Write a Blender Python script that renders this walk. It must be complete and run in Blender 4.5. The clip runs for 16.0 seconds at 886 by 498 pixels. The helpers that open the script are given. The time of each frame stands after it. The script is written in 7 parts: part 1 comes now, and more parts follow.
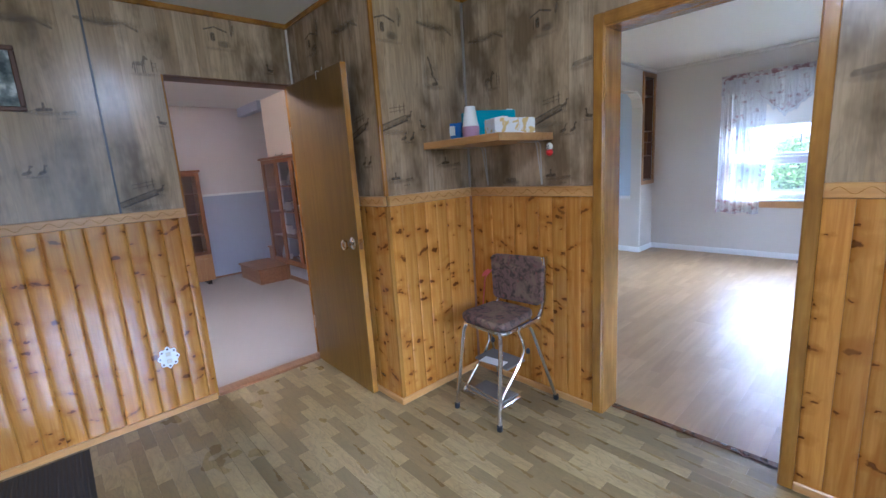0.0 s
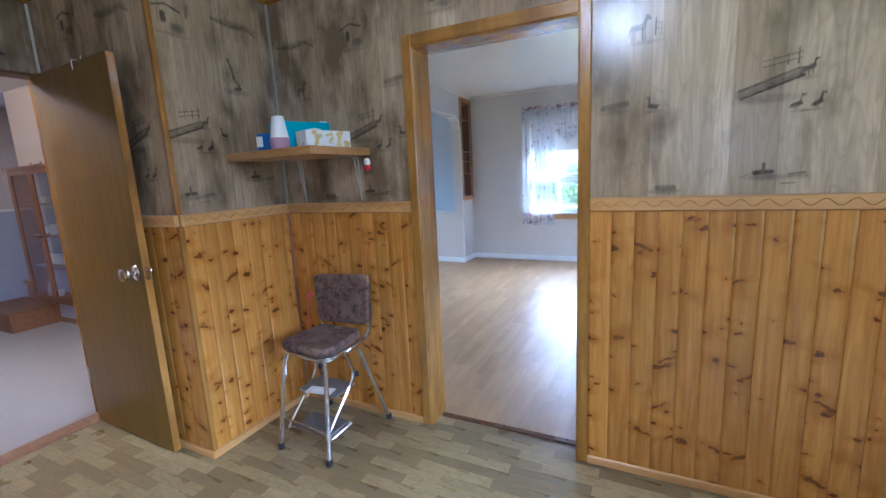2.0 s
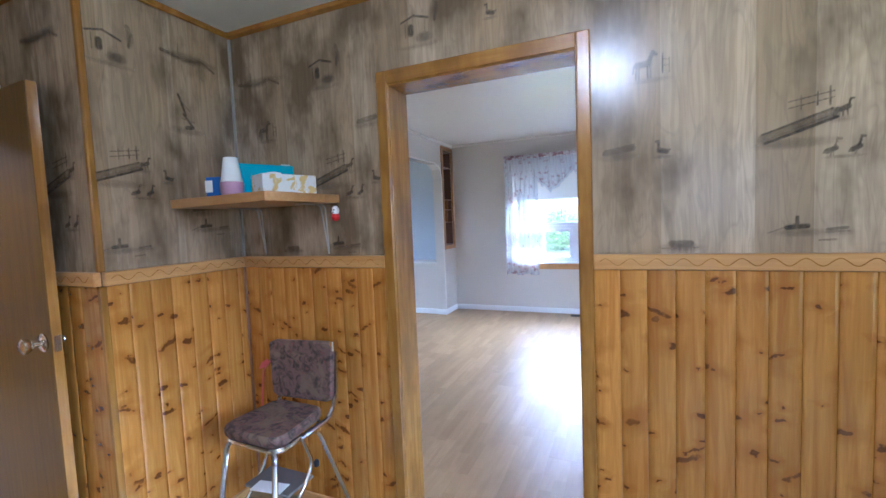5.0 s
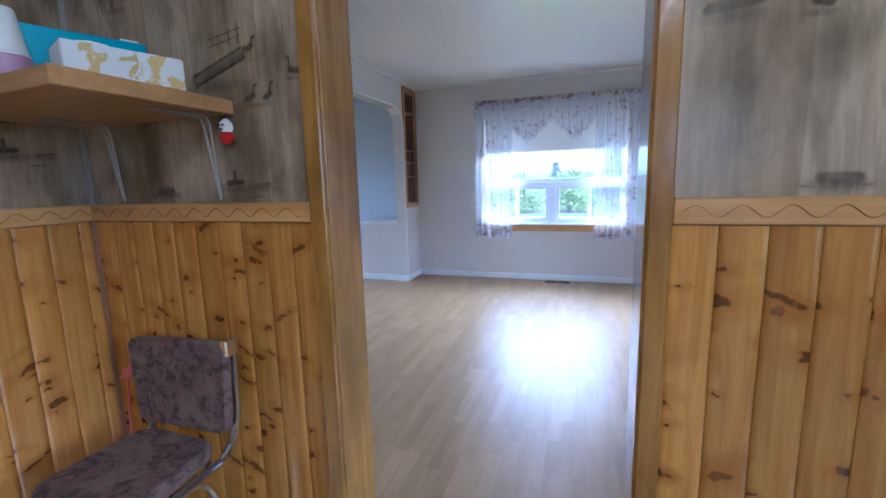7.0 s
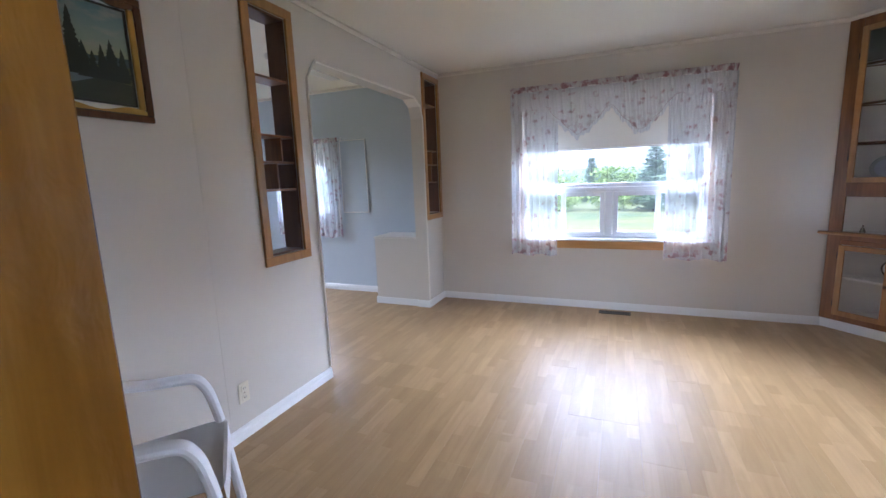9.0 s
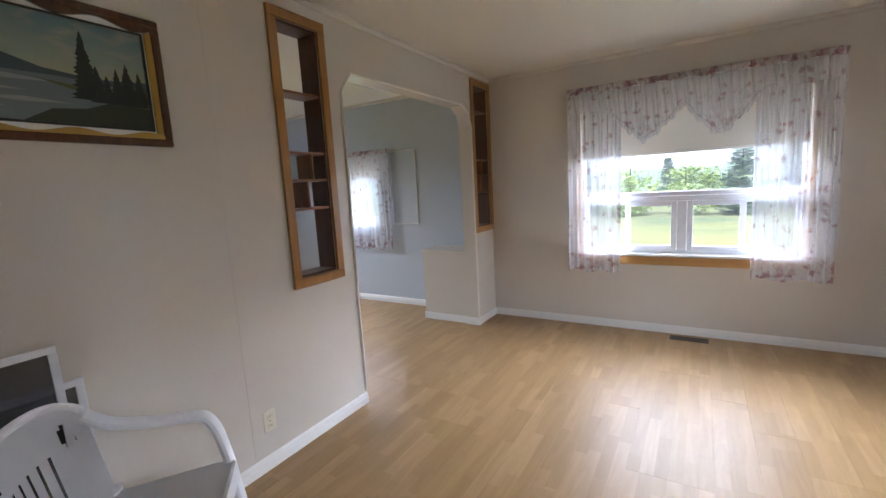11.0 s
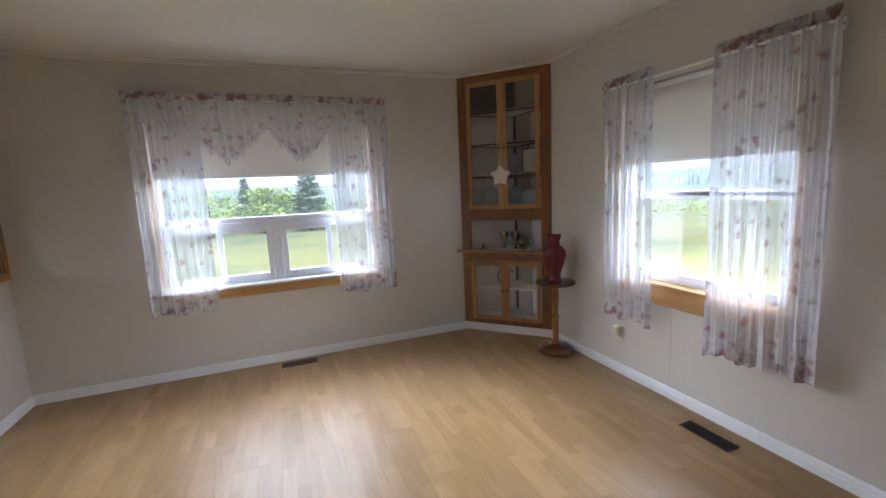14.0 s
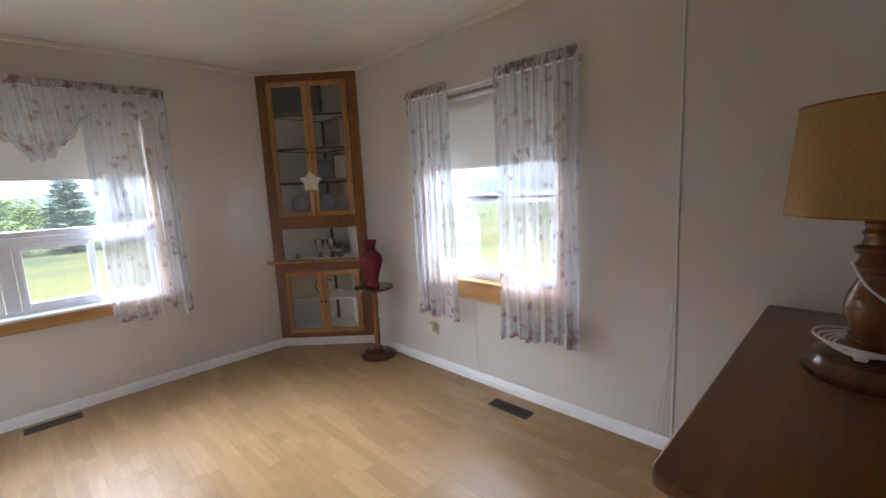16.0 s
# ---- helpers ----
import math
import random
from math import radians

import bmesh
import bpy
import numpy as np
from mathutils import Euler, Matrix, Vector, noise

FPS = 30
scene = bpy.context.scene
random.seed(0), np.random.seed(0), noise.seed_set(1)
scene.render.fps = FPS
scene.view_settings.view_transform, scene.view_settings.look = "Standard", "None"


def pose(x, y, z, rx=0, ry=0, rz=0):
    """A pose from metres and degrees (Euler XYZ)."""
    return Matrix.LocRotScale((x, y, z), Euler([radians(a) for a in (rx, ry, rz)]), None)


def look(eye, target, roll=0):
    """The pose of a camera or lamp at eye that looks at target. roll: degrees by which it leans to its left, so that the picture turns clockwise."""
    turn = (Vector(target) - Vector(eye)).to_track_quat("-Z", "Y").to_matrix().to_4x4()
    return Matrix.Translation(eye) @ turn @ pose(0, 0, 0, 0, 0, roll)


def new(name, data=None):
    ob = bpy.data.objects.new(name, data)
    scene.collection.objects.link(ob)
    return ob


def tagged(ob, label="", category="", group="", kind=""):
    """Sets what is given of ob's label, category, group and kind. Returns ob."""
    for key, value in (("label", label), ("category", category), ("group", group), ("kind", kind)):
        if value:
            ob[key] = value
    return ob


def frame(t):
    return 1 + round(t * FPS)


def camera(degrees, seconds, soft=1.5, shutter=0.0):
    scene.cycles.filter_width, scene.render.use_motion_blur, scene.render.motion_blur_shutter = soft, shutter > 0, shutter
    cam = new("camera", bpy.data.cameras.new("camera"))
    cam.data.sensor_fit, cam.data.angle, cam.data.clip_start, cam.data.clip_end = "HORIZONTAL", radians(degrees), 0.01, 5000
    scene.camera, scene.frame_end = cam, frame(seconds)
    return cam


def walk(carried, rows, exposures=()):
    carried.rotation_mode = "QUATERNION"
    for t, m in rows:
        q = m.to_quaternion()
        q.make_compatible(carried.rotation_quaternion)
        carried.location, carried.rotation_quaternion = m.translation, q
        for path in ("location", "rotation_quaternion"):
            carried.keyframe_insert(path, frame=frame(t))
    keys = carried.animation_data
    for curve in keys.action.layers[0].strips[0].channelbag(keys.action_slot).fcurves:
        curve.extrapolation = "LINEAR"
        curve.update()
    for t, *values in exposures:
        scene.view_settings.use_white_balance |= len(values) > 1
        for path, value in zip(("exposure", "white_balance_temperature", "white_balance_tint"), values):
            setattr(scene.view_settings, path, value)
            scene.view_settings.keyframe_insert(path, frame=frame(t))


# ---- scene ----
cam = camera(92.3, 16.0)

EXPOSURES = [(0.0, 2.4, 4750, 14), (1.5, 2.4, 4700, 13), (2.5, 2.4, 4400, 12), (3.5, 2.55, 4400, 13), (6.0, 2.55, 4750, 15), (6.5, 2.35, 4500, 14), (7.0, 2.1, 4450, 14), (8.0, 2.07, 5050, 15), (8.7, 1.95, 5350, 16), (11.0, 1.72, 6250, 15), (12.0, 1.69, 6250, 14), (12.5, 1.68, 6200, 14), (13.0, 1.08, 6150, 13), (13.5, 1.32, 6150, 13), (14.5, 1.39, 6150, 14), (15.5, 1.47, 6250, 14), (16.0, 1.59, 6300, 15)]
PATH = [
    (0, (0.519, 0.219, 1.392), (-0.936, 1.538, 1.015), -3.7),
    (0.5, (0.527, 0.236, 1.389), (-0.73, 1.747, 1.02), -3.3),
    (1, (0.536, 0.261, 1.377), (-0.543, 1.904, 1.01), -2.7),
    (1.5, (0.553, 0.306, 1.374), (-0.359, 2.048, 1.009), -2.5),
    (2, (0.548, 0.344, 1.382), (-0.322, 2.111, 1.036), -2.8),
    (2.5, (0.51, 0.415, 1.378), (-0.348, 2.192, 1.051), -3.3),
    (3, (0.458, 0.51, 1.384), (-0.387, 2.3, 1.097), -3.3),
    (3.5, (0.439, 0.573, 1.403), (-0.407, 2.374, 1.198), -2.9),
    (6, (0.407, 0.699, 1.379), (-0.307, 2.562, 1.245), -1.8),
    (6.5, (0.25, 0.988, 1.336), (-0.412, 2.86, 1.099), -1.8),
    (7, (0.14, 1.267, 1.298), (-0.482, 3.142, 0.984), -1.5),
    (7.5, (0.071, 1.6, 1.312), (-0.529, 3.479, 0.979), -0.5),
    (8, (-0.076, 1.916, 1.292), (-0.659, 3.801, 0.963), -0.4),
    (8.5, (-0.145, 2.106, 1.341), (-0.796, 3.969, 1.013), -1.2),
    (11, (-0.102, 2.523, 1.449), (-1.131, 4.215, 1.162), -3.2),
    (11.5, (-0.066, 2.629, 1.452), (-0.814, 4.465, 1.186), -3.1),
    (12, (-0.062, 2.688, 1.429), (-0.618, 4.593, 1.177), -2.8),
    (12.5, (-0.105, 2.767, 1.456), (-0.304, 4.739, 1.185), -2.6),
    (13, (-0.19, 2.856, 1.495), (-0.029, 4.827, 1.197), -3.0),
    (13.5, (-0.226, 2.879, 1.504), (0.278, 4.79, 1.197), -3.0),
    (14, (-0.233, 2.873, 1.491), (0.485, 4.717, 1.198), -2.6),
    (14.5, (-0.203, 2.872, 1.478), (0.758, 4.604, 1.195), -2.4),
    (15, (-0.182, 2.87, 1.477), (0.999, 4.458, 1.192), -2.2),
    (15.5, (-0.173, 2.885, 1.469), (1.142, 4.364, 1.18), -2.4),
    (16, (-0.16, 2.875, 1.465), (1.239, 4.274, 1.173), -2.8),
]
walk(cam, [(t, look(eye, target, roll)) for t, eye, target, roll in PATH], EXPOSURES)

# ---- world and light ----
world = bpy.data.worlds.new("world")
scene.world = world
world.use_nodes = True
wn = world.node_tree
sky = wn.nodes.new("ShaderNodeTexSky")
sky.sky_type, sky.sun_disc = "NISHITA", False
sky.sun_elevation, sky.sun_rotation = radians(48), radians(187)
sky.dust_density, sky.ozone_density = 4.0, 1.0
haze = wn.nodes.new("ShaderNodeMix")
haze.data_type = "RGBA"
haze.inputs[0].default_value = 0.75
haze.inputs[7].default_value = (6.4, 7.5, 8.8, 1)
wn.links.new(sky.outputs[0], haze.inputs[6])
wn.links.new(haze.outputs[2], wn.nodes["Background"].inputs[0])
wn.nodes["Background"].inputs[1].default_value = 0.085


def lamp(name, kind, energy, m, color=(1, 1, 1), **more):
    data = bpy.data.lights.new(name, kind)
    data.energy, data.color = energy, color
    ob = new(name, data)
    ob.matrix_world = m
    return data


sun = lamp("sun", "SUN", 1.7, look((0, 0, 0), (0.12, 1, -1.1)), (1, 0.97, 0.92))
sun.angle = radians(12)


def sky_lamp(name, eye, target, w, h, energy, color=(0.79, 0.88, 1.0)):
    """Sky light that falls through an opening."""
    data = lamp(name, "AREA", energy, look(eye, target), color)
    data.shape, data.size, data.size_y = "RECTANGLE", w, h


sky_lamp("sky_north", (-0.24, 15.0, 7.4), (-0.24, 5.0, 6.4), 24.0, 8.4, 6000)
sky_lamp("sky_east", (11.0, 4.75, 6.9), (1.0, 4.75, 5.9), 17.0, 7.6, 4600)
sky_lamp("sky_alcove", (-4.0, 10.5, 4.0), (-4.0, 5.6, 3.4), 2.6, 2.6, 180)
# added fill lamp that brightens the alcove; no window is known on this side
sky_lamp("sky_alcove_west", (-6.2, 5.3, 2.6), (-3.5, 5.3, 0.6), 1.3, 1.3, 105)
sky_lamp("sky_kitchen_east", (6.2, 0.3, 2.0), (0, 0.6, 0.9), 3.0, 2.6, 5)
# weak added fill through an unseen opening in the south wall
sky_lamp("sky_kitchen_south", (1.6, -2.9, 1.6), (0, 2, 1.0), 1.2, 1.5, 2)


# ---- materials ----
def mat(name, color=(0.8, 0.8, 0.8), rough=0.5, metal=0.0, spec=0.5):
    m = bpy.data.materials.new(name)
    m.use_nodes = True
    b = m.node_tree.nodes["Principled BSDF"]
    b.inputs["Base Color"].default_value = (*color, 1)
    b.inputs["Roughness"].default_value = rough
    b.inputs["Metallic"].default_value = metal
    b.inputs["Specular IOR Level"].default_value = spec
    return m


class Nodes:
    """Short hand for building a node tree."""

    def __init__(self, m):
        self.t = m.node_tree
        self.b = self.t.nodes["Principled BSDF"]

    def add(self, kind, ins=None, **props):
        n = self.t.nodes.new("ShaderNode" + kind)
        for k, v in props.items():
            if k == "op":
                n.operation = v
            elif k == "data":
                n.data_type = v
            elif k == "blend":
                n.blend_type = v
            elif k == "attr":
                n.attribute_name = v
            elif k == "dims":
                n.noise_dimensions = v
            elif k == "feature":
                n.feature = v
            elif k == "flat":
                n.voronoi_dimensions = v
            elif k == "kind":
                n.wave_type = v
            elif k == "bands":
                n.bands_direction = v
        for k, v in (ins or {}).items():
            self.put(n.inputs[k], v)
        return n

    def put(self, socket, v):
        if isinstance(v, bpy.types.NodeSocket):
            self.t.links.new(v, socket)
        elif isinstance(v, (tuple, list)) and socket.type == "RGBA":
            socket.default_value = (*v, 1)[:4]
        else:
            socket.default_value = v

    def coords(self, scale=(1, 1, 1), shift=None):
        c = self.add("TexCoord").outputs["Object"]
        ins = {"Vector": c, "Scale": scale}
        if shift is not None:
            ins["Location"] = shift
        return self.add("Mapping", ins).outputs[0]

    def noise(self, vec, scale, detail=3.0, rough=0.55, distort=0.0):
        return self.add("TexNoise", {"Vector": vec, "Scale": scale, "Detail": detail, "Roughness": rough, "Distortion": distort}).outputs[0]

    def ramp(self, fac, stops):
        n = self.add("ValToRGB", {0: fac})
        e = n.color_ramp.elements
        while len(e) < len(stops):
            e.new(0.5)
        for el, (p, c) in zip(e, stops):
            el.position, el.color = p, (*c, 1) if len(c) == 3 else c
        return n.outputs[0]

    def mix(self, fac, a, b, blend="MIX"):
        n = self.add("Mix", data="RGBA", blend=blend)
        self.put(n.inputs[0], fac), self.put(n.inputs[6], a), self.put(n.inputs[7], b)
        return n.outputs[2]

    def math(self, op, a, b=0.0, c=0.0):
        n = self.add("Math", op=op)
        self.put(n.inputs[0], a), self.put(n.inputs[1], b), self.put(n.inputs[2], c)
        return n.outputs[0]

    def random(self):
        return self.add("ObjectInfo").outputs["Random"]

    def offset(self, vec, amount=17.0):
        """Shift a texture by a random amount for each object."""
        r = self.math("MULTIPLY", self.random(), amount)
        comb = self.add("CombineXYZ", {0: r, 1: self.math("MULTIPLY", r, 1.7), 2: self.math("MULTIPLY", r, 0.6)}).outputs[0]
        n = self.add("VectorMath", {0: vec, 1: comb}, op="ADD")
        return n.outputs[0]

    def bump(self, height, strength=0.2, distance=0.01):
        n = self.add("Bump", {"Height": height, "Strength": strength, "Distance": distance})
        self.put(self.b.inputs["Normal"], n.outputs[0])

    def color(self, v):
        self.put(self.b.inputs["Base Color"], v)

    def rough(self, v):
        self.put(self.b.inputs["Roughness"], v)


def wood(name, dark, light, axis="z", rough=0.35, grain=1.0, knots=False, coat=0.0, vary=0.25):
    """Wood with its grain along one axis; knots makes it knotty pine."""
    m = mat(name, light, rough)
    n = Nodes(m)
    sc = {"x": (0.06, 1, 1), "y": (1, 0.06, 1), "z": (1, 1, 0.06)}[axis]
    base = n.offset(n.coords())
    stretch = n.add("Mapping", {"Vector": base, "Scale": sc}).outputs[0]
    g = n.noise(stretch, 34 * grain, 4, 0.6, 0.6)
    fine = n.noise(stretch, 190 * grain, 2, 0.5)
    tone = n.noise(base, 2.2, 2)
    col = n.mix(n.ramp(g, [(0.3, (0, 0, 0)), (0.72, (1, 1, 1))]), dark, light)
    col = n.mix(n.math("MULTIPLY", fine, 0.35), col, tuple(c * 0.6 for c in dark))
    v = n.math("ADD", n.math("MULTIPLY", n.random(), vary), 1.0 - vary * 0.55)
    v = n.math("MULTIPLY", v, n.math("ADD", n.math("MULTIPLY", tone, 0.35), 0.83))
    hsv = n.add("HueSaturation", {"Value": v, "Color": col}).outputs[0]
    if knots:
        flat = n.add("SeparateXYZ", {0: base})
        run = n.math("ADD", flat.outputs[0], flat.outputs[1])
        kc = n.add("CombineXYZ", {0: n.math("MULTIPLY", run, 0.6), 1: flat.outputs[2]}).outputs[0]
        slant = n.math("MULTIPLY", run, 0.45)
        dash = n.add("CombineXYZ", {0: n.math("MULTIPLY", run, 0.24), 1: n.math("ADD", flat.outputs[2], slant)}).outputs[0]
        dash_back = n.add("CombineXYZ", {0: n.math("MULTIPLY", run, 0.24), 1: n.math("SUBTRACT", flat.outputs[2], slant)}).outputs[0]
        wob = n.add("VectorMath", {0: n.add("TexNoise", {"Vector": base, "Scale": 38.0, "Detail": 2.0}).outputs[1], 1: (0.034, 0.034, 0.0)}, op="MULTIPLY").outputs[0]
        for where, scale, least, strength in ((kc, 7.5, 0.40, 0.92), (dash, 8.5, 0.80, 0.8), (dash_back, 8.0, 0.80, 0.8), (kc, 14.0, 0.66, 0.9)):
            vor = n.add("TexVoronoi", feature="F1", flat="2D", ins={"Vector": n.add("VectorMath", {0: where, 1: wob}, op="ADD").outputs[0], "Scale": scale})
            shade = n.add("SeparateColor", {0: vor.outputs["Color"]})
            pick = n.math("GREATER_THAN", shade.outputs[0], least)
            dd = n.math("DIVIDE", vor.outputs["Distance"], n.math("ADD", n.math("MULTIPLY", shade.outputs[1], 0.75), 0.45))
            core = n.math("MULTIPLY", n.ramp(dd, [(0.062, (1, 1, 1)), (0.098, (0, 0, 0))]), pick)
            heart = n.math("MULTIPLY", n.ramp(dd, [(0.02, (1, 1, 1)), (0.07, (0, 0, 0))]), pick)
            halo = n.math("MULTIPLY", n.ramp(dd, [(0.09, (1, 1, 1)), (0.36, (0, 0, 0))]), pick)
            hsv = n.mix(n.math("MULTIPLY", halo, 0.62), hsv, (0.33, 0.115, 0.012))
            hsv = n.mix(n.math("MULTIPLY", core, strength), hsv, (0.080, 0.021, 0.002))
            hsv = n.mix(n.math("MULTIPLY", heart, n.math("MULTIPLY", shade.outputs[2], 0.8)), hsv, (0.17, 0.06, 0.014))
    n.color(hsv)
    n.bump(g, 0.08, 0.004)
    n.rough(rough)
    m.node_tree.nodes["Principled BSDF"].inputs["Coat Weight"].default_value = coat
    m.node_tree.nodes["Principled BSDF"].inputs["Coat Roughness"].default_value = 0.12
    return m


def painted(name, color, rough=0.5, bump=0.05, stain=0.06, scale=120):
    m = mat(name, color, rough)
    n = Nodes(m)
    c = n.coords()
    big = n.noise(c, 1.3, 3)
    small = n.noise(c, scale, 2)
    col = n.mix(n.ramp(big, [(0.0, (0, 0, 0)), (1.0, (1, 1, 1))]), color, tuple(v * (1 - stain) for v in color))
    col = n.mix(n.math("MULTIPLY", small, stain), col, tuple(v * 0.8 for v in color))
    n.color(col)
    n.rough(rough)
    n.bump(small, bump, 0.002)
    return m


M = {}
M["pine"] = wood("knotty_pine", (0.40, 0.150, 0.018), (0.64, 0.31, 0.052), "z", 0.24, 1.0, True, 0.5)
M["pine_rail"] = wood("pine_rail", (0.50, 0.24, 0.06), (0.66, 0.38, 0.13), "x", 0.32, 1.0, False, 0.3, 0.1)
M["pine_rail_y"] = wood("pine_rail_lengthwise", (0.50, 0.24, 0.06), (0.66, 0.38, 0.13), "y", 0.32, 1.0, False, 0.3, 0.1)
M["casing"] = wood("varnished_casing", (0.32, 0.14, 0.018), (0.49, 0.245, 0.040), "z", 0.25, 0.9, False, 0.6, 0.1)
M["casing_x"] = wood("varnished_head", (0.32, 0.14, 0.018), (0.49, 0.245, 0.040), "x", 0.25, 0.9, False, 0.6, 0.1)
for key in ("casing", "casing_x"):
    n = Nodes(M[key])
    ripple = n.noise(n.coords((1, 1, 0.5)), 42, 3, 0.55, 0.4)
    blot = n.noise(n.coords((1, 1, 0.35)), 9, 3, 0.6)
    n.color(n.mix(n.math("MULTIPLY", n.ramp(blot, [(0.36, (1, 1, 1)), (0.56, (0, 0, 0))]), 0.55), n.b.inputs["Base Color"].links[0].from_socket, (0.17, 0.068, 0.010)))
    n.bump(ripple, 0.48, 0.004)
M["door"] = wood("door_veneer", (0.15, 0.075, 0.009), (0.215, 0.115, 0.016), "z", 0.34, 1.3, False, 0.0, 0.05)
M["door"].node_tree.nodes["Principled BSDF"].inputs["Specular IOR Level"].default_value = 0.3
M["shelf"] = wood("oak_shelf", (0.42, 0.21, 0.065), (0.58, 0.33, 0.12), "x", 0.35, 1.0, False, 0.2, 0.05)
M["cherry"] = wood("reddish_wood", (0.17, 0.06, 0.014), (0.30, 0.12, 0.031), "z", 0.35, 1.0, False, 0.2, 0.1)
M["cabinet_pine"] = wood("cabinet_pine", (0.36, 0.16, 0.05), (0.50, 0.26, 0.09), "z", 0.4, 1.0, False, 0.1, 0.1)
M["walnut"] = wood("dark_shelf_wood", (0.075, 0.026, 0.010), (0.13, 0.05, 0.018), "z", 0.4, 1.0, False, 0.1, 0.1)
M["niche_frame"] = wood("niche_frame_wood", (0.34, 0.15, 0.035), (0.48, 0.23, 0.06), "z", 0.3, 1.0, False, 0.4, 0.1)
M["dresser"] = wood("dresser_wood", (0.115, 0.042, 0.011), (0.20, 0.080, 0.022), "x", 0.3, 0.7, False, 0.3, 0.1)
M["turned"] = wood("turned_wood", (0.20, 0.072, 0.018), (0.36, 0.15, 0.038), "z", 0.2, 1.0, False, 0.7, 0.1)
M["lamp_wood"] = wood("lamp_wood", (0.13, 0.045, 0.011), (0.26, 0.10, 0.024), "z", 0.2, 1.0, False, 0.6, 0.1)
M["dark_turned"] = wood("dark_turned_wood", (0.07, 0.025, 0.010), (0.14, 0.055, 0.02), "z", 0.25, 1.0, False, 0.5, 0.1)
M["hutch"] = wood("hutch_wood", (0.17, 0.055, 0.014), (0.29, 0.11, 0.03), "z", 0.35, 1.0, False, 0.2, 0.1)
M["stair"] = wood("stair_wood", (0.22, 0.10, 0.045), (0.32, 0.16, 0.075), "x", 0.4, 1.0, False, 0.1, 0.1)
M["sill"] = wood("sill_wood", (0.50, 0.25, 0.08), (0.64, 0.36, 0.13), "x", 0.35, 1.0, False, 0.2, 0.1)
M["wall"] = painted("cream_gloss_paint", (0.66, 0.61, 0.54), 0.19, 0.03, 0.05, 60)
M["ceiling"] = painted("cream_ceiling", (0.76, 0.72, 0.64), 0.32, 0.03, 0.04, 30)
M["ceiling_white"] = painted("white_ceiling", (0.72, 0.72, 0.70), 0.6, 0.1, 0.05, 40)
M["blue"] = painted("grey_blue_paint", (0.50, 0.55, 0.60), 0.4, 0.06, 0.05, 60)
M["blue_dado"] = painted("blue_grey_dado", (0.42, 0.45, 0.56), 0.45, 0.06, 0.05, 60)
M["pink"] = painted("pinkish_wallpaper", (0.66, 0.585, 0.56), 0.6, 0.1, 0.10, 14)
M["peach"] = painted("peach_paint", (0.76, 0.64, 0.52), 0.55, 0.05, 0.05, 50)
M["trim"] = painted("white_trim", (0.80, 0.79, 0.77), 0.3, 0.03, 0.04, 40)
M["cream_trim"] = painted("cream_trim", (0.70, 0.655, 0.58), 0.3, 0.03, 0.04, 40)
M["vinyl"] = mat("white_vinyl", (0.78, 0.80, 0.84), 0.35)
M["carpet"] = painted("pale_carpet", (0.35, 0.315, 0.295), 0.95, 0.6, 0.12, 300)
M["chrome"] = mat("chrome", (0.75, 0.75, 0.76), 0.16, 1.0)
M["brass"] = mat("nickel_knob", (0.72, 0.68, 0.60), 0.18, 1.0)
M["black"] = mat("black_rubber", (0.015, 0.015, 0.016), 0.6)
M["dark_metal"] = mat("dark_bronze_grille", (0.055, 0.04, 0.03), 0.45, 0.4)
M["white_plastic"] = painted("white_plastic", (0.80, 0.81, 0.83), 0.35, 0.05, 0.05, 30)
M["ivory"] = mat("ivory_plastic", (0.68, 0.62, 0.48), 0.4)
M["white"] = mat("plain_white", (0.82, 0.82, 0.80), 0.5)
M["cord"] = mat("white_cord", (0.74, 0.71, 0.66), 0.5)
M["red_glaze"] = painted("red_glaze", (0.16, 0.007, 0.02), 0.22, 0.03, 0.35, 18)
M["teal"] = mat("teal_card", (0.02, 0.34, 0.47), 0.4)
M["blue_card"] = mat("blue_card", (0.02, 0.12, 0.42), 0.4)
M["mauve"] = mat("mauve_plastic", (0.42, 0.24, 0.34), 0.35)
M["red"] = mat("red_paint", (0.55, 0.015, 0.015), 0.4)
M["pale_red"] = mat("pink_red_plastic", (0.60, 0.10, 0.08), 0.4)
M["silver"] = mat("silver_metal", (0.30, 0.29, 0.29), 0.14, 1.0)
M["black_board"] = mat("black_board", (0.02, 0.018, 0.018), 0.5)
M["plate"] = painted("grey_blue_plate", (0.50, 0.53, 0.57), 0.2, 0.25, 0.5, 60)
M["grey_interior"] = painted("grey_white_interior", (0.88, 0.87, 0.85), 0.5, 0.03, 0.06, 40)
M["joint"] = mat("grey_joint_strip", (0.075, 0.075, 0.08), 0.4)
M["bracket"] = mat("dull_zinc_wire", (0.42, 0.39, 0.34), 0.4, 0.5)


# ---- helpers for building ----
def link(name, bm, material, parent=None, label="", smooth=False):
    me = bpy.data.meshes.new(name)
    bm.normal_update()
    bm.to_mesh(me)
    bm.free()
    for one in material if isinstance(material, (list, tuple)) else [material]:
        me.materials.append(one)
    if smooth:
        me.polygons.foreach_set("use_smooth", [True] * len(me.polygons))
        me.set_sharp_from_angle(angle=radians(40))
    ob = new(name, me)
    if parent is not None:
        ob.parent = parent
    if label:
        tagged(ob, label)
    return ob


def part(name, bm, material, parent, label="", smooth=False):
    return link(name, bm, material, parent, label, smooth)


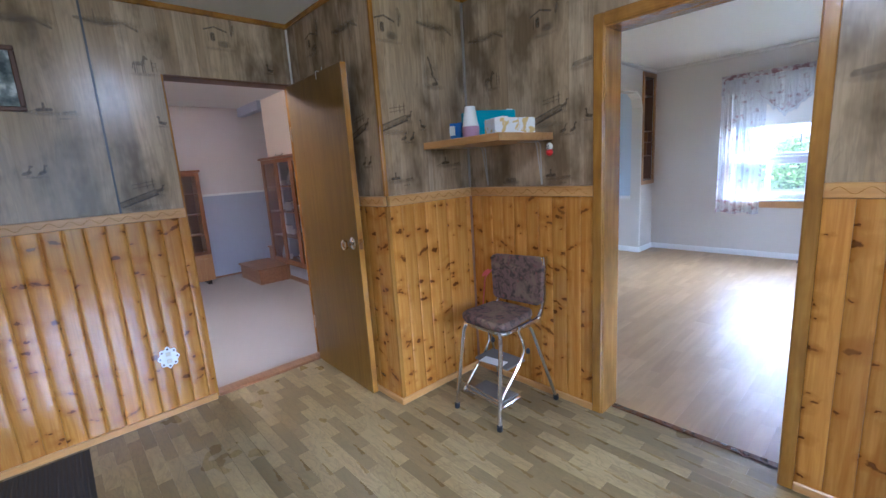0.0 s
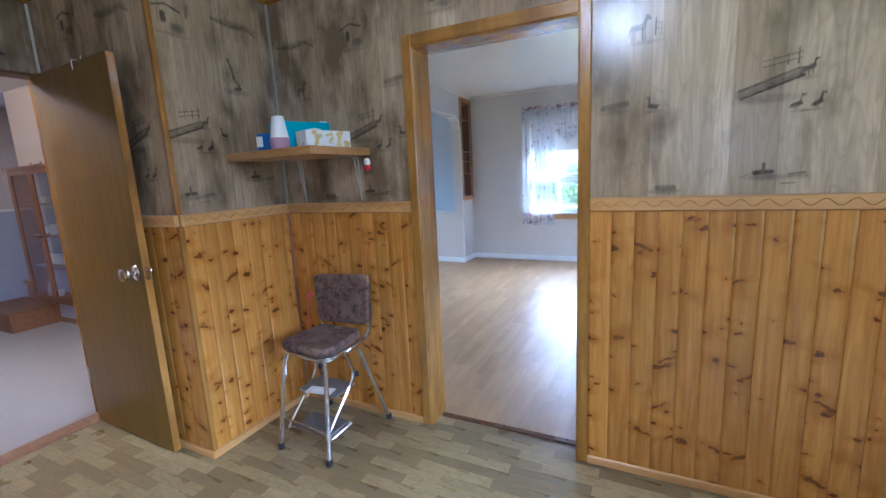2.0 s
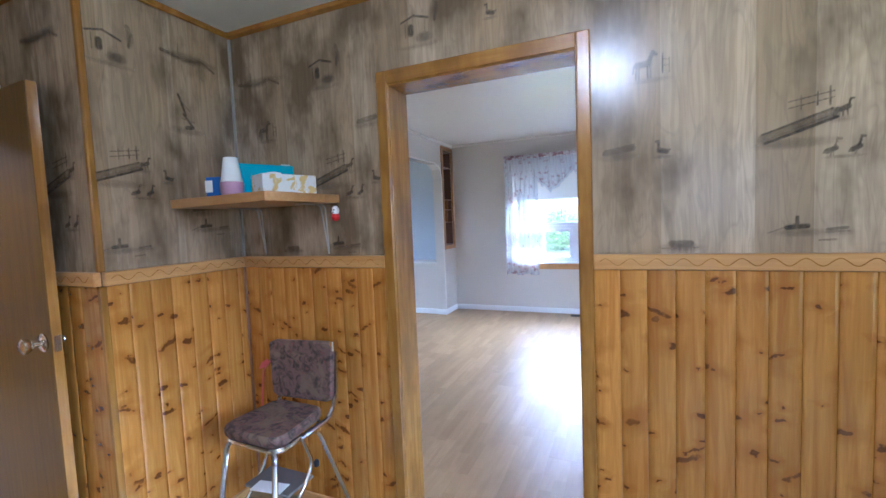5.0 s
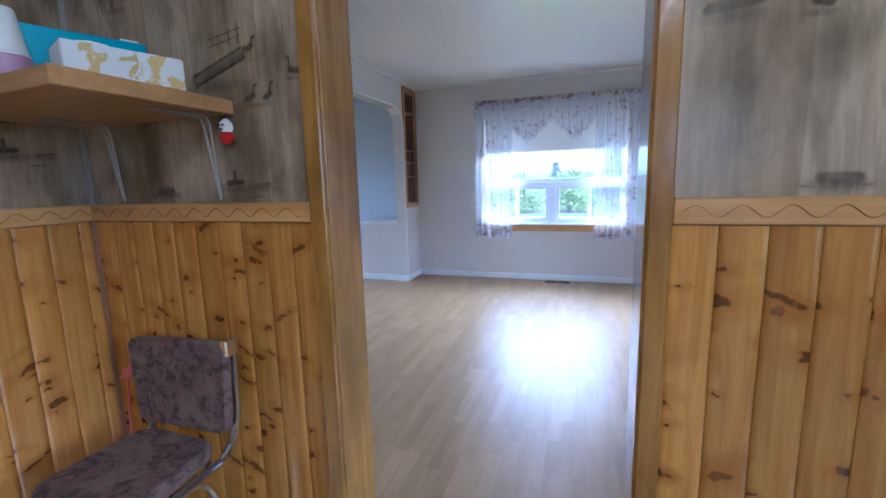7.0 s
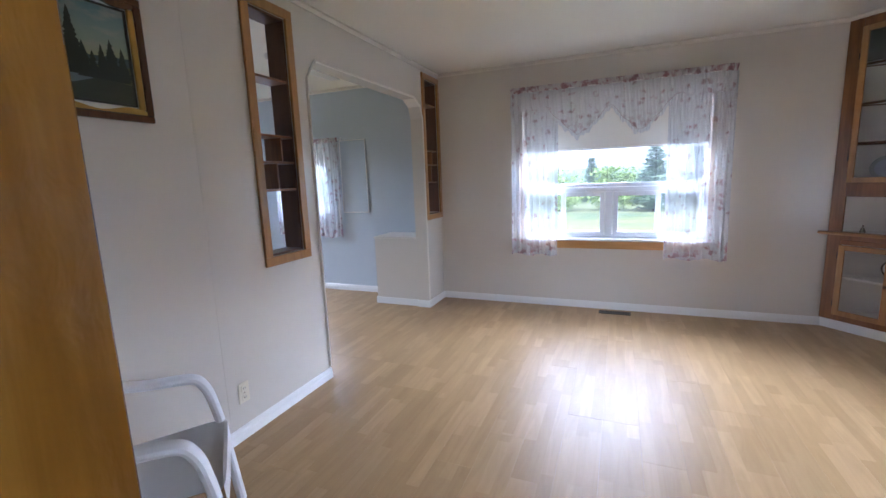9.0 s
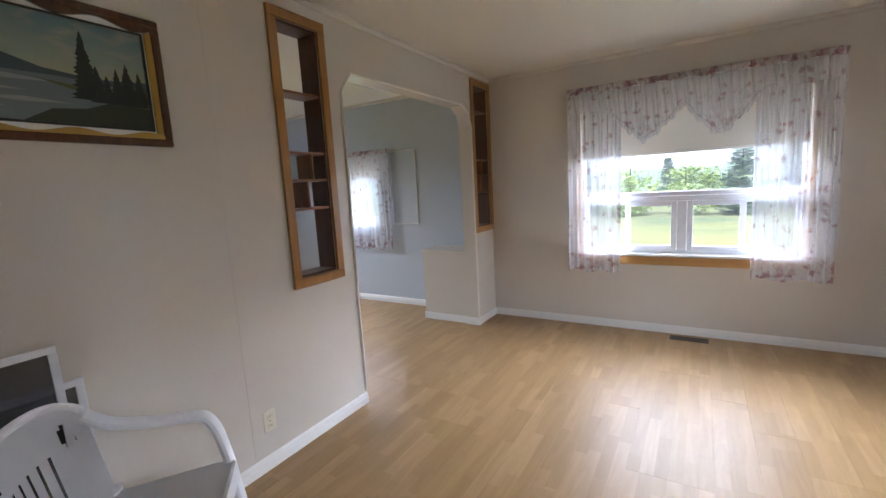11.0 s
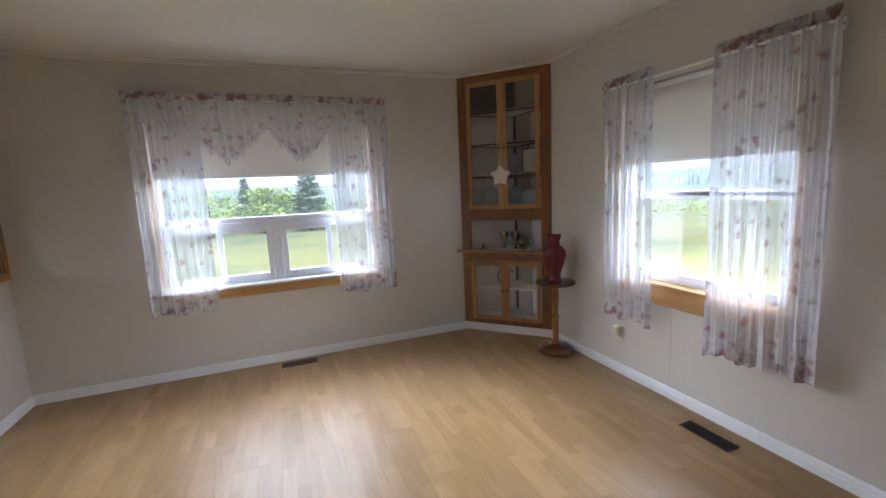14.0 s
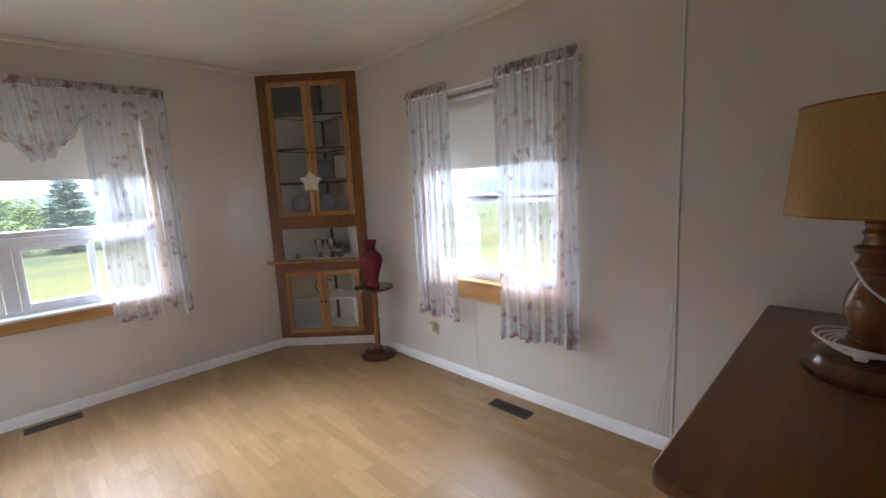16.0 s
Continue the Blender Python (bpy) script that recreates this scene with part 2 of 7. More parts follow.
def thing(name, label, category, at=(0, 0, 0), rz=0.0, group=""):
    ob = new(name)
    ob.empty_display_size = 0.05
    ob.matrix_basis = pose(*at, 0, 0, rz)
    return tagged(ob, label, category, group)


def structure(ob, label, category):
    return tagged(ob, label, category, "", "structure")


def box(x0, y0, z0, x1, y1, z1, bevel=0.0, bm=None, seg=1):
    one = bmesh.new()
    bmesh.ops.create_cube(one, size=1)
    for v in one.verts:
        v.co = Vector((x0 + (v.co.x + 0.5) * (x1 - x0), y0 + (v.co.y + 0.5) * (y1 - y0), z0 + (v.co.z + 0.5) * (z1 - z0)))
    if bevel:
        bmesh.ops.bevel(one, geom=one.edges[:], offset=bevel, segments=seg, affect="EDGES", profile=0.6)
    return merge(bm, one)


def merge(bm, one, m=None):
    if m is not None:
        one.transform(m)
    if bm is None:
        return one
    me = bpy.data.meshes.new("tmp")
    one.to_mesh(me)
    one.free()
    bm.from_mesh(me)
    bpy.data.meshes.remove(me)
    return bm


def lathe(profile, n=24, bm=None, at=(0, 0, 0)):
    """Turned body from (radius, height) pairs."""
    one = bmesh.new()
    rings = []
    for r, z in profile:
        rings.append([one.verts.new((at[0] + r * math.cos(2 * math.pi * k / n), at[1] + r * math.sin(2 * math.pi * k / n), at[2] + z)) for k in range(n)])
    for a, b in zip(rings, rings[1:]):
        for k in range(n):
            one.faces.new((a[k], a[(k + 1) % n], b[(k + 1) % n], b[k]))
    one.faces.new(rings[0][::-1])
    one.faces.new(rings[-1])
    bmesh.ops.recalc_face_normals(one, faces=one.faces[:])
    return merge(bm, one)


def rounded(points, radius, steps=5, closed=False):
    """A polyline with its corners rounded."""
    pts = [Vector(p) for p in points]
    out = [] if closed else [pts[0]]
    ids = range(len(pts)) if closed else range(1, len(pts) - 1)
    for i in ids:
        p, a, b = pts[i], pts[i - 1], pts[(i + 1) % len(pts)]
        r = min(radius, (a - p).length * 0.48, (b - p).length * 0.48)
        s, e = p + (a - p).normalized() * r, p + (b - p).normalized() * r
        for k in range(steps + 1):
            t = k / steps
            out.append(s * (1 - t) ** 2 + p * 2 * t * (1 - t) + e * t * t)
    if not closed:
        out.append(pts[-1])
    return out


def tube(points, r, n=8, closed=False, bm=None):
    one = bmesh.new()
    pts = [Vector(p) for p in points]
    rings, up = [], None
    for i, p in enumerate(pts):
        a = pts[i - 1] if (i or closed) else p
        b = pts[(i + 1) % len(pts)] if (i < len(pts) - 1 or closed) else p
        d = (b - a).normalized()
        if up is None:
            up = d.orthogonal().normalized()
        up = (up - d * up.dot(d)).normalized()
        side = d.cross(up)
        rings.append([one.verts.new(p + (up * math.cos(2 * math.pi * k / n) + side * math.sin(2 * math.pi * k / n)) * r) for k in range(n)])
    pairs = list(zip(rings, rings[1:])) + ([(rings[-1], rings[0])] if closed else [])
    for a, b in pairs:
        for k in range(n):
            one.faces.new((a[k], a[(k + 1) % n], b[(k + 1) % n], b[k]))
    if not closed:
        one.faces.new(rings[0][::-1])
        one.faces.new(rings[-1])
    bmesh.ops.recalc_face_normals(one, faces=one.faces[:])
    return merge(bm, one)


def outline(points, y0, y1, bm=None, axis="y", bevel=0.0):
    """A flat outline of (u, z) points given depth along one axis."""
    one = bmesh.new()
    put = (lambda u, z, d: (u, d, z)) if axis == "y" else (lambda u, z, d: (d, u, z)) if axis == "x" else (lambda u, z, d: (u, z, d))
    a = [one.verts.new(put(u, z, y0)) for u, z in points]
    b = [one.verts.new(put(u, z, y1)) for u, z in points]
    k = len(points)
    one.faces.new(a), one.faces.new(b[::-1])
    for i in range(k):
        one.faces.new((a[i], b[i], b[(i + 1) % k], a[(i + 1) % k]))
    bmesh.ops.recalc_face_normals(one, faces=one.faces[:])
    if bevel:
        bmesh.ops.bevel(one, geom=one.edges[:], offset=bevel, segments=1, affect="EDGES")
    return merge(bm, one)


def slab(axis, c0, c1, u0, u1, z0, z1, holes=()):
    """A wall between c0 and c1 along its axis, with square openings (u0, u1, z0, z1)."""
    us = sorted({u0, u1, *[h for q in holes for h in q[:2] if u0 < h < u1]})
    zs = sorted({z0, z1, *[h for q in holes for h in q[2:] if z0 < h < z1]})
    solid = {}
    for i in range(len(us) - 1):
        for j in range(len(zs) - 1):
            u, z = (us[i] + us[i + 1]) / 2, (zs[j] + zs[j + 1]) / 2
            solid[i, j] = not any(a < u < b and c < z < d for a, b, c, d in holes)
    bm, made = bmesh.new(), {}

    def vert(c, u, z):
        key = (c, u, z)
        if key not in made:
            made[key] = bm.verts.new((c, u, z) if axis == "x" else (u, c, z))
        return made[key]

    for (i, j), full in solid.items():
        if not full:
            continue
        a, b, c, d = us[i], us[i + 1], zs[j], zs[j + 1]
        for w in (c0, c1):
            bm.faces.new([vert(w, a, c), vert(w, b, c), vert(w, b, d), vert(w, a, d)])
        for di, dj, ends in ((-1, 0, ((a, c), (a, d))), (1, 0, ((b, c), (b, d))), (0, -1, ((a, c), (b, c))), (0, 1, ((a, d), (b, d)))):
            if not solid.get((i + di, j + dj)):
                (ua, za), (ub, zb) = ends
                bm.faces.new([vert(c0, ua, za), vert(c0, ub, zb), vert(c1, ub, zb), vert(c1, ua, za)])
    bmesh.ops.recalc_face_normals(bm, faces=bm.faces[:])
    return bm


# ---- the large structure ----
XW, XE, YN, YS = -2.055, 2.14, 6.82, 2.415      # living room faces
AX, AE, AY, AS = -2.44, 2.7, 2.275, -2.3          # kitchen faces
JX, JY = -1.443, 1.60                             # boxed-out corner of the kitchen
CB, CA, CC = 2.54, 2.395, 2.42                   # ceilings
OP = (-0.505, 0.264, 1.985)                        # cased opening: left, right, top
DR = (0.815, 1.600, 2.015)                        # doorway: from, to, top

M["panel"] = mat("printed_panel", (0.36, 0.33, 0.28), 0.25)
n = Nodes(M["panel"])
pc = n.coords((1, 1, 1))
sep = n.add("SeparateXYZ", {0: pc})
run = n.math("ADD", sep.outputs[0], sep.outputs[1])
strip = n.add("TexNoise", {"W": n.math("MULTIPLY", run, 7.0), "Scale": 1.0, "Detail": 1.0}, dims="1D").outputs[0]
plank = n.add("TexVoronoi", {"Vector": n.add("CombineXYZ", {0: n.math("MULTIPLY", run, 6.2)}).outputs[0], "Scale": 1.0}, feature="F1")
tone = n.add("SeparateColor", {0: plank.outputs["Color"]}).outputs[0]
warped = n.add("VectorMath", {0: pc, 1: n.add("VectorMath", {0: n.add("TexNoise", {"Vector": n.coords((3, 3, 1.2)), "Scale": 1.0}).outputs[1], 1: (0.06, 0.06, 0.3)}, op="MULTIPLY").outputs[0]}, op="ADD").outputs[0]
fib = n.noise(n.add("Mapping", {"Vector": warped, "Scale": (1, 1, 0.045)}).outputs[0], 62, 3, 0.6, 0.4)
ring = n.noise(n.add("Mapping", {"Vector": warped, "Scale": (1, 1, 0.14)}).outputs[0], 17, 2, 0.5, 1.4)
smoke = n.noise(n.add("Mapping", {"Vector": pc, "Scale": (1, 1, 0.5)}).outputs[0], 4.2, 4, 0.6)
col = n.mix(n.ramp(tone, [(0.15, (0, 0, 0)), (0.85, (1, 1, 1))]), (0.40, 0.285, 0.165), (0.57, 0.435, 0.285))
col = n.mix(n.math("MULTIPLY", n.ramp(strip, [(0.35, (1, 1, 1)), (0.6, (0, 0, 0))]), 0.35), col, (0.205, 0.15, 0.09))
col = n.mix(n.math("MULTIPLY", n.ramp(fib, [(0.42, (1, 1, 1)), (0.56, (0, 0, 0))]), 0.28), col, (0.205, 0.15, 0.09))
col = n.mix(n.math("MULTIPLY", n.ramp(ring, [(0.44, (0, 0, 0)), (0.5, (1, 1, 1)), (0.56, (0, 0, 0))]), 0.24), col, (0.16, 0.13, 0.095))
col = n.mix(n.math("MULTIPLY", n.ramp(smoke, [(0.34, (1, 1, 1)), (0.52, (0, 0, 0))]), 0.78), col, (0.105, 0.068, 0.034))
n.color(col)
n.bump(fib, 0.06, 0.002)



def strip_mat(name, low, high):
    """Printed wood strip with its grain along x and a few curled figures."""
    m = mat(name, high, 0.3)
    n = Nodes(m)
    rnd = n.math("FRACT", n.math("ADD", n.add("NewGeometry").outputs["Random Per Island"], n.random()))
    shift = n.add("CombineXYZ", {0: n.math("MULTIPLY", rnd, 31.0), 1: n.math("MULTIPLY", rnd, 9.0)}).outputs[0]
    fc = n.add("VectorMath", {0: n.coords((0.11, 1, 1)), 1: shift}, op="ADD").outputs[0]
    g = n.noise(fc, 44, 4, 0.6, 1.6)
    curl = n.noise(n.add("VectorMath", {0: n.coords((0.35, 1, 1)), 1: shift}, op="ADD").outputs[0], 13, 2, 0.5, 2.5)
    stain = n.noise(n.coords(), 2.3, 3)
    col = n.mix(rnd, low, high)
    col = n.mix(n.math("MULTIPLY", n.ramp(g, [(0.35, (1, 1, 1)), (0.62, (0, 0, 0))]), 0.25), col, (0.13, 0.085, 0.036))
    col = n.mix(n.math("MULTIPLY", n.ramp(curl, [(0.44, (0, 0, 0)), (0.5, (1, 1, 1)), (0.56, (0, 0, 0))]), 0.35), col, (0.12, 0.08, 0.035))
    col = n.mix(n.math("MULTIPLY", n.ramp(stain, [(0.42, (1, 1, 1)), (0.62, (0, 0, 0))]), 0.22), col, (0.12, 0.095, 0.06))
    n.color(col)
    n.rough(n.math("ADD", n.math("MULTIPLY", stain, 0.14), 0.22))
    n.bump(g, 0.04, 0.002)
    return m


M["kitchen_floor"] = strip_mat("kitchen_laminate_pale", (0.325, 0.235, 0.10), (0.41, 0.305, 0.14))
M["kitchen_floor_dark"] = strip_mat("kitchen_laminate_brown", (0.185, 0.125, 0.046), (0.26, 0.182, 0.074))

M["laminate"] = mat("oak_laminate", (0.5, 0.35, 0.2), 0.34, 0.0, 0.34)
n = Nodes(M["laminate"])
rnd = n.random()
oc = n.add("SeparateXYZ", {0: n.coords()})
fc = n.offset(n.coords((1, 0.10, 1)), 31.0)
g = n.noise(fc, 17, 4, 0.6, 1.4)
wide = n.noise(n.add("Mapping", {"Vector": fc, "Scale": (1, 3, 1)}).outputs[0], 9, 3)
sx = n.math("FLOOR", n.math("MULTIPLY", oc.outputs[0], 15.625))
jog = n.add("TexWhiteNoise", {"Vector": n.add("CombineXYZ", {0: sx, 1: n.math("MULTIPLY", rnd, 57.0)}).outputs[0]}).outputs[0]
sy = n.math("FLOOR", n.math("ADD", n.math("MULTIPLY", oc.outputs[1], 2.5), n.math("MULTIPLY", jog, 3.0)))
piece = n.add("TexWhiteNoise", {"Vector": n.add("CombineXYZ", {0: sx, 1: sy, 2: n.math("MULTIPLY", rnd, 91.0)}).outputs[0]}).outputs[0]
col = n.mix(piece, (0.315, 0.190, 0.084), (0.42, 0.268, 0.134))
col = n.mix(n.math("MULTIPLY", wide, 0.35), col, (0.42, 0.275, 0.125))
col = n.mix(n.math("MULTIPLY", n.ramp(g, [(0.30, (1, 1, 1)), (0.62, (0, 0, 0))]), 0.36), col, (0.23, 0.132, 0.052))
n.color(n.add("HueSaturation", {"Value": n.math("ADD", n.math("MULTIPLY", rnd, 0.12), 0.95), "Color": col}).outputs[0])
n.rough(0.38)
n.bump(g, 0.03, 0.002)

M["glass"] = mat("window_glass", (1, 1, 1), 0.0)
M["glass"].node_tree.nodes["Principled BSDF"].inputs["Transmission Weight"].default_value = 1.0
M["glass"].node_tree.nodes["Principled BSDF"].inputs["IOR"].default_value = 1.45
# panes scatter a thin milky veil, added to wash out the bright view outside
M["pane"] = M["glass"].copy()
M["pane"].name = "dusty_window_glass"
n = Nodes(M["pane"])
veil_scatter = n.add("BsdfTranslucent", {"Color": (0.86, 0.93, 1.0)}).outputs[0]
veil_amount = n.math("ADD", n.math("MULTIPLY", n.noise(n.coords(), 6.0, 4), 0.005), 0.005)
veil = n.add("MixShader", {0: veil_amount, 1: n.b.outputs[0], 2: veil_scatter})
n.t.links.new(veil.outputs[0], n.t.nodes["Material Output"].inputs["Surface"])


def solid_wall(name, bm, material, label):
    return structure(link(name, bm, material), label, "wall")


north_hole = (-1.12, 0.64, 0.72, 2.16)
east_hole = (4.16, 5.34, 0.76, 2.10)
alcove_hole = (-4.38, -3.63, 1.02, 1.88)
# living room and alcove
wall_north = solid_wall("wall_north", slab("y", YN, YN + 0.16, -5.4, XE + 0.16, -0.1, CB + 0.1, [north_hole, alcove_hole]), M["wall"], "cream gloss-painted panel wall around a wide window")
wall_east = solid_wall("wall_east", slab("x", XE, XE + 0.16, YS - 0.13, YN, -0.1, CB + 0.1, [east_hole]), M["wall"], "cream gloss-painted panel wall with a sash window")
wall_south = solid_wall("wall_south", slab("y", AY + 0.012, YS, XW - 0.13, AE + 0.16, -0.1, CB + 0.1, [(OP[0] - 0.02, OP[1] + 0.02, -0.1, OP[2] + 0.02)]), M["wall"], "cream partition wall with a cased opening")
NICHE = (4.145, 4.430, 0.975, 2.385)
NICHE2 = (6.44, 6.76, 1.02, 2.43)
ARCH = (4.605, 6.375, 2.20)
wall_west = solid_wall("wall_west", slab("x", XW - 0.13, XW, YS, YN, -0.1, CB + 0.1, [NICHE, NICHE2, (ARCH[0], ARCH[1], -0.1, ARCH[2])]), M["wall"], "cream panel wall with display niches and an archway")
# alcove beyond the archway
# the opening here is unseen, added to let the west fill lamp in
solid_wall("wall_alcove_west", slab("x", -5.34, -5.24, 3.05, YN, -0.1, CB + 0.1, [(4.7, 5.9, 0.8, 2.0)]), M["blue"], "grey-blue painted end wall of the alcove")
solid_wall("wall_alcove_south", slab("y", 2.95, 3.05, -5.34, XW - 0.13, -0.1, CB + 0.1), M["blue"], "grey-blue painted wall of the alcove")
solid_wall("wall_alcove_north", slab("y", YN - 0.012, YN, -5.4, XW - 0.135, -0.1, CB + 0.1, [alcove_hole]), M["blue"], "grey-blue painted wall around the alcove window")
# kitchen
solid_wall("wall_kitchen_north_left", slab("y", AY, AY + 0.012, JX, OP[0] - 0.02, -0.1, CA), M["panel"], "grey wood-print panelling with faint rural scenes")
solid_wall("wall_kitchen_north_right", slab("y", AY, AY + 0.012, OP[1] + 0.02, AE, -0.1, CA), M["panel"], "grey wood-print panelling with faint rural scenes")
solid_wall("wall_kitchen_north_head", slab("y", AY, AY + 0.012, OP[0] - 0.02, OP[1] + 0.02, OP[2] + 0.02, CA), M["panel"], "grey wood-print panelling above the cased opening")
solid_wall("wall_kitchen_box_side", slab("x", JX - 0.1, JX, JY + 0.1, AY + 0.012, -0.1, CA), M["panel"], "grey wood-print panelling on a boxed-out corner")
solid_wall("wall_kitchen_box_front", slab("y", JY, JY + 0.1, AX, JX, -0.1, CA), M["panel"], "grey wood-print panelling behind the open door")
solid_wall("wall_kitchen_west", slab("x", AX - 0.12, AX, AS, JY + 0.1, -0.1, CA, [(DR[0], DR[1], -0.1, DR[2])]), M["panel"], "grey wood-print panelling with a doorway")
k_east = (-0.45, 1.15, 0.55, 2.05)
# out of view, added to let some light in from the south
k_south = (1.1, 1.8, 1.25, 2.05)
solid_wall("wall_kitchen_east", slab("x", AE, AE + 0.12, AS, AY, -0.1, CA, [k_east]), M["panel"], "grey wood-print panelling with a wide window opening")
solid_wall("wall_kitchen_south", slab("y", AS - 0.12, AS, AX - 0.12, AE + 0.12, -0.1, CA, [k_south]), M["panel"], "grey wood-print panelling with an added unseen opening for light")
# back room beyond the doorway
CW, CN, CS = -6.25, 2.52, -1.4
UPX = (-6.25, -5.45)
solid_wall("wall_back_west", slab("x", CW - 0.1, CW, CS, 3.6, -0.1, CC), M["pink"], "pale pinkish wallpapered wall above a blue dado")
HUTCH = (-5.48, -4.05, 0.25, 1.63)
solid_wall("wall_back_north", slab("y", CN, CN + 0.1, UPX[1], AX - 0.12, -0.1, CC, [(HUTCH[0] + 0.02, HUTCH[1] - 0.02, HUTCH[2] + 0.02, HUTCH[3] - 0.03)]), M["peach"], "peach painted wall with a built-in china cabinet")
solid_wall("wall_back_stairwell", slab("y", 3.5, 3.6, CW, UPX[1] + 0.1, -0.1, CC), M["blue_dado"], "grey-blue wall at the top of the steps")
solid_wall("wall_back_stair_side", slab("x", UPX[1], UPX[1] + 0.1, CN + 0.1, 3.5, -0.1, CC), M["blue_dado"], "grey-blue wall beside the steps")
solid_wall("wall_back_south", slab("y", CS - 0.1, CS, CW, AX - 0.12, -0.1, CC), M["pink"], "pale pinkish wallpapered wall")
dado = slab("x", CW, CW + 0.008, CS, 3.5, 0.0, 1.20)
structure(link("wall_back_dado", dado, M["blue_dado"]), "blue-grey painted lower wall below a white rail", "wall")
structure(link("wall_back_dado_north", slab("y", CN - 0.008, CN, UPX[1], AX - 0.12, 0.06, HUTCH[2]), M["blue_dado"]), "blue-grey painted strip below the china cabinet", "wall")
structure(link("trim_dado", box(CW, CS, 1.195, CW + 0.02, 3.5, 1.225, 0.003), M["trim"]), "narrow white dado rail", "trim")
structure(link("baseboard_back", box(UPX[1], CN - 0.016, 0.0, AX - 0.12, CN - 0.001, 0.06, 0.003), M["stair"]), "dark brown wooden baseboard", "baseboard")
structure(link("baseboard_back_west", box(CW + 0.008, CS, 0.0, CW + 0.02, 2.2, 0.03, 0.003), M["stair"]), "dark brown wooden baseboard", "baseboard")
structure(link("trim_soffit", outline([(CW, CC - 0.002), (CW, 2.30), (-5.46, 2.30), (-5.46, CC - 0.002)], CN - 0.05, CN + 0.05), M["blue_dado"]), "grey-blue soffit over the steps", "trim")

# ceilings
structure(link("ceiling_living", box(-5.5, YS - 0.14, CB, XE + 0.16, YN + 0.16, CB + 0.1), M["ceiling"]), "smooth cream gloss ceiling", "ceiling")
structure(link("ceiling_kitchen", box(AX - 0.12, AS - 0.12, CA, AE + 0.12, AY + 0.012, CA + 0.1), M["ceiling_white"]), "white panelled ceiling", "ceiling")
structure(link("ceiling_back", box(CW - 0.1, CS - 0.1, CC, AX - 0.12, 3.6, CC + 0.1), M["ceiling_white"]), "white ceiling of the back room", "ceiling")

# floors
structure(link("floor_living", box(-5.5, YS - 0.03, -0.12, XE + 0.16, YN + 0.16, -0.012), M["wall"]), "underlay below the oak laminate", "floor")
structure(link("floor_kitchen", box(AX - 0.03, AS - 0.12, -0.12, AE + 0.12, YS - 0.03, -0.006), M["kitchen_floor"]), "brown strip-pattern laminate floor", "floor")
structure(link("floor_back", box(CW - 0.1, CS - 0.1, -0.12, AX - 0.03, 3.6, 0.004), M["carpet"]), "pale pinkish vinyl floor of the back room", "floor")


NEAR = (-1.7, 1.1, 0.7, 2.3)      # stretch of the floor whose strips are parts of their own


STRIP = (0.37, 0.062)             # length and width of one strip


def strip_floor():
    """Staggered strips along x, pale and brown mostly by turns: single parts in the middle of the walk, joined elsewhere."""
    rng = random.Random(5)
    bm = bmesh.new()
    single = []
    length, w = STRIP
    y, last = AS, 0.0
    while y < YS - 0.07:
        y1 = min(y + w, YS - 0.035)
        last = (last + rng.uniform(0.3, 0.7) * length) % length
        x, tone = AX - 0.02 - last, rng.randint(0, 1)
        while x < AE:
            x1 = x + length
            a, b = max(x, AX - 0.02), min(x1, AE)
            if y > AY - 0.02:
                a, b = max(a, OP[0] - 0.02), min(b, OP[1] + 0.02)
            elif y > JY:
                a = max(a, JX - 0.01)
            if NEAR[0] < x and x1 < NEAR[1] and NEAR[2] < y < NEAR[3] - w and b - a > length - 0.001:
                single.append((x, y, tone))
            elif b - a > 0.01:
                strip(bm, a, y, b, y1, tone)
            x = x1
            tone = 1 - tone if rng.random() < 0.8 else tone
        y += w
    return bm, single


def strip(bm, a, y, b, y1, tone=0):
    e = 0.0004
    q = [(a + e, y + e), (b - e, y + e), (b - e, y1 - e), (a + e, y1 - e)]
    top = [bm.verts.new((px, py, 0.0)) for px, py in q]
    low = [bm.verts.new((px, py, -0.003)) for px, py in q]
    made = [bm.faces.new(top)]
    for k in range(4):
        made.append(bm.faces.new((low[k], low[(k + 1) % 4], top[(k + 1) % 4], top[k])))
    for f in made:
        f.material_index = tone


strips_bm, singles = strip_floor()
tagged(link("floor_strips", strips_bm, [M["kitchen_floor"], M["kitchen_floor_dark"]]), "brown and pale strip-pattern laminate floor, worn glossy", "floor", "", "stuff")


# ---- wainscot, rails and casings of the kitchen ----
RAIL = (1.197, 1.252)


def board_bm(w, h):
    """Upright tongue-and-groove board with a softly bowed face; its face looks to -y."""
    bm = bmesh.new()
    d = 0.016
    prof = [(0.0, 0.0), (0.0, -d * 0.78), (0.002, -d * 0.90), (w * 0.16, -d * 0.955), (w * 0.32, -d * 0.99), (w * 0.5, -d), (w * 0.68, -d * 0.99), (w * 0.84, -d * 0.955), (w - 0.002, -d * 0.90), (w, -d * 0.78), (w, 0.0)]
    lo = [bm.verts.new((x, y, 0)) for x, y in prof]
    hi = [bm.verts.new((x, y, h)) for x, y in prof]
    for i in range(len(prof) - 1):
        bm.faces.new((lo[i], lo[i + 1], hi[i + 1], hi[i]))
    bm.faces.new(hi[::-1])
    return bm


BOARD = 0.0877                     # cover width of one board


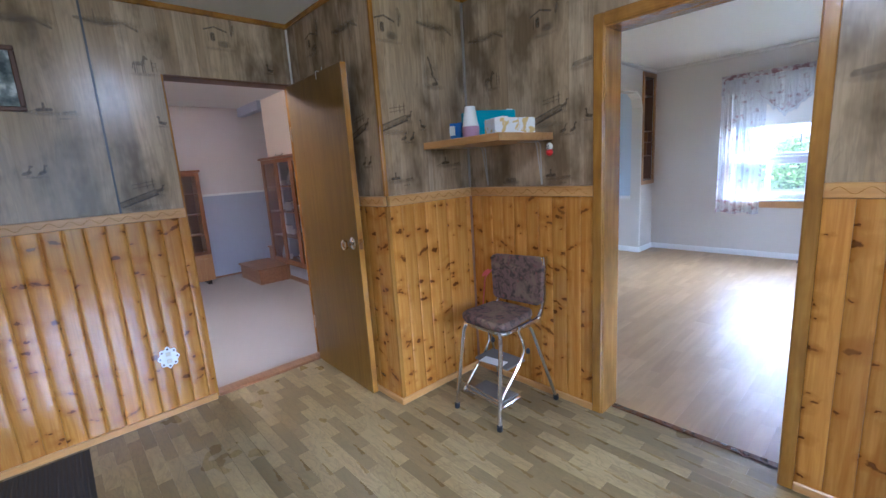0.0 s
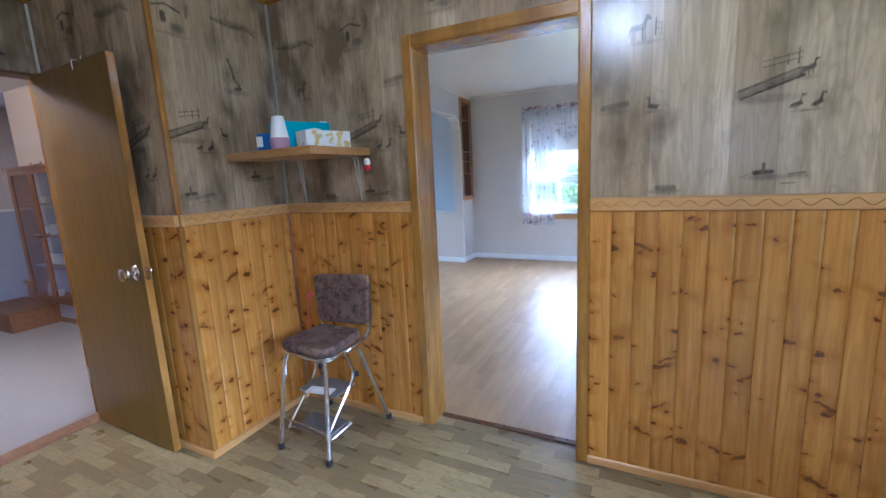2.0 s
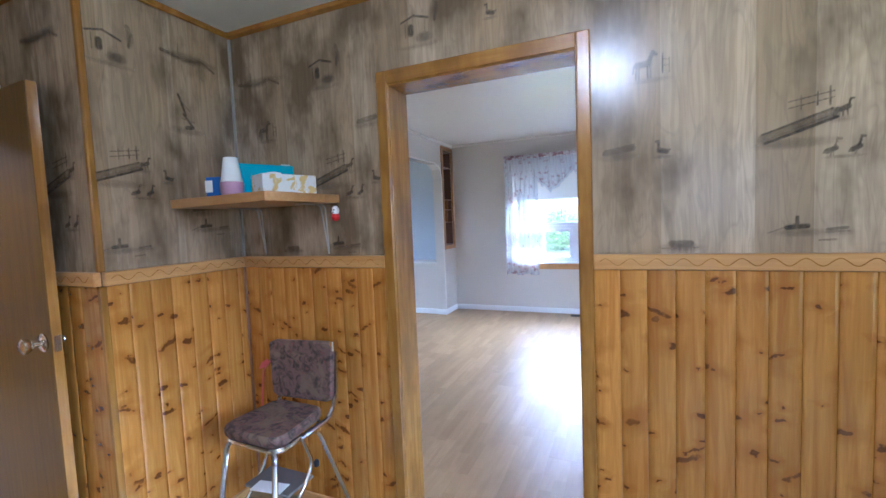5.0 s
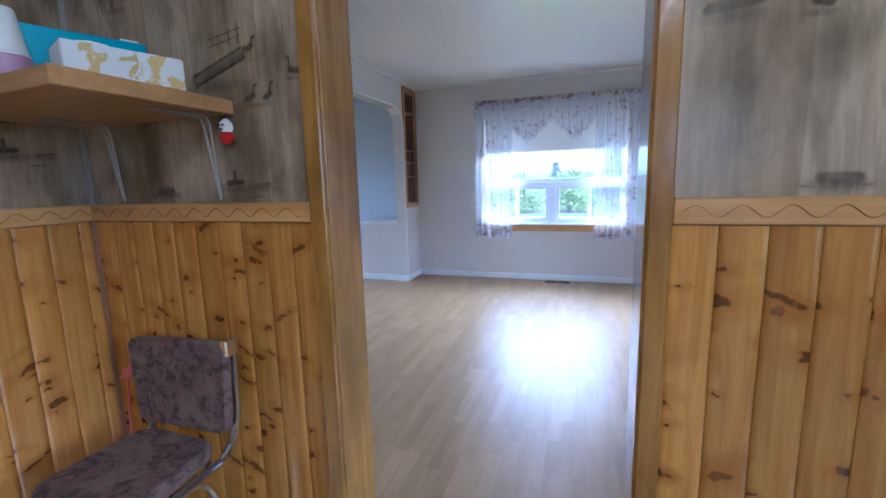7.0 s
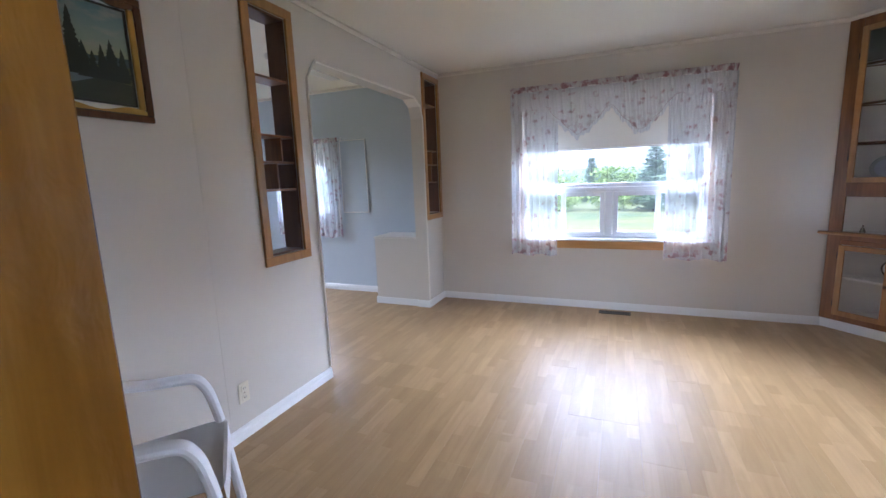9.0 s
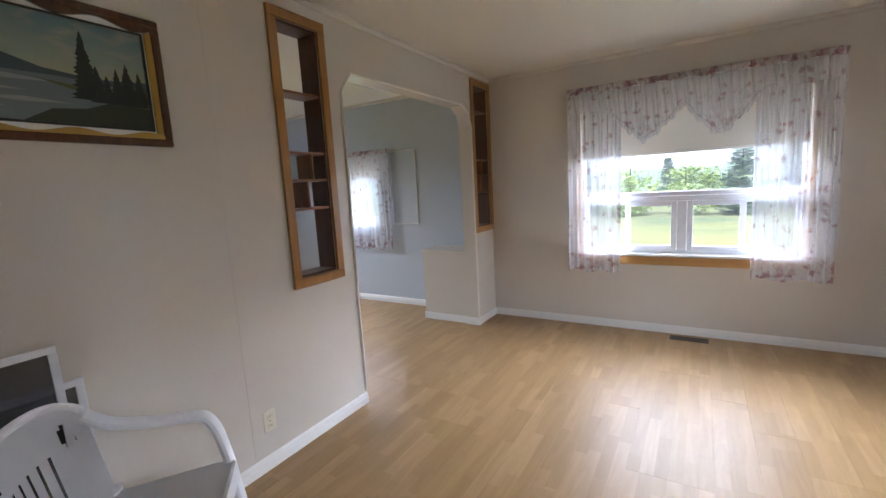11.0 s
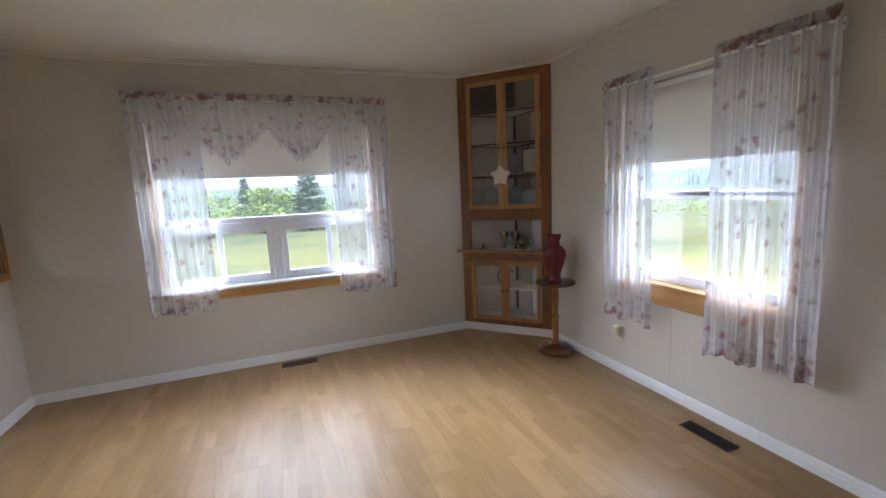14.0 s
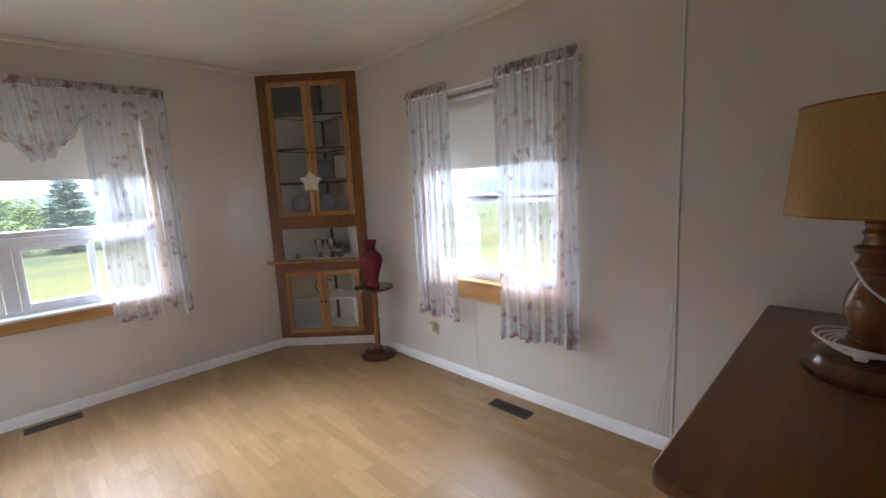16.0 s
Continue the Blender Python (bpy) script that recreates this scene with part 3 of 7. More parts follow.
def wainscot(parent, start, along, normal_turn, length):
    count = max(1, round(length / BOARD))
    for k in range(count):
        w = min(BOARD, length - k * BOARD) if k < count - 1 else length - k * BOARD
        ob = link("board", board_bm(w - 0.0009, RAIL[0] - 0.002), M["pine"], smooth=True)
        p = Vector(start) + Vector(along) * (k * BOARD)
        ob.matrix_world = pose(p.x, p.y, p.z, 0, 0, normal_turn)
        ob.parent = parent


def wainscot_wall(name, start, along, turn, length):
    base = structure(new(name), "varnished knotty-pine board wainscot", "wainscot")
    wainscot(base, start, along, turn, length)
    return base


wainscot_wall("wainscot_north_left", (JX + 0.016, AY - 0.001, 0), (1, 0, 0), 0, OP[0] - 0.058 - JX - 0.016)
wainscot_wall("wainscot_north_right", (OP[1] + 0.0525, AY - 0.001, 0), (1, 0, 0), 0, AE - OP[1] - 0.0525)
wainscot_wall("wainscot_box_side", (JX + 0.001, JY - 0.0, 0), (0, 1, 0), 90, AY - JY)
wainscot_wall("wainscot_box_front", (AX, JY - 0.001, 0), (1, 0, 0), 0, JX - AX)
wainscot_wall("wainscot_west", (AX + 0.001, AS, 0), (0, 1, 0), 90, DR[0] - AS)


def rail(name, bm, material):
    return structure(link(name, bm, material), "pine chair rail with a carved wavy line", "rail")


def rail_x(name, x0, x1, y):
    base = rail(name, box(x0, y - 0.026, RAIL[0], x1, y - 0.001, RAIL[1], 0.003), M["pine_rail"])
    wave = [(x0 + 0.02 + k * 0.006, y - 0.0268, (RAIL[0] + RAIL[1]) / 2 + 0.012 * math.sin(k * 0.006 * 2 * math.pi / 0.082)) for k in range(int((x1 - x0 - 0.04) / 0.006))]
    part("carved_line", tube(wave, 0.0014, 4), M["casing"], base)


def rail_y(name, y0, y1, x):
    base = rail(name, box(x + 0.001, y0, RAIL[0], x + 0.026, y1, RAIL[1], 0.003), M["pine_rail_y"])
    wave = [(x + 0.0268, y0 + 0.02 + k * 0.006, (RAIL[0] + RAIL[1]) / 2 + 0.012 * math.sin(k * 0.006 * 2 * math.pi / 0.082)) for k in range(int((y1 - y0 - 0.04) / 0.006))]
    part("carved_line", tube(wave, 0.0014, 4), M["casing"], base)


CASE = 0.058
rail_x("rail_north_left", JX + 0.026, OP[0] - CASE, AY)
rail_x("rail_north_right", OP[1] + 0.052, AE, AY)
rail_y("rail_box_side", JY, AY, JX)
rail_x("rail_box_front", AX + 0.03, JX, JY)
rail_y("rail_west", AS, DR[0] - 0.001, AX)


def plinth(name, bm, material=None):
    structure(link(name, bm, material or M["pine_rail"]), "small pine base moulding", "baseboard")


plinth("baseboard_north_left", box(JX + 0.03, AY - 0.03, 0, OP[0] - CASE, AY - 0.016, 0.04, 0.004))
plinth("baseboard_north_right", box(OP[1] + 0.052, AY - 0.03, 0, AE, AY - 0.016, 0.04, 0.004))
plinth("baseboard_box_side", box(JX + 0.016, JY - 0.03, 0, JX + 0.03, AY - 0.016, 0.04, 0.004), M["pine_rail_y"])
plinth("baseboard_box_front", box(AX + 0.02, JY - 0.03, 0, JX + 0.016, JY - 0.016, 0.04, 0.004))
plinth("baseboard_west", box(AX + 0.016, AS, 0, AX + 0.032, DR[0] - 0.002, 0.04, 0.004), M["pine_rail_y"])

# corner bead of the boxed-out corner and thin strips in the inner corner
structure(link("trim_corner_bead", box(JX - 0.012, JY - 0.012, RAIL[1], JX + 0.01, JY + 0.012, CA - 0.03, 0.004), M["casing"]), "varnished wooden corner bead", "trim")
structure(link("trim_corner_bead_low", box(JX - 0.002, JY - 0.0195, 0.04, JX + 0.0195, JY + 0.006, RAIL[0], 0.003), M["casing"]), "varnished wooden corner bead below the rail", "trim")
structure(link("trim_inner_strip", box(JX + 0.001, AY - 0.012, RAIL[1], JX + 0.012, AY - 0.001, CA - 0.03), M["bracket"]), "narrow grey strip in the corner", "trim")
structure(link("trim_inner_strip_low", box(JX + 0.016, AY - 0.028, 0.04, JX + 0.026, AY - 0.014, RAIL[0]), M["stair"]), "narrow strip in the corner of the wainscot", "trim")
for y in (-0.72, 0.50):
    structure(link("trim_panel_strip", box(AX + 0.0005, y, RAIL[1], AX + 0.003, y + 0.010, CA - 0.03, 0.001), M["joint"]), "joint strip between wall panels", "trim")
structure(link("trim_panel_strip", box(AX + 0.0005, JY - 0.012, DR[2], AX + 0.01, JY - 0.001, CA - 0.03, 0.001), M["cream_trim"]), "narrow pale strip in the corner", "trim")


def crown(name, pts, material):
    structure(link(name, tube(pts, 0.02, 4), material), "varnished wooden ceiling moulding", "trim")


zc = CA - 0.012
crown("trim_crown_kitchen", [(AX + 0.012, AS, zc), (AX + 0.012, JY - 0.012, zc), (JX + 0.012, JY - 0.012, zc), (JX + 0.012, AY - 0.012, zc), (AE, AY - 0.012, zc)], M["casing_x"])

# cased opening
case = structure(new("trim_opening_casing"), "varnished wooden door casing around the wide opening", "casing")
part("jamb", box(OP[0] - 0.018, AY - 0.02, 0, OP[0], YS + 0.004, OP[2], 0.002), M["casing"], case)
part("jamb", box(OP[1], AY - 0.02, 0, OP[1] + 0.018, YS + 0.004, OP[2], 0.002), M["casing"], case)
part("head", box(OP[0] - 0.018, AY - 0.02, OP[2], OP[1] + 0.018, YS + 0.004, OP[2] + 0.018, 0.002), M["casing_x"], case)
part("side_casing", box(OP[0] - CASE, AY - 0.03, 0, OP[0] - 0.006, AY - 0.0005, OP[2] + 0.062, 0.004), M["casing"], case)
part("side_casing", box(OP[1] + 0.004, AY - 0.03, 0, OP[1] + 0.052, AY - 0.0005, OP[2] + 0.062, 0.004), M["casing"], case)
part("head_casing", box(OP[0] - 0.006, AY - 0.03, OP[2] + 0.005, OP[1] + 0.004, AY - 0.0005, OP[2] + 0.062, 0.004), M["casing_x"], case)
part("threshold", box(OP[0], YS - 0.055, -0.004, OP[1], YS - 0.02, 0.006, 0.003), M["dark_turned"], case, "dark worn wooden floor strip")

# doorway of the back room: plain edges and a wooden threshold
structure(link("trim_doorway", box(AX - 0.125, DR[0] - 0.0, 0.004, AX - 0.001, DR[0] + 0.012, DR[2], 0.002), M["casing"]), "varnished wooden door jamb", "trim")
structure(link("trim_doorway_hinge", box(AX - 0.125, DR[1] - 0.012, 0.004, AX - 0.001, DR[1], DR[2], 0.002), M["casing"]), "varnished wooden door jamb", "trim")
structure(link("trim_doorway_head", box(AX - 0.125, DR[0] + 0.012, DR[2] - 0.012, AX + 0.004, DR[1] - 0.012, DR[2], 0.002), M["walnut"]), "dark wooden head of the doorway", "trim")
structure(link("trim_doorway_threshold", box(AX - 0.09, DR[0] + 0.012, 0.0, AX + 0.012, DR[1] - 0.012, 0.022, 0.006), M["stair"]), "worn wooden threshold", "trim")


# ---- baseboards and mouldings of the living room ----
def base_profile(name, length, m, material, h=0.075):
    pts = [(0, 0), (0.016, 0), (0.016, h * 0.55), (0.012, h * 0.66), (0.012, h * 0.78), (0.007, h * 0.92), (0.004, h), (0, h)]
    bm = bmesh.new()
    a = [bm.verts.new((0, -y, z)) for y, z in pts]
    b = [bm.verts.new((length, -y, z)) for y, z in pts]
    for i in range(len(pts)):
        j = (i + 1) % len(pts)
        bm.faces.new((a[i], a[j], b[j], b[i]))
    bm.faces.new(a[::-1]), bm.faces.new(b)
    bmesh.ops.recalc_face_normals(bm, faces=bm.faces[:])
    ob = structure(link(name, bm, material), "white moulded baseboard", "baseboard")
    ob.matrix_world = m
    return ob


CAB = ((1.526, YN), (XE, 6.165))
base_profile("baseboard_north", CAB[0][0] - XW - 0.016, pose(XW + 0.016, YN, 0, 0, 0, 0), M["trim"])
base_profile("baseboard_east", CAB[1][1] - YS, pose(XE, CAB[1][1], 0, 0, 0, -90), M["trim"])
base_profile("baseboard_west_pier", YN - ARCH[1], pose(XW, ARCH[1], 0, 0, 0, 90), M["trim"])
base_profile("baseboard_west_main", ARCH[0] - YS, pose(XW, YS, 0, 0, 0, 90), M["trim"])
base_profile("baseboard_south", OP[0] - XW, pose(OP[0] - 0.02, YS, 0, 0, 0, 180), M["trim"])
base_profile("baseboard_alcove", 2.7, pose(-5.4, YN - 0.012, 0, 0, 0, 0), M["trim"])
base_profile("baseboard_arch_jamb", 0.146, pose(XW - 0.13, ARCH[1], 0, 0, 0, 0), M["trim"])


def cove(name, pts):
    structure(link(name, tube(pts, 0.022, 6), M["cream_trim"]), "cream painted ceiling moulding", "trim")


zb = CB - 0.012
cove("trim_cove_west", [(XW + 0.01, YS, zb), (XW + 0.01, YN, zb)])
cove("trim_cove_north", [(XW, YN - 0.01, zb), (CAB[0][0], YN - 0.01, zb)])
cove("trim_cove_diagonal", [(CAB[0][0], YN - 0.01, zb), (XE - 0.01, CAB[1][1], zb)])
cove("trim_cove_east", [(XE - 0.01, CAB[1][1], zb), (XE - 0.01, YS, zb)])
cove("trim_cove_alcove", [(-5.4, YN - 0.022, zb), (XW - 0.13, YN - 0.022, zb)])
# joints in the wall panels
structure(link("trim_wall_joint", box(-1.15, YN - 0.004, 0.085, -1.138, YN, 0.70, 0.001), M["wall"]), "flat cream strip over a wall joint", "trim")
for y in (3.735, 2.9):
    structure(link("trim_wall_joint", box(XW, y, 0.085, XW + 0.0016, y + 0.009, CB - 0.03, 0.0006), M["wall"]), "flat cream strip over a wall joint", "trim")
structure(link("trim_wall_joint", box(XE - 0.004, 4.86, 0.085, XE, 4.872, 0.66, 0.001), M["wall"]), "flat cream strip over a wall joint", "trim")

# archway: chamfered corners and a thin trim
arch = structure(new("trim_archway"), "cream painted archway with clipped corners", "archway")
part("corner", outline([(ARCH[0], ARCH[2]), (ARCH[0] + 0.10, ARCH[2]), (ARCH[0], ARCH[2] - 0.12)], XW - 0.13, XW, axis="x"), M["wall"], arch)
part("corner", outline([(ARCH[1], ARCH[2]), (ARCH[1] - 0.16, ARCH[2]), (ARCH[1] - 0.04, ARCH[2] - 0.06), (ARCH[1], ARCH[2] - 0.18)], XW - 0.13, XW, axis="x"), M["wall"], arch)
loop = [(XW + 0.004, ARCH[0] - 0.008, 0.09), (XW + 0.004, ARCH[0] - 0.008, ARCH[2] - 0.12), (XW + 0.004, ARCH[0] + 0.095, ARCH[2] + 0.008), (XW + 0.004, ARCH[1] - 0.16, ARCH[2] + 0.008), (XW + 0.004, ARCH[1] - 0.035, ARCH[2] - 0.055), (XW + 0.004, ARCH[1] + 0.008, ARCH[2] - 0.18), (XW + 0.004, ARCH[1] + 0.008, 0.09)]
part("bead", tube(loop, 0.011, 5), M["cream_trim"], arch)


# ---- sheer curtains, blinds and glass ----
def sheer(name, spots, clear, tint=(0.82, 0.85, 0.90)):
    """Thin printed voile: lets light and sight through, with faded flowers."""
    m = mat(name, tint, 0.9)
    n = Nodes(m)
    out = n.t.nodes["Material Output"]
    c = n.coords()
    warp = n.add("VectorMath", {0: c, 1: n.add("VectorMath", {0: n.add("TexNoise", {"Vector": c, "Scale": 14.0}).outputs[1], 1: (0.10, 0.10, 0.10)}, op="MULTIPLY").outputs[0]}, op="ADD").outputs[0]
    flower = n.add("TexVoronoi", {"Vector": warp, "Scale": 13.0}, feature="F1")
    d = flower.outputs["Distance"]
    pick = n.add("SeparateColor", {0: flower.outputs["Color"]}).outputs[0]
    petal = n.math("MULTIPLY", n.ramp(d, [(0.14, (1, 1, 1)), (0.42, (0, 0, 0))]), n.math("GREATER_THAN", pick, spots))
    speck = n.ramp(n.noise(c, 75, 2), [(0.57, (0, 0, 0)), (0.66, (1, 1, 1))])
    z = n.add("SeparateXYZ", {0: c}).outputs[2]
    hem = n.ramp(n.math("MULTIPLY", z, 1.0), [(0.0, (1, 1, 1)), (0.22, (0, 0, 0))])
    amount = n.math("MINIMUM", n.math("ADD", n.math("MULTIPLY", petal, 0.68), n.math("ADD", n.math("MULTIPLY", speck, 0.16), n.math("MULTIPLY", hem, n.ramp(n.noise(c, 16, 2), [(0.45, (0, 0, 0)), (0.62, (0.95, 0.95, 0.95))])))), 0.85)
    hue = n.mix(n.noise(c, 11, 2), (0.42, 0.12, 0.17), (0.20, 0.16, 0.16))
    col = n.mix(amount, tint, hue)
    diff = n.add("BsdfDiffuse", {"Color": col}).outputs[0]
    trans = n.add("BsdfTranslucent", {"Color": col}).outputs[0]
    body = n.add("MixShader", {0: 0.028, 1: diff, 2: trans}).outputs[0]
    clearb = n.add("BsdfTransparent").outputs[0]
    weave = n.math("MULTIPLY", n.math("SUBTRACT", 1.0, n.math("MULTIPLY", amount, 0.55)), clear)
    n.t.links.new(n.add("MixShader", {0: weave, 1: body, 2: clearb}).outputs[0], out.inputs[0])
    return m


M["voile"] = sheer("flowered_voile", 0.5, 0.42)
M["voile_dense"] = sheer("flowered_voile_dense", 0.42, 0.40)
M["heading"] = sheer("gathered_heading", 0.35, 0.15, (0.66, 0.63, 0.63))
M["mauve_cloth"] = painted("mauve_cloth", (0.36, 0.25, 0.27), 0.9, 0.1, 0.4, 60)
blind = mat("roller_blind_cloth", (0.70, 0.69, 0.67), 0.8)
bn = Nodes(blind)
tr = bn.add("BsdfTranslucent", {"Color": (0.60, 0.57, 0.52)}).outputs[0]
df = bn.add("BsdfDiffuse", {"Color": (0.64, 0.62, 0.58)}).outputs[0]
bn.t.links.new(bn.add("MixShader", {0: 0.14, 1: df, 2: tr}).outputs[0], bn.t.nodes["Material Output"].inputs[0])
M["blind"] = blind


def cloth(w, h, folds, amp, seed, bottom=None, rows=26, slant=0.0):
    """A hanging sheet in the x-z plane, gathered into folds; its lower edge may follow bottom(u)."""
    rng = random.Random(seed)
    cols = max(24, int(folds * 9))
    ph = [rng.uniform(0, 6.28) for _ in range(4)]
    bm = bmesh.new()
    grid = []
    for i in range(cols + 1):
        u = i / cols
        low = bottom(u) if bottom else 0.012 * math.sin(u * 13 + ph[3]) + slant * u
        line = []
        for j in range(rows + 1):
            v = j / rows
            z = low + (h - low) * v
            fall = 0.45 + 0.55 * (1 - v)
            a = u * folds * 2 * math.pi
            y = amp * fall * (math.sin(a + ph[0] + 0.5 * math.sin(v * 2.0 + ph[1])) + 0.45 * math.sin(a * 0.43 + ph[2] + v)) + 0.006 * math.sin(a * 2.7 + v * 5)
            x = u * w + 0.008 * math.sin(a + 1.5) * fall + 0.012 * (1 - v) * math.sin(u * 7 + ph[1])
            line.append(bm.verts.new((x, y, z)))
        grid.append(line)
    for i in range(cols):
        for j in range(rows):
            bm.faces.new((grid[i][j], grid[i + 1][j], grid[i + 1][j + 1], grid[i][j + 1]))
    return bm


def curtain(label, at, rz, w, h, folds, amp, seed, material, bottom=None, group="sheer curtains", slant=0.0, name="curtain"):
    ob = thing(name, label, "curtain", at, rz, group)
    part("panel", cloth(w, h - 0.03, folds, amp, seed, bottom, slant=slant), material, ob, smooth=True)
    top = cloth(w, 0.055, folds * 1.7, amp * 0.75, seed + 3, lambda u: 0.006 * math.sin(u * 60 + seed), rows=4)
    head = part("heading", top, M["heading"], ob, "gathered floral rod pocket", smooth=True)
    head.location = (0, -0.004, h - 0.03)
    return ob


def window(name, m, w, h, label, layout, wall, reveal=0.1):
    """A white vinyl window with its panes; layout is a list of (x0, x1, z0, z1, sash)."""
    ob = structure(new(name), label, "window")
    ob.matrix_basis = m
    f = 0.045
    for q in ((0, 0, f, h), (w - f, 0, w, h), (f, 0, w - f, f), (f, h - f, w - f, h)):
        part("frame", box(q[0], 0.0, q[1], q[2], 0.07, q[3], 0.004), M["vinyl"], ob)
    for x0, x1, z0, z1, s in layout:
        dy = 0.034 if s == 0.03 else 0.0
        if s:
            b = s
            for q in ((x0, z0, x0 + b, z1), (x1 - b, z0, x1, z1), (x0 + b, z0, x1 - b, z0 + b), (x0 + b, z1 - b, x1 - b, z1)):
                part("sash", box(q[0], dy - 0.012, q[1], q[2], dy + 0.02, q[3], 0.003), M["vinyl"], ob)
        pane = part("pane", box(x0 + s * 0.8, dy + 0.004, z0 + s * 0.8, x1 - s * 0.8, dy + 0.008, z1 - s * 0.8), M["pane"], ob)
        pane.visible_shadow = False
    return ob


def handle_latch(ob, x, z):
    part("latch", box(x, -0.026, z, x + 0.016, -0.012, z + 0.07, 0.004), M["vinyl"], ob)


# north window
nx0, nx1, nz0, nz1 = north_hole
NW_, NH_ = nx1 - nx0, nz1 - nz0
tz = 0.505
lay = [(0.045, NW_ - 0.045, tz + 0.075, NH_ - 0.045, 0.0)]
ms = [0.045, 0.415, 0.845, 0.925, 1.355, NW_ - 0.045]
lay += [(ms[0], ms[1] + 0.03, 0.045, tz - 0.01, 0.03), (ms[1], ms[2], 0.045, tz - 0.01, 0.045), (ms[3], ms[4], 0.045, tz - 0.01, 0.045), (ms[4] - 0.03, ms[5], 0.045, tz - 0.01, 0.03)]
win1 = window("window_1", pose(nx0, YN + 0.06, nz0), NW_, NH_, "wide white vinyl window with sliding lower panes", lay, M["wall"])
part("transom", box(0.045, -0.016, tz - 0.01, NW_ - 0.045, 0.06, tz + 0.035, 0.004), M["vinyl"], win1)
part("transom_cap", box(0.045, -0.006, tz + 0.037, NW_ - 0.045, 0.05, tz + 0.075, 0.004), M["vinyl"], win1)
part("mullion", box(ms[2] + 0.002, -0.008, 0.045, ms[3] - 0.002, 0.05, tz - 0.01, 0.004), M["vinyl"], win1)
handle_latch(win1, ms[1] + 0.012, 0.22)
handle_latch(win1, ms[4] - 0.028, 0.22)
part("stool", box(-0.03, -0.10, -0.004, NW_ + 0.03, 0.0, 0.018, 0.004), M["trim"], win1, "white painted window stool")
part("apron", box(-0.01, -0.078, -0.085, NW_ + 0.01, -0.062, -0.006, 0.003), M["sill"], win1, "varnished pine apron")
for x in (-0.012, NW_ - 0.02):
    part("side_trim", box(x, -0.075, 0.02, x + 0.032, -0.055, NH_, 0.003), M["sill"], win1, "varnished pine side trim")

rb = thing("roller_blind", "white roller blind half lowered in the wide window", "blind", (nx0 + 0.03, YN + 0.02, 1.645), 0, "roller blinds")
part("cloth", box(0, 0, 0, NW_ - 0.06, 0.0012, nz1 - 1.645 - 0.03), M["blind"], rb)
part("bottom_bar", box(0, -0.004, -0.012, NW_ - 0.06, 0.006, 0.006, 0.003), M["white"], rb)
part("roller", tube([(0, 0.01, nz1 - 1.645 - 0.03), (NW_ - 0.06, 0.01, nz1 - 1.645 - 0.03)], 0.018, 10), M["white"], rb, smooth=True)


def rod(x0, x1, z, d, m, label):
    ob = thing("curtain_rod", label, "curtain rod")
    ob.matrix_basis = m
    part("bar", tube(rounded([(x0, 0, z), (x0, -d, z), (x1, -d, z), (x1, 0, z)], 0.02), 0.008, 6), M["trim"], ob, smooth=True)
    for x in (x0, x1):
        part("bracket", box(x - 0.008, -0.012, z - 0.025, x + 0.008, 0.0, z + 0.025, 0.003), M["trim"], ob)
    return ob


CY = YN - 0.085
rod(-1.19, 0.725, 2.235, 0.08, pose(0, YN, 0), "thin white curtain rod over the wide window")
curtain("white sheer curtain panel with faded pink flowers", (-1.20, CY, 0.565), 0, 0.475, 1.69, 7, 0.016, 5, M["voile"])
curtain("white sheer curtain panel with faded pink flowers", (0.250, CY, 0.565), 0, 0.525, 1.69, 7, 0.016, 9, M["voile"])


def swag(u):
    """Lower edge of the valance: two pointed dips."""
    x = -1.20 + 1.935 * u
    base = 0.29
    for c, w in ((-0.527, 0.33), (0.02, 0.29)):
        t = abs(x - c) / w
        if t < 1:
            base = min(base, 0.0 + 0.31 * t ** 1.25)
    return base + 0.008 * math.sin(x * 60)


curtain("white sheer valance with two pointed swags and pink flowers", (-1.20, CY - 0.03, 1.765), 0, 1.935, 0.49, 26, 0.011, 21, M["voile_dense"], swag, "sheer curtains", name="valance")

edge = [(-1.20 + 1.935 * k / 256, CY - 0.046, 1.765 + swag(k / 256) + 0.004) for k in range(48, 209)]
trim = thing("valance_trim", "gathered white ruffle with mauve piping along the valance swags", "curtain trim")
bm = bmesh.new()
rows_ = [[bm.verts.new((x, y - 0.004 + 0.007 * math.sin(i * 1.9), z + dz * (1.0 + 0.35 * math.sin(i * 0.83) + 0.25 * math.sin(i * 0.37)))) for i, (x, y, z) in enumerate(edge)] for dz in (-0.03, -0.008, 0.014)]
for lo, hi in zip(rows_, rows_[1:]):
    for i in range(len(edge) - 1):
        bm.faces.new((lo[i], lo[i + 1], hi[i + 1], hi[i]))
part("ruffle", bm, M["voile_dense"], trim, smooth=True)
part("piping", tube([(x, y - 0.012, z + 0.012) for x, y, z in edge[::2]], 0.0012, 4), M["mauve_cloth"], trim, "dull mauve piping")

# east window
ey0, ey1, ez0, ez1 = east_hole
EW_, EH_ = ey1 - ey0, ez1 - ez0
mE = pose(XE + 0.06, ey1, ez0, 0, 0, -90)
win2 = window("window_2", mE, EW_, EH_, "white vinyl sash window with a pine apron", [(0.045, EW_ - 0.045, 0.60, EH_ - 0.045, 0.035), (0.045, EW_ - 0.045, 0.04, 0.625, 0.045)], M["wall"])
part("stool", box(-0.03, -0.10, -0.004, EW_ + 0.03, 0.0, 0.02, 0.004), M["sill"], win2, "varnished pine window stool")
part("apron", box(-0.01, -0.078, -0.13, EW_ + 0.01, -0.062, -0.006, 0.003), M["sill"], win2, "varnished pine apron")
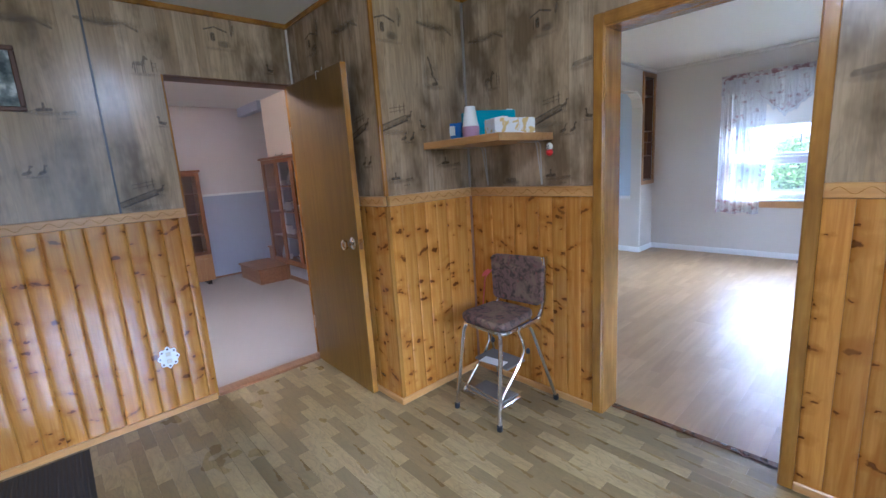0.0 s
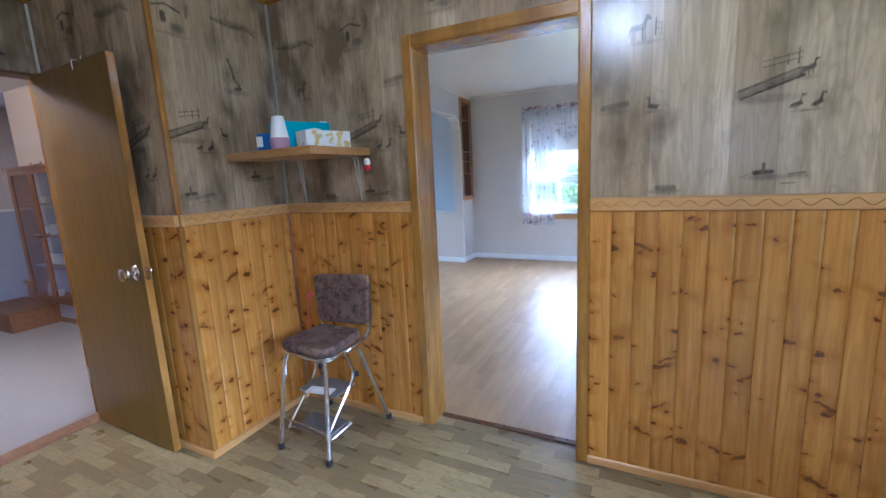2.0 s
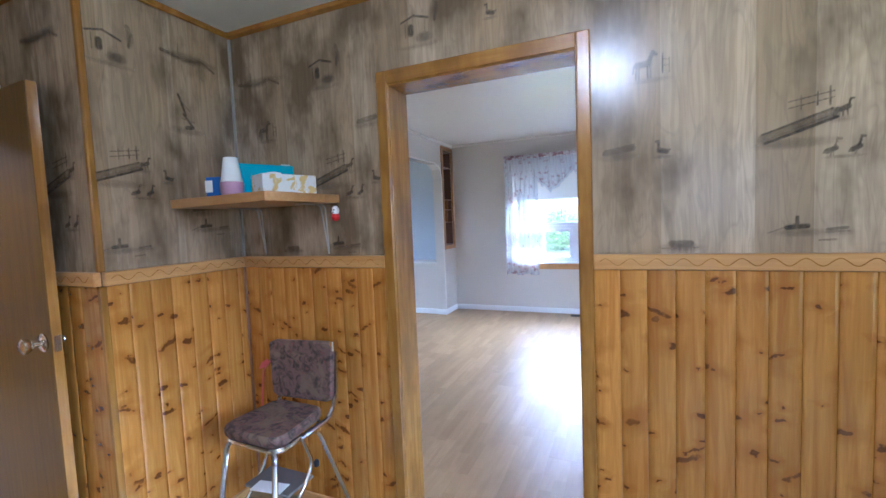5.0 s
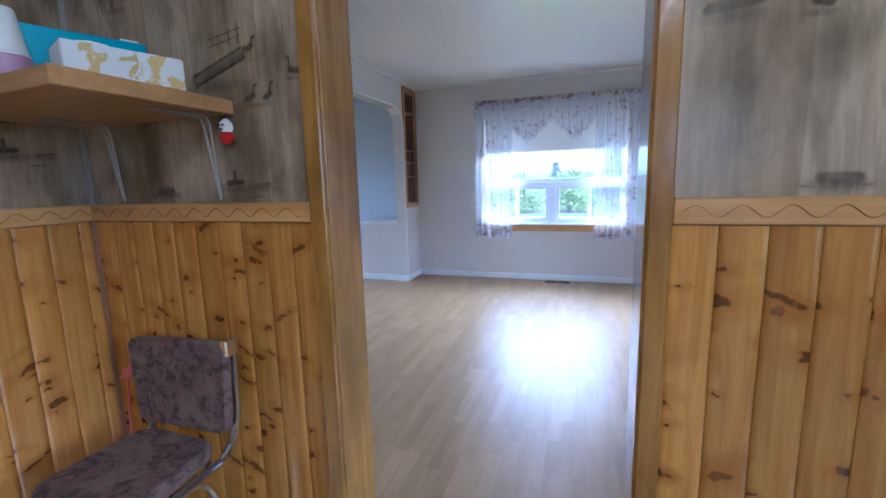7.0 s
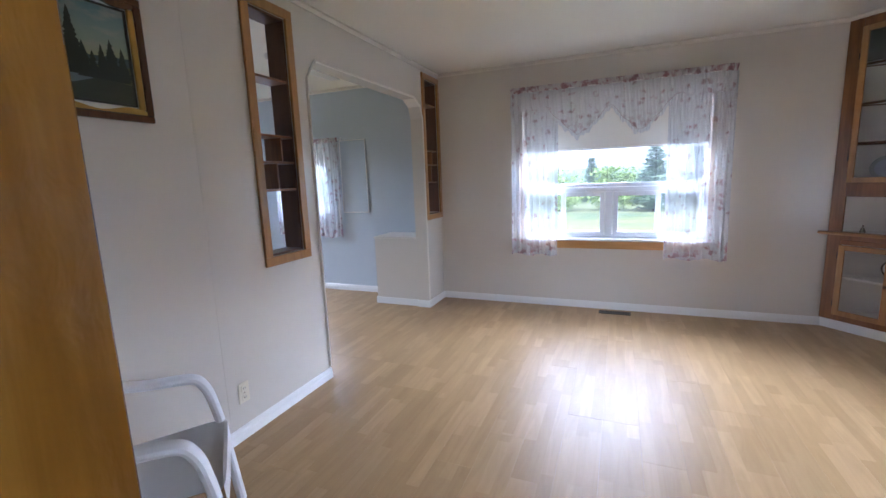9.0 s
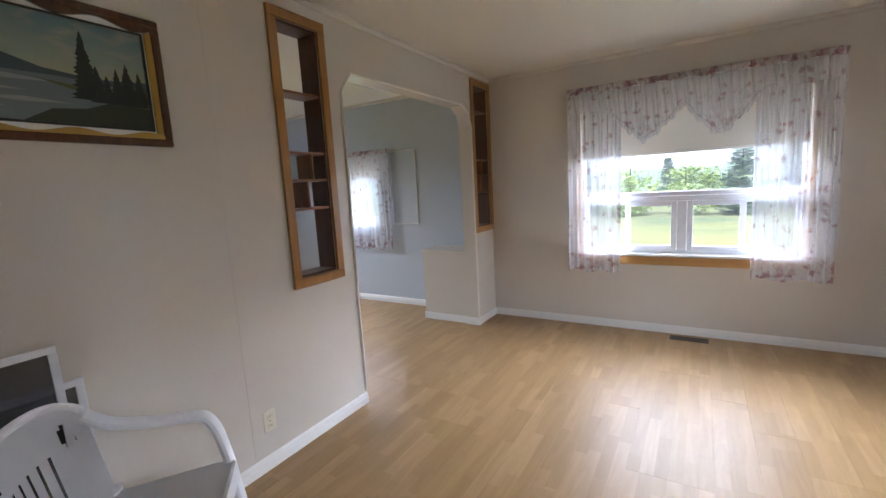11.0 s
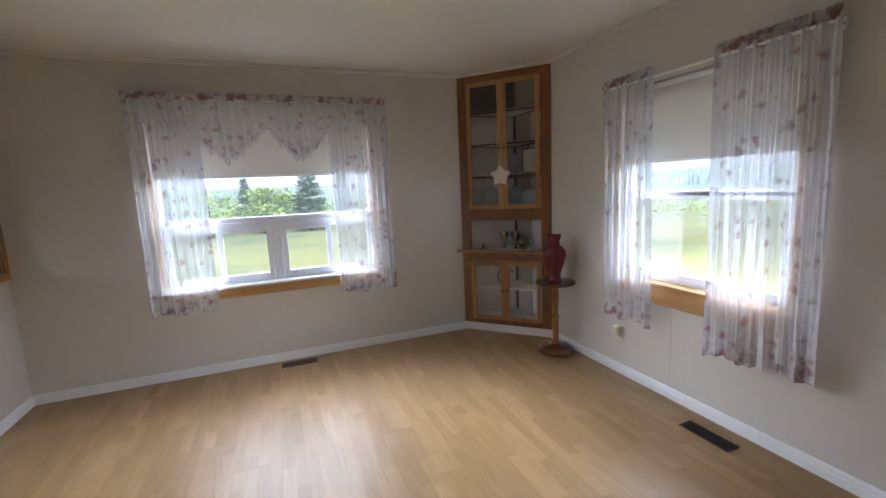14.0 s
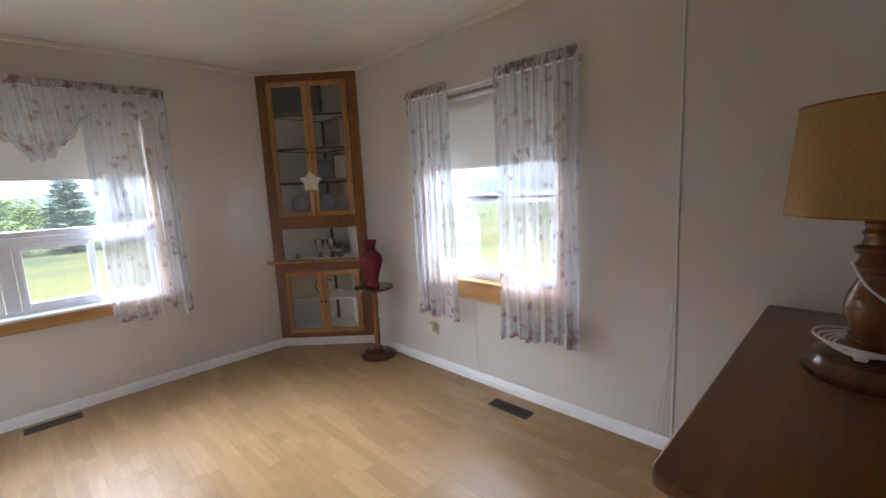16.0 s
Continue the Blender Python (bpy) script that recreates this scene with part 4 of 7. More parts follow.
for x in (-0.012, EW_ - 0.02):
    part("side_trim", box(x, -0.075, 0.02, x + 0.032, -0.055, EH_, 0.003), M["sill"], win2, "varnished pine side trim")
rb2 = thing("roller_blind", "white roller blind half lowered in the sash window", "blind", (XE + 0.02, ey1 - 0.03, 1.588), -90, "roller blinds")
part("cloth", box(0, 0, 0, EW_ - 0.06, 0.0012, ez1 - 1.588 - 0.03), M["blind"], rb2)
part("bottom_bar", box(0, -0.004, -0.012, EW_ - 0.06, 0.006, 0.006, 0.003), M["white"], rb2)
part("roller", tube([(0, 0.01, ez1 - 1.588 - 0.03), (EW_ - 0.06, 0.01, ez1 - 1.588 - 0.03)], 0.018, 10), M["white"], rb2, smooth=True)
rod(0.0, 1.35, 2.11, 0.08, pose(XE, 5.395, 0, 0, 0, -90), "thin white curtain rod over the sash window")
curtain("white sheer curtain panel with small pink flowers", (XE - 0.085, 5.41, 0.475), -90, 0.43, 1.675, 6, 0.016, 31, M["voile_dense"])
curtain("white sheer curtain panel with small pink flowers", (XE - 0.085, 4.57, 0.435), -90, 0.555, 1.715, 8, 0.016, 37, M["voile_dense"], slant=0.05)

# alcove window with its curtain, and the flat panel frame beside it
ax0, ax1, az0, az1 = alcove_hole
win3 = window("window_3", pose(ax0, YN + 0.06, az0), ax1 - ax0, az1 - az0, "small white vinyl window of the alcove", [(0.045, ax1 - ax0 - 0.045, 0.045, az1 - az0 - 0.045, 0.03)], M["blue"])
rod(-4.44, -3.38, 1.93, 0.06, pose(0, YN - 0.012, 0), "thin white curtain rod over the small window")
curtain("white sheer short curtain with pink floral hem", (-4.44, YN - 0.085, 0.73), 0, 0.54, 1.20, 8, 0.014, 41, M["voile_dense"])
curtain("white sheer short curtain with pink floral hem", (-3.91, YN - 0.085, 0.71), 0, 0.53, 1.22, 8, 0.014, 43, M["voile_dense"])
rb3 = thing("roller_blind", "white roller blind half lowered in the small window", "blind", (ax0 + 0.03, YN + 0.02, 1.62), 0, "roller blinds")
part("cloth", box(0, 0, 0, ax1 - ax0 - 0.06, 0.0012, az1 - 1.62 - 0.03), M["blind"], rb3)
part("bottom_bar", box(0, -0.004, -0.012, ax1 - ax0 - 0.06, 0.006, 0.006, 0.003), M["white"], rb3)
pf = thing("wall_panel", "pale blue flat panel with a thin edge on the wall", "wall panel", (-3.40, YN - 0.0135, 1.02))
part("sheet", box(0, -0.008, 0, 0.38, 0.0, 0.90, 0.002), M["blue"], pf)
for q in ((0, 0, 0.38, 0.012), (0, 0.888, 0.38, 0.90), (0, 0.012, 0.012, 0.888), (0.368, 0.012, 0.38, 0.888)):
    part("edge", box(q[0], -0.016, q[1], q[2], -0.0085, q[3], 0.002), M["trim"], pf)
hw = thing("boxed_cover", "cream painted low box with a baseboard against the wall", "box", (-2.72, ARCH[1] + 0.015, 0))
part("body", box(0, 0, 0, 0.53, YN - ARCH[1] - 0.03, 0.755, 0.003), M["wall"], hw)
part("top", box(-0.008, -0.008, 0.757, 0.53, YN - ARCH[1] - 0.03, 0.778, 0.003), M["cream_trim"], hw)
part("plinth", box(-0.01, -0.014, 0, 0.53, -0.001, 0.075, 0.003), M["trim"], hw, "white moulded plinth")
part("plinth", box(-0.014, -0.001, 0, -0.001, YN - ARCH[1] - 0.03, 0.075, 0.003), M["trim"], hw, "white moulded plinth")
fx = thing("ceiling_light", "white ridged fluorescent ceiling light, switched off", "ceiling light", (-3.05, 5.3, CB))
part("housing", box(0, 0, -0.05, 0.16, 0.95, -0.001, 0.006), M["trim"], fx)
for k in range(3):
    part("ridge", box(0.02 + k * 0.045, 0.02, -0.062, 0.04 + k * 0.045, 0.93, -0.0505, 0.004), M["white"], fx)


# ---- outside ----
M["field"] = mat("rough_grass_with_haze", (0.12, 0.14, 0.03), 0.95)
n = Nodes(M["field"])
c = n.coords()
col = n.mix(n.ramp(n.noise(c, 0.16, 4), [(0.30, (0, 0, 0)), (0.52, (1, 1, 1))]), (0.15, 0.20, 0.055), (0.34, 0.33, 0.085))
col = n.mix(n.ramp(n.noise(c, 5.0, 4), [(0.35, (0.4, 0.4, 0.4)), (0.65, (0, 0, 0))]), col, (0.09, 0.13, 0.03))
# distance haze put into the colour: far grass fades to pale bluish green
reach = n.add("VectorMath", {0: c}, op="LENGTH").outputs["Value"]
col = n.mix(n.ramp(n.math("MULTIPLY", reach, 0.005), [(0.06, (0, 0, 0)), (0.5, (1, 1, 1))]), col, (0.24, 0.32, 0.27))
n.color(col)
n.bump(n.noise(c, 9.0, 4), 0.9, 0.2)


def ground():
    bm = bmesh.new()
    rings = [0.0, 6, 9, 13, 18, 25, 35, 50, 80, 140, 260, 500, 1200]
    seg = 48
    rows = []
    for r in rings:
        row = []
        for k in range(seg):
            a = 2 * math.pi * k / seg
            x, y = r * math.cos(a), 3 + r * math.sin(a)
            z = -0.9 - 0.02 * min(r, 40) + 0.25 * noise.noise((x * 0.07, y * 0.07, 2.0)) * min(1, r / 12)
            if r > 200:
                z += (r - 200) * 0.022 * (0.75 + 0.5 * noise.noise((math.cos(a) * 2.5, math.sin(a) * 2.5, r * 0.003)))
            row.append(bm.verts.new((x, y, z)))
        rows.append(row)
    for a, b in zip(rows[1:], rows[2:]):
        for k in range(seg):
            bm.faces.new((a[k], a[(k + 1) % seg], b[(k + 1) % seg], b[k]))
    bm.faces.new(rows[1])
    for v in rows[0]:
        bm.verts.remove(v)
    bmesh.ops.recalc_face_normals(bm, faces=bm.faces[:])
    return bm


structure(link("ground", ground(), M["field"], smooth=True), "rough yellow-green meadow rising to far wooded hills, with painted-in haze", "ground")


def leaf_mat(name, a, b):
    m = mat(name, a, 0.7)
    n = Nodes(m)
    n.color(n.mix(n.add("NewGeometry").outputs["Random Per Island"], a, b))
    return m


M["spruce"] = leaf_mat("spruce_needles", (0.15, 0.25, 0.17), (0.27, 0.38, 0.24))
M["leaf"] = leaf_mat("young_leaves", (0.26, 0.38, 0.11), (0.42, 0.54, 0.18))
M["bark"] = painted("bark", (0.09, 0.065, 0.045), 0.9, 0.5, 0.3, 30)


def tuft(bm, p, d, size, rng):
    side = d.cross(Vector((0, 0, 1)))
    side = side.normalized() if side.length > 0.01 else Vector((1, 0, 0))
    w = size * rng.uniform(0.35, 0.55)
    tip = p + d * size
    droop = Vector((0, 0, -size * rng.uniform(0.05, 0.3)))
    mid = p + d * size * 0.55
    v = [bm.verts.new(q) for q in (p, mid + side * w, tip + droop, mid - side * w)]
    bm.faces.new(v)


def conifer(label, x, y, z, h, seed):
    rng = random.Random(seed)
    ob = thing("spruce_tree", label, "tree", (x, y, z), rng.uniform(0, 360), "young trees on the meadow")
    part("trunk", lathe([(h * 0.022, 0), (h * 0.016, h * 0.4), (h * 0.004, h * 0.97)], 7), M["bark"], ob, smooth=True)
    bm = bmesh.new()
    k = 0.06
    while k < 0.99:
        reach = h * (0.30 * (1 - k) ** 0.9 + 0.015) * rng.uniform(0.75, 1.15)
        for b in range(rng.randint(8, 11)):
            a = rng.uniform(0, 6.28)
            d = Vector((math.cos(a), math.sin(a), rng.uniform(-0.05, 0.35))).normalized()
            steps = max(2, int(reach / (h * 0.035)))
            for s in range(steps):
                p = Vector((0, 0, k * h)) + d * reach * (s + 0.2) / steps
                for e in (-0.7, 0.0, 0.7):
                    if rng.random() < 0.8:
                        turn = Matrix.Rotation(e + rng.uniform(-0.25, 0.25), 3, "Z")
                        tuft(bm, p, turn @ d, h * rng.uniform(0.05, 0.09), rng)
        k += rng.uniform(0.02, 0.035)
    part("crown", bm, M["spruce"], ob)


def shrub(label, x, y, z, h, seed):
    rng = random.Random(seed)
    ob = thing("leafy_tree", label, "tree", (x, y, z), 0, "young trees on the meadow")
    part("trunk", lathe([(h * 0.03, 0), (h * 0.02, h * 0.3), (h * 0.006, h * 0.8)], 6), M["bark"], ob, smooth=True)
    limbs = bmesh.new()
    crown = bmesh.new()
    for _ in range(26):
        a, up = rng.uniform(0, 6.28), rng.uniform(0.02, 0.85)
        base = Vector((0, 0, h * up * 0.75))
        end = base + Vector((math.cos(a), math.sin(a), rng.uniform(0.05, 0.95))) * h * rng.uniform(0.16, 0.36) * (1.1 - up * 0.6)
        tube([base, (base + end) / 2 + Vector((0, 0, 0.02 * h)), end], h * 0.006, 4, bm=limbs)
        for _ in range(110):
            p = base.lerp(end, rng.uniform(0.35, 1.1)) + Vector((rng.gauss(0, 1), rng.gauss(0, 1), rng.gauss(0, 1))) * h * 0.06
            d = Vector((rng.uniform(-1, 1), rng.uniform(-1, 1), rng.uniform(-0.4, 1))).normalized()
            tuft(crown, p, d, h * rng.uniform(0.04, 0.065), rng)
    part("limbs", limbs, M["bark"], ob)
    part("crown", crown, M["leaf"], ob)


for i, (x, y, h) in enumerate(((1.15, 20, 3.75), (2.9, 23, 3.3), (-4.3, 21, 3.6), (-7.0, 22, 3.3), (-1.4, 26, 3.1), (6.5, 26, 3.5))):
    conifer("dark green young spruce standing in the meadow", x * 2.1, 2.5 + (y - 2.5) * 2.1, -1.85, h * 1.6, 50 + i)
for i, (x, y, h) in enumerate(((-0.5, 20, 3.2), (-2.3, 20, 3.3), (0.4, 24, 2.8), (-3.2, 25, 3.0), (5.0, 22, 2.6), (-6.0, 20, 2.8), (26, 12, 2.2), (30, 9, 2.4))):
    shrub("light green young leafy tree in the meadow", x * 2.1, 2.5 + (y - 2.5) * 2.1, -1.85, h * 1.5, 80 + i)


def thicket(seed, count, x0, x1, y0, y1, name, label, tall=1.0, leaves=70):
    rng = random.Random(seed)
    bm = bmesh.new()
    for _ in range(count):
        x, y = rng.uniform(x0, x1), rng.uniform(y0, y1)
        h = rng.uniform(0.5, 1.2) * tall
        for _ in range(leaves):
            p = Vector((x + rng.gauss(0, 0.7), y + rng.gauss(0, 0.7), -1.8 + abs(rng.gauss(0, 0.5)) * h))
            tuft(bm, p, Vector((rng.uniform(-1, 1), rng.uniform(-1, 1), rng.uniform(0, 1.2))).normalized(), rng.uniform(0.16, 0.34) * tall ** 0.4, rng)
    tagged(link(name, bm, M["leaf"]), label, "bushes", "", "stuff")


thicket(3, 80, -26, 26, 46, 66, "bushes", "green bushes along the far side of the meadow", 3.0, 150)
thicket(4, 90, 30, 55, -10, 34, "bushes", "green bushes on the slope beyond the meadow")


def far_woods():
    rng = random.Random(9)
    bm = bmesh.new()
    for _ in range(2600):
        a = rng.uniform(-0.2, 3.3)
        r = rng.uniform(150, 330)
        x, y, h = r * math.cos(a), 3 + r * math.sin(a), rng.uniform(4, 7)
        z = -2.6 + max(0, r - 200) * 0.02
        w = h * rng.uniform(0.18, 0.3)
        v = [bm.verts.new((x + w * math.cos(k * 1.257), y + w * math.sin(k * 1.257), z)) for k in range(5)]
        t = bm.verts.new((x, y, z + h * 0.8))
        for k in range(5):
            bm.faces.new((v[k], v[(k + 1) % 5], t))
    return bm


# aerial haze is put into the woods' colour, a pale bluish green
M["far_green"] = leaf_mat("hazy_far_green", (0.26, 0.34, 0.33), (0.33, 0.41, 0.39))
tagged(link("far_woods", far_woods(), M["far_green"]), "woods on the far hills, their green paled by painted-in haze", "woods", "", "stuff")


# ---- printed scenes on the kitchen panelling ----
M["ink"] = mat("brown_print_ink", (0.07, 0.048, 0.028), 0.34)
n = Nodes(M["ink"])
amount = n.math("MULTIPLY", n.add("Attribute", attr="ink").outputs["Fac"], n.math("ADD", n.math("MULTIPLY", n.noise(n.coords(), 45, 3), 1.3), 0.12))
clear = n.add("BsdfTransparent").outputs[0]
n.t.links.new(n.add("MixShader", {0: amount, 1: clear, 2: n.b.outputs[0]}).outputs[0], n.t.nodes["Material Output"].inputs[0])

SCENES = {
    "log": ([(-0.105, -0.034, 0.072, 0.026, 0.014, 0.42), (-0.10, -0.048, 0.078, 0.013, 0.005, 0.85), (-0.108, -0.021, 0.066, 0.039, 0.0035, 0.75), (-0.09, -0.034, 0.06, 0.018, 0.002, 0.6), (0.070, 0.018, 0.078, 0.036, 0.006, 0.7),
             (-0.04, 0.052, 0.07, 0.072, 0.0018, 0.7), (-0.04, 0.072, 0.07, 0.090, 0.0018, 0.65), (-0.01, 0.045, -0.01, 0.085, 0.002, 0.7), (0.03, 0.052, 0.03, 0.092, 0.002, 0.7), (0.06, 0.05, 0.06, 0.105, 0.0025, 0.8),
             (0.086, 0.033, 0.102, 0.04, 0.008, 0.8), (0.103, 0.042, 0.107, 0.062, 0.003, 0.8), (0.107, 0.062, 0.115, 0.062, 0.003, 0.8), (0.09, 0.028, 0.09, 0.012, 0.0018, 0.7), (0.1, 0.03, 0.101, 0.013, 0.0018, 0.7)],
            [(-0.02, -0.055, 0.13, 0.02, 0.4), (-0.1, -0.036, 0.022, 0.026, 0.55), (0.085, 0.005, 0.04, 0.012, 0.35)]),
    "ducks": ([(-0.042, -0.012, -0.022, -0.004, 0.008, 0.8), (-0.024, -0.002, -0.017, 0.022, 0.0035, 0.8), (-0.017, 0.024, -0.009, 0.023, 0.004, 0.75), (-0.05, -0.016, -0.042, -0.012, 0.003, 0.7), (-0.032, -0.014, -0.033, -0.026, 0.0015, 0.7), (-0.026, -0.012, -0.027, -0.026, 0.0015, 0.7),
               (0.018, -0.012, 0.034, -0.003, 0.008, 0.8), (0.033, -0.001, 0.038, 0.024, 0.0035, 0.8), (0.038, 0.026, 0.045, 0.024, 0.004, 0.75), (0.010, -0.017, 0.018, -0.012, 0.003, 0.7), (0.026, -0.013, 0.025, -0.026, 0.0015, 0.7)],
              [(0.0, -0.03, 0.06, 0.008, 0.4)]),
    "duck": ([(-0.008, -0.003, 0.012, -0.009, 0.009, 0.8), (-0.011, 0.0, -0.011, 0.026, 0.0035, 0.8), (-0.011, 0.028, -0.018, 0.027, 0.004, 0.75), (0.014, -0.008, 0.024, -0.003, 0.003, 0.7), (0.0, -0.012, 0.0, -0.022, 0.0015, 0.6)], [(0.0, -0.026, 0.04, 0.008, 0.4)]),
    "horse": ([(-0.038, 0.0, -0.002, 0.003, 0.011, 0.6), (-0.001, 0.008, 0.010, 0.038, 0.007, 0.65), (0.010, 0.040, 0.021, 0.028, 0.005, 0.7), (-0.040, -0.006, -0.043, -0.048, 0.0028, 0.7), (-0.032, -0.008, -0.033, -0.046, 0.0025, 0.6), (-0.006, -0.006, -0.005, -0.048, 0.0028, 0.7), (0.002, -0.005, 0.004, -0.045, 0.0025, 0.6), (-0.047, 0.0, -0.052, -0.025, 0.003, 0.7),
               (0.040, -0.035, 0.041, 0.028, 0.0022, 0.8), (0.040, 0.010, 0.060, 0.006, 0.0015, 0.6), (0.040, -0.010, 0.060, -0.014, 0.0015, 0.6), (0.060, -0.036, 0.060, 0.012, 0.0018, 0.6)],
              [(0.0, -0.055, 0.08, 0.012, 0.4)]),
    "shed": ([(-0.08, 0.045, -0.02, 0.065, 0.004, 0.8), (-0.02, 0.065, 0.045, 0.045, 0.005, 0.8), (-0.06, 0.04, -0.06, -0.02, 0.002, 0.5), (-0.035, 0.02, -0.035, -0.005, 0.013, 0.85), (0.03, 0.04, 0.03, -0.02, 0.002, 0.4), (0.075, 0.03, 0.085, 0.08, 0.006, 0.6), (0.085, 0.08, 0.075, 0.11, 0.010, 0.5)],
             [(0.025, -0.03, 0.045, 0.028, 0.75), (0.0, -0.06, 0.11, 0.014, 0.35), (0.08, 0.07, 0.022, 0.05, 0.45)]),
    "boats": ([(-0.06, -0.004, -0.01, 0.0, 0.008, 0.85), (-0.035, 0.0, -0.035, 0.028, 0.005, 0.8), (-0.11, -0.02, -0.03, 0.012, 0.0015, 0.6), (0.04, -0.012, 0.085, -0.008, 0.005, 0.6), (0.035, -0.02, 0.09, -0.018, 0.003, 0.5), (0.02, -0.045, 0.06, -0.043, 0.003, 0.5)],
              [(-0.03, -0.02, 0.08, 0.016, 0.45), (0.05, -0.02, 0.07, 0.014, 0.3)]),
    "boat": ([(-0.05, -0.005, 0.04, 0.008, 0.010, 0.5), (-0.05, 0.006, 0.045, 0.02, 0.003, 0.5)], [(-0.01, -0.02, 0.08, 0.018, 0.35)]),
    "mill": ([(-0.03, 0.085, 0.0, 0.0, 0.006, 0.75), (-0.02, 0.06, 0.02, 0.02, 0.002, 0.6), (-0.01, 0.0, 0.03, -0.05, 0.006, 0.7), (0.0, -0.06, 0.03, -0.055, 0.010, 0.85), (-0.02, -0.02, 0.04, -0.03, 0.002, 0.6)],
             [(0.0, -0.075, 0.10, 0.022, 0.45), (-0.05, 0.0, 0.04, 0.05, 0.2)]),
    "branch": ([(-0.14, 0.0, -0.03, -0.015, 0.008, 0.6), (-0.03, -0.015, 0.06, 0.0, 0.008, 0.6), (0.06, 0.0, 0.12, -0.03, 0.006, 0.6), (-0.06, 0.0, -0.06, 0.05, 0.003, 0.5)], [(0.0, -0.005, 0.16, 0.028, 0.5), (0.05, -0.05, 0.03, 0.07, 0.35)]),
    "barn": ([(-0.03, 0.0, 0.025, 0.0, 0.012, 0.6), (-0.06, -0.015, 0.05, -0.012, 0.003, 0.5)], [(0.0, -0.012, 0.08, 0.018, 0.45)]),
}
prints = {}


def print_mesh(key):
    if key in prints:
        return prints[key]
    lines, blots = SCENES[key]
    xs = [c for l in lines for c in (l[0] - 0.02, l[2] + 0.02, l[0] + 0.02)] + [c for b in blots for c in (b[0] - b[2], b[0] + b[2])]
    zs = [c for l in lines for c in (l[1] - 0.02, l[3] + 0.02, l[1] + 0.02, l[3] - 0.02)] + [c for b in blots for c in (b[1] - b[3] * 1.3, b[1] + b[3] * 1.3)]
    x0, x1, z0, z1 = min(xs), max(xs), min(zs), max(zs)
    step = 0.0024
    nx, nz = int((x1 - x0) / step) + 1, int((z1 - z0) / step) + 1
    gx, gz = np.meshgrid(np.linspace(x0, x1, nx), np.linspace(z0, z1, nz))
    ink = np.zeros_like(gx)
    for ax, az, bx, bz, w, k in lines:
        dx, dz = bx - ax, bz - az
        t = np.clip(((gx - ax) * dx + (gz - az) * dz) / (dx * dx + dz * dz + 1e-9), 0, 1)
        d = np.hypot(gx - ax - t * dx, gz - az - t * dz)
        ink = np.maximum(ink, k * np.clip((1.2 - d / w) * 2.2, 0, 1))
    for cx, cz, rx, rz, k in blots:
        d = ((gx - cx) / rx) ** 2 + ((gz - cz) / rz) ** 2
        ink = np.maximum(ink, k * np.clip(1 - d, 0, 1) ** 1.2)
    edge = np.minimum.reduce([gx - x0, x1 - gx, gz - z0, z1 - gz])
    ink *= np.clip(edge / 0.008, 0, 1)
    verts = [(float(a), 0.0, float(b)) for a, b in zip(gx.ravel(), gz.ravel())]
    faces = [(j * nx + i, j * nx + i + 1, (j + 1) * nx + i + 1, (j + 1) * nx + i) for j in range(nz - 1) for i in range(nx - 1) if ink[j:j + 2, i:i + 2].max() > 0.01]
    me = bpy.data.meshes.new("print")
    me.from_pydata(verts, [], faces)
    me.attributes.new("ink", "FLOAT", "POINT").data.foreach_set("value", ink.ravel().astype(np.float32))
    me.materials.append(M["ink"])
    prints[key] = me
    return me


def print_on(wall, rows):
    """Rows of (kind, u, z); wall 'n' runs along x, 'w' and 'j' along y, 'f' is the front of the boxed corner."""
    for key, u, z in rows:
        ob = new("print", print_mesh(key))
        m = {"n": pose(u, AY - 0.0015, z), "f": pose(u, JY - 0.0015, z), "w": pose(AX + 0.0015, u, z, 0, 0, 90), "j": pose(JX + 0.0015, u, z, 0, 0, 90)}[wall]
        ob.matrix_world = m
        ob.parent = panels[wall]


panels = {}
for o in scene.objects:
    for tag, nm in (("n", "wall_kitchen_north_right"), ("f", "wall_kitchen_box_front"), ("w", "wall_kitchen_west"), ("j", "wall_kitchen_box_side")):
        if o.name == nm:
            panels[tag] = o
print_on("n", [("horse", 0.505, 1.90), ("log", 0.93, 1.645), ("ducks", 1.026, 1.57), ("boat", 0.41, 1.615), ("duck", 0.542, 1.61), ("barn", 0.60, 1.285), ("boats", 0.95, 1.335), ("mill", 1.28, 1.95), ("shed", 1.42, 2.16), ("duck", 1.30, 1.62), ("branch", 0.9, 2.2),
               ("log", 1.78, 1.645), ("ducks", 1.9, 1.57), ("boats", 1.82, 1.335), ("horse", 2.24, 1.9), ("boat", 1.40, 1.33)])
print_on("n", [("shed", -0.857, 2.10), ("shed", -0.36, 2.19), ("log", -0.83, 1.635), ("ducks", -0.713, 1.55), ("duck", -0.60, 1.606), ("horse", -1.223, 1.885), ("boats", -0.79, 1.312), ("branch", -1.25, 2.13), ("barn", -1.10, 1.29), ("boat", -0.63, 1.86), ("duck", -0.05, 2.2), ("branch", 0.2, 2.27)])
print_on("j", [("shed", 1.70, 2.13), ("log", 1.71, 1.652), ("ducks", 1.787, 1.573), ("duck", 1.898, 1.639), ("mill", 2.004, 1.935), ("boats", 1.71, 1.348), ("branch", 2.05, 2.20), ("boat", 2.06, 1.50), ("boats", 2.1, 1.42)])
print_on("f", [("shed", -2.1, 2.2), ("log", -1.66, 1.62), ("ducks", -1.6, 1.45), ("branch", -1.7, 2.2)])
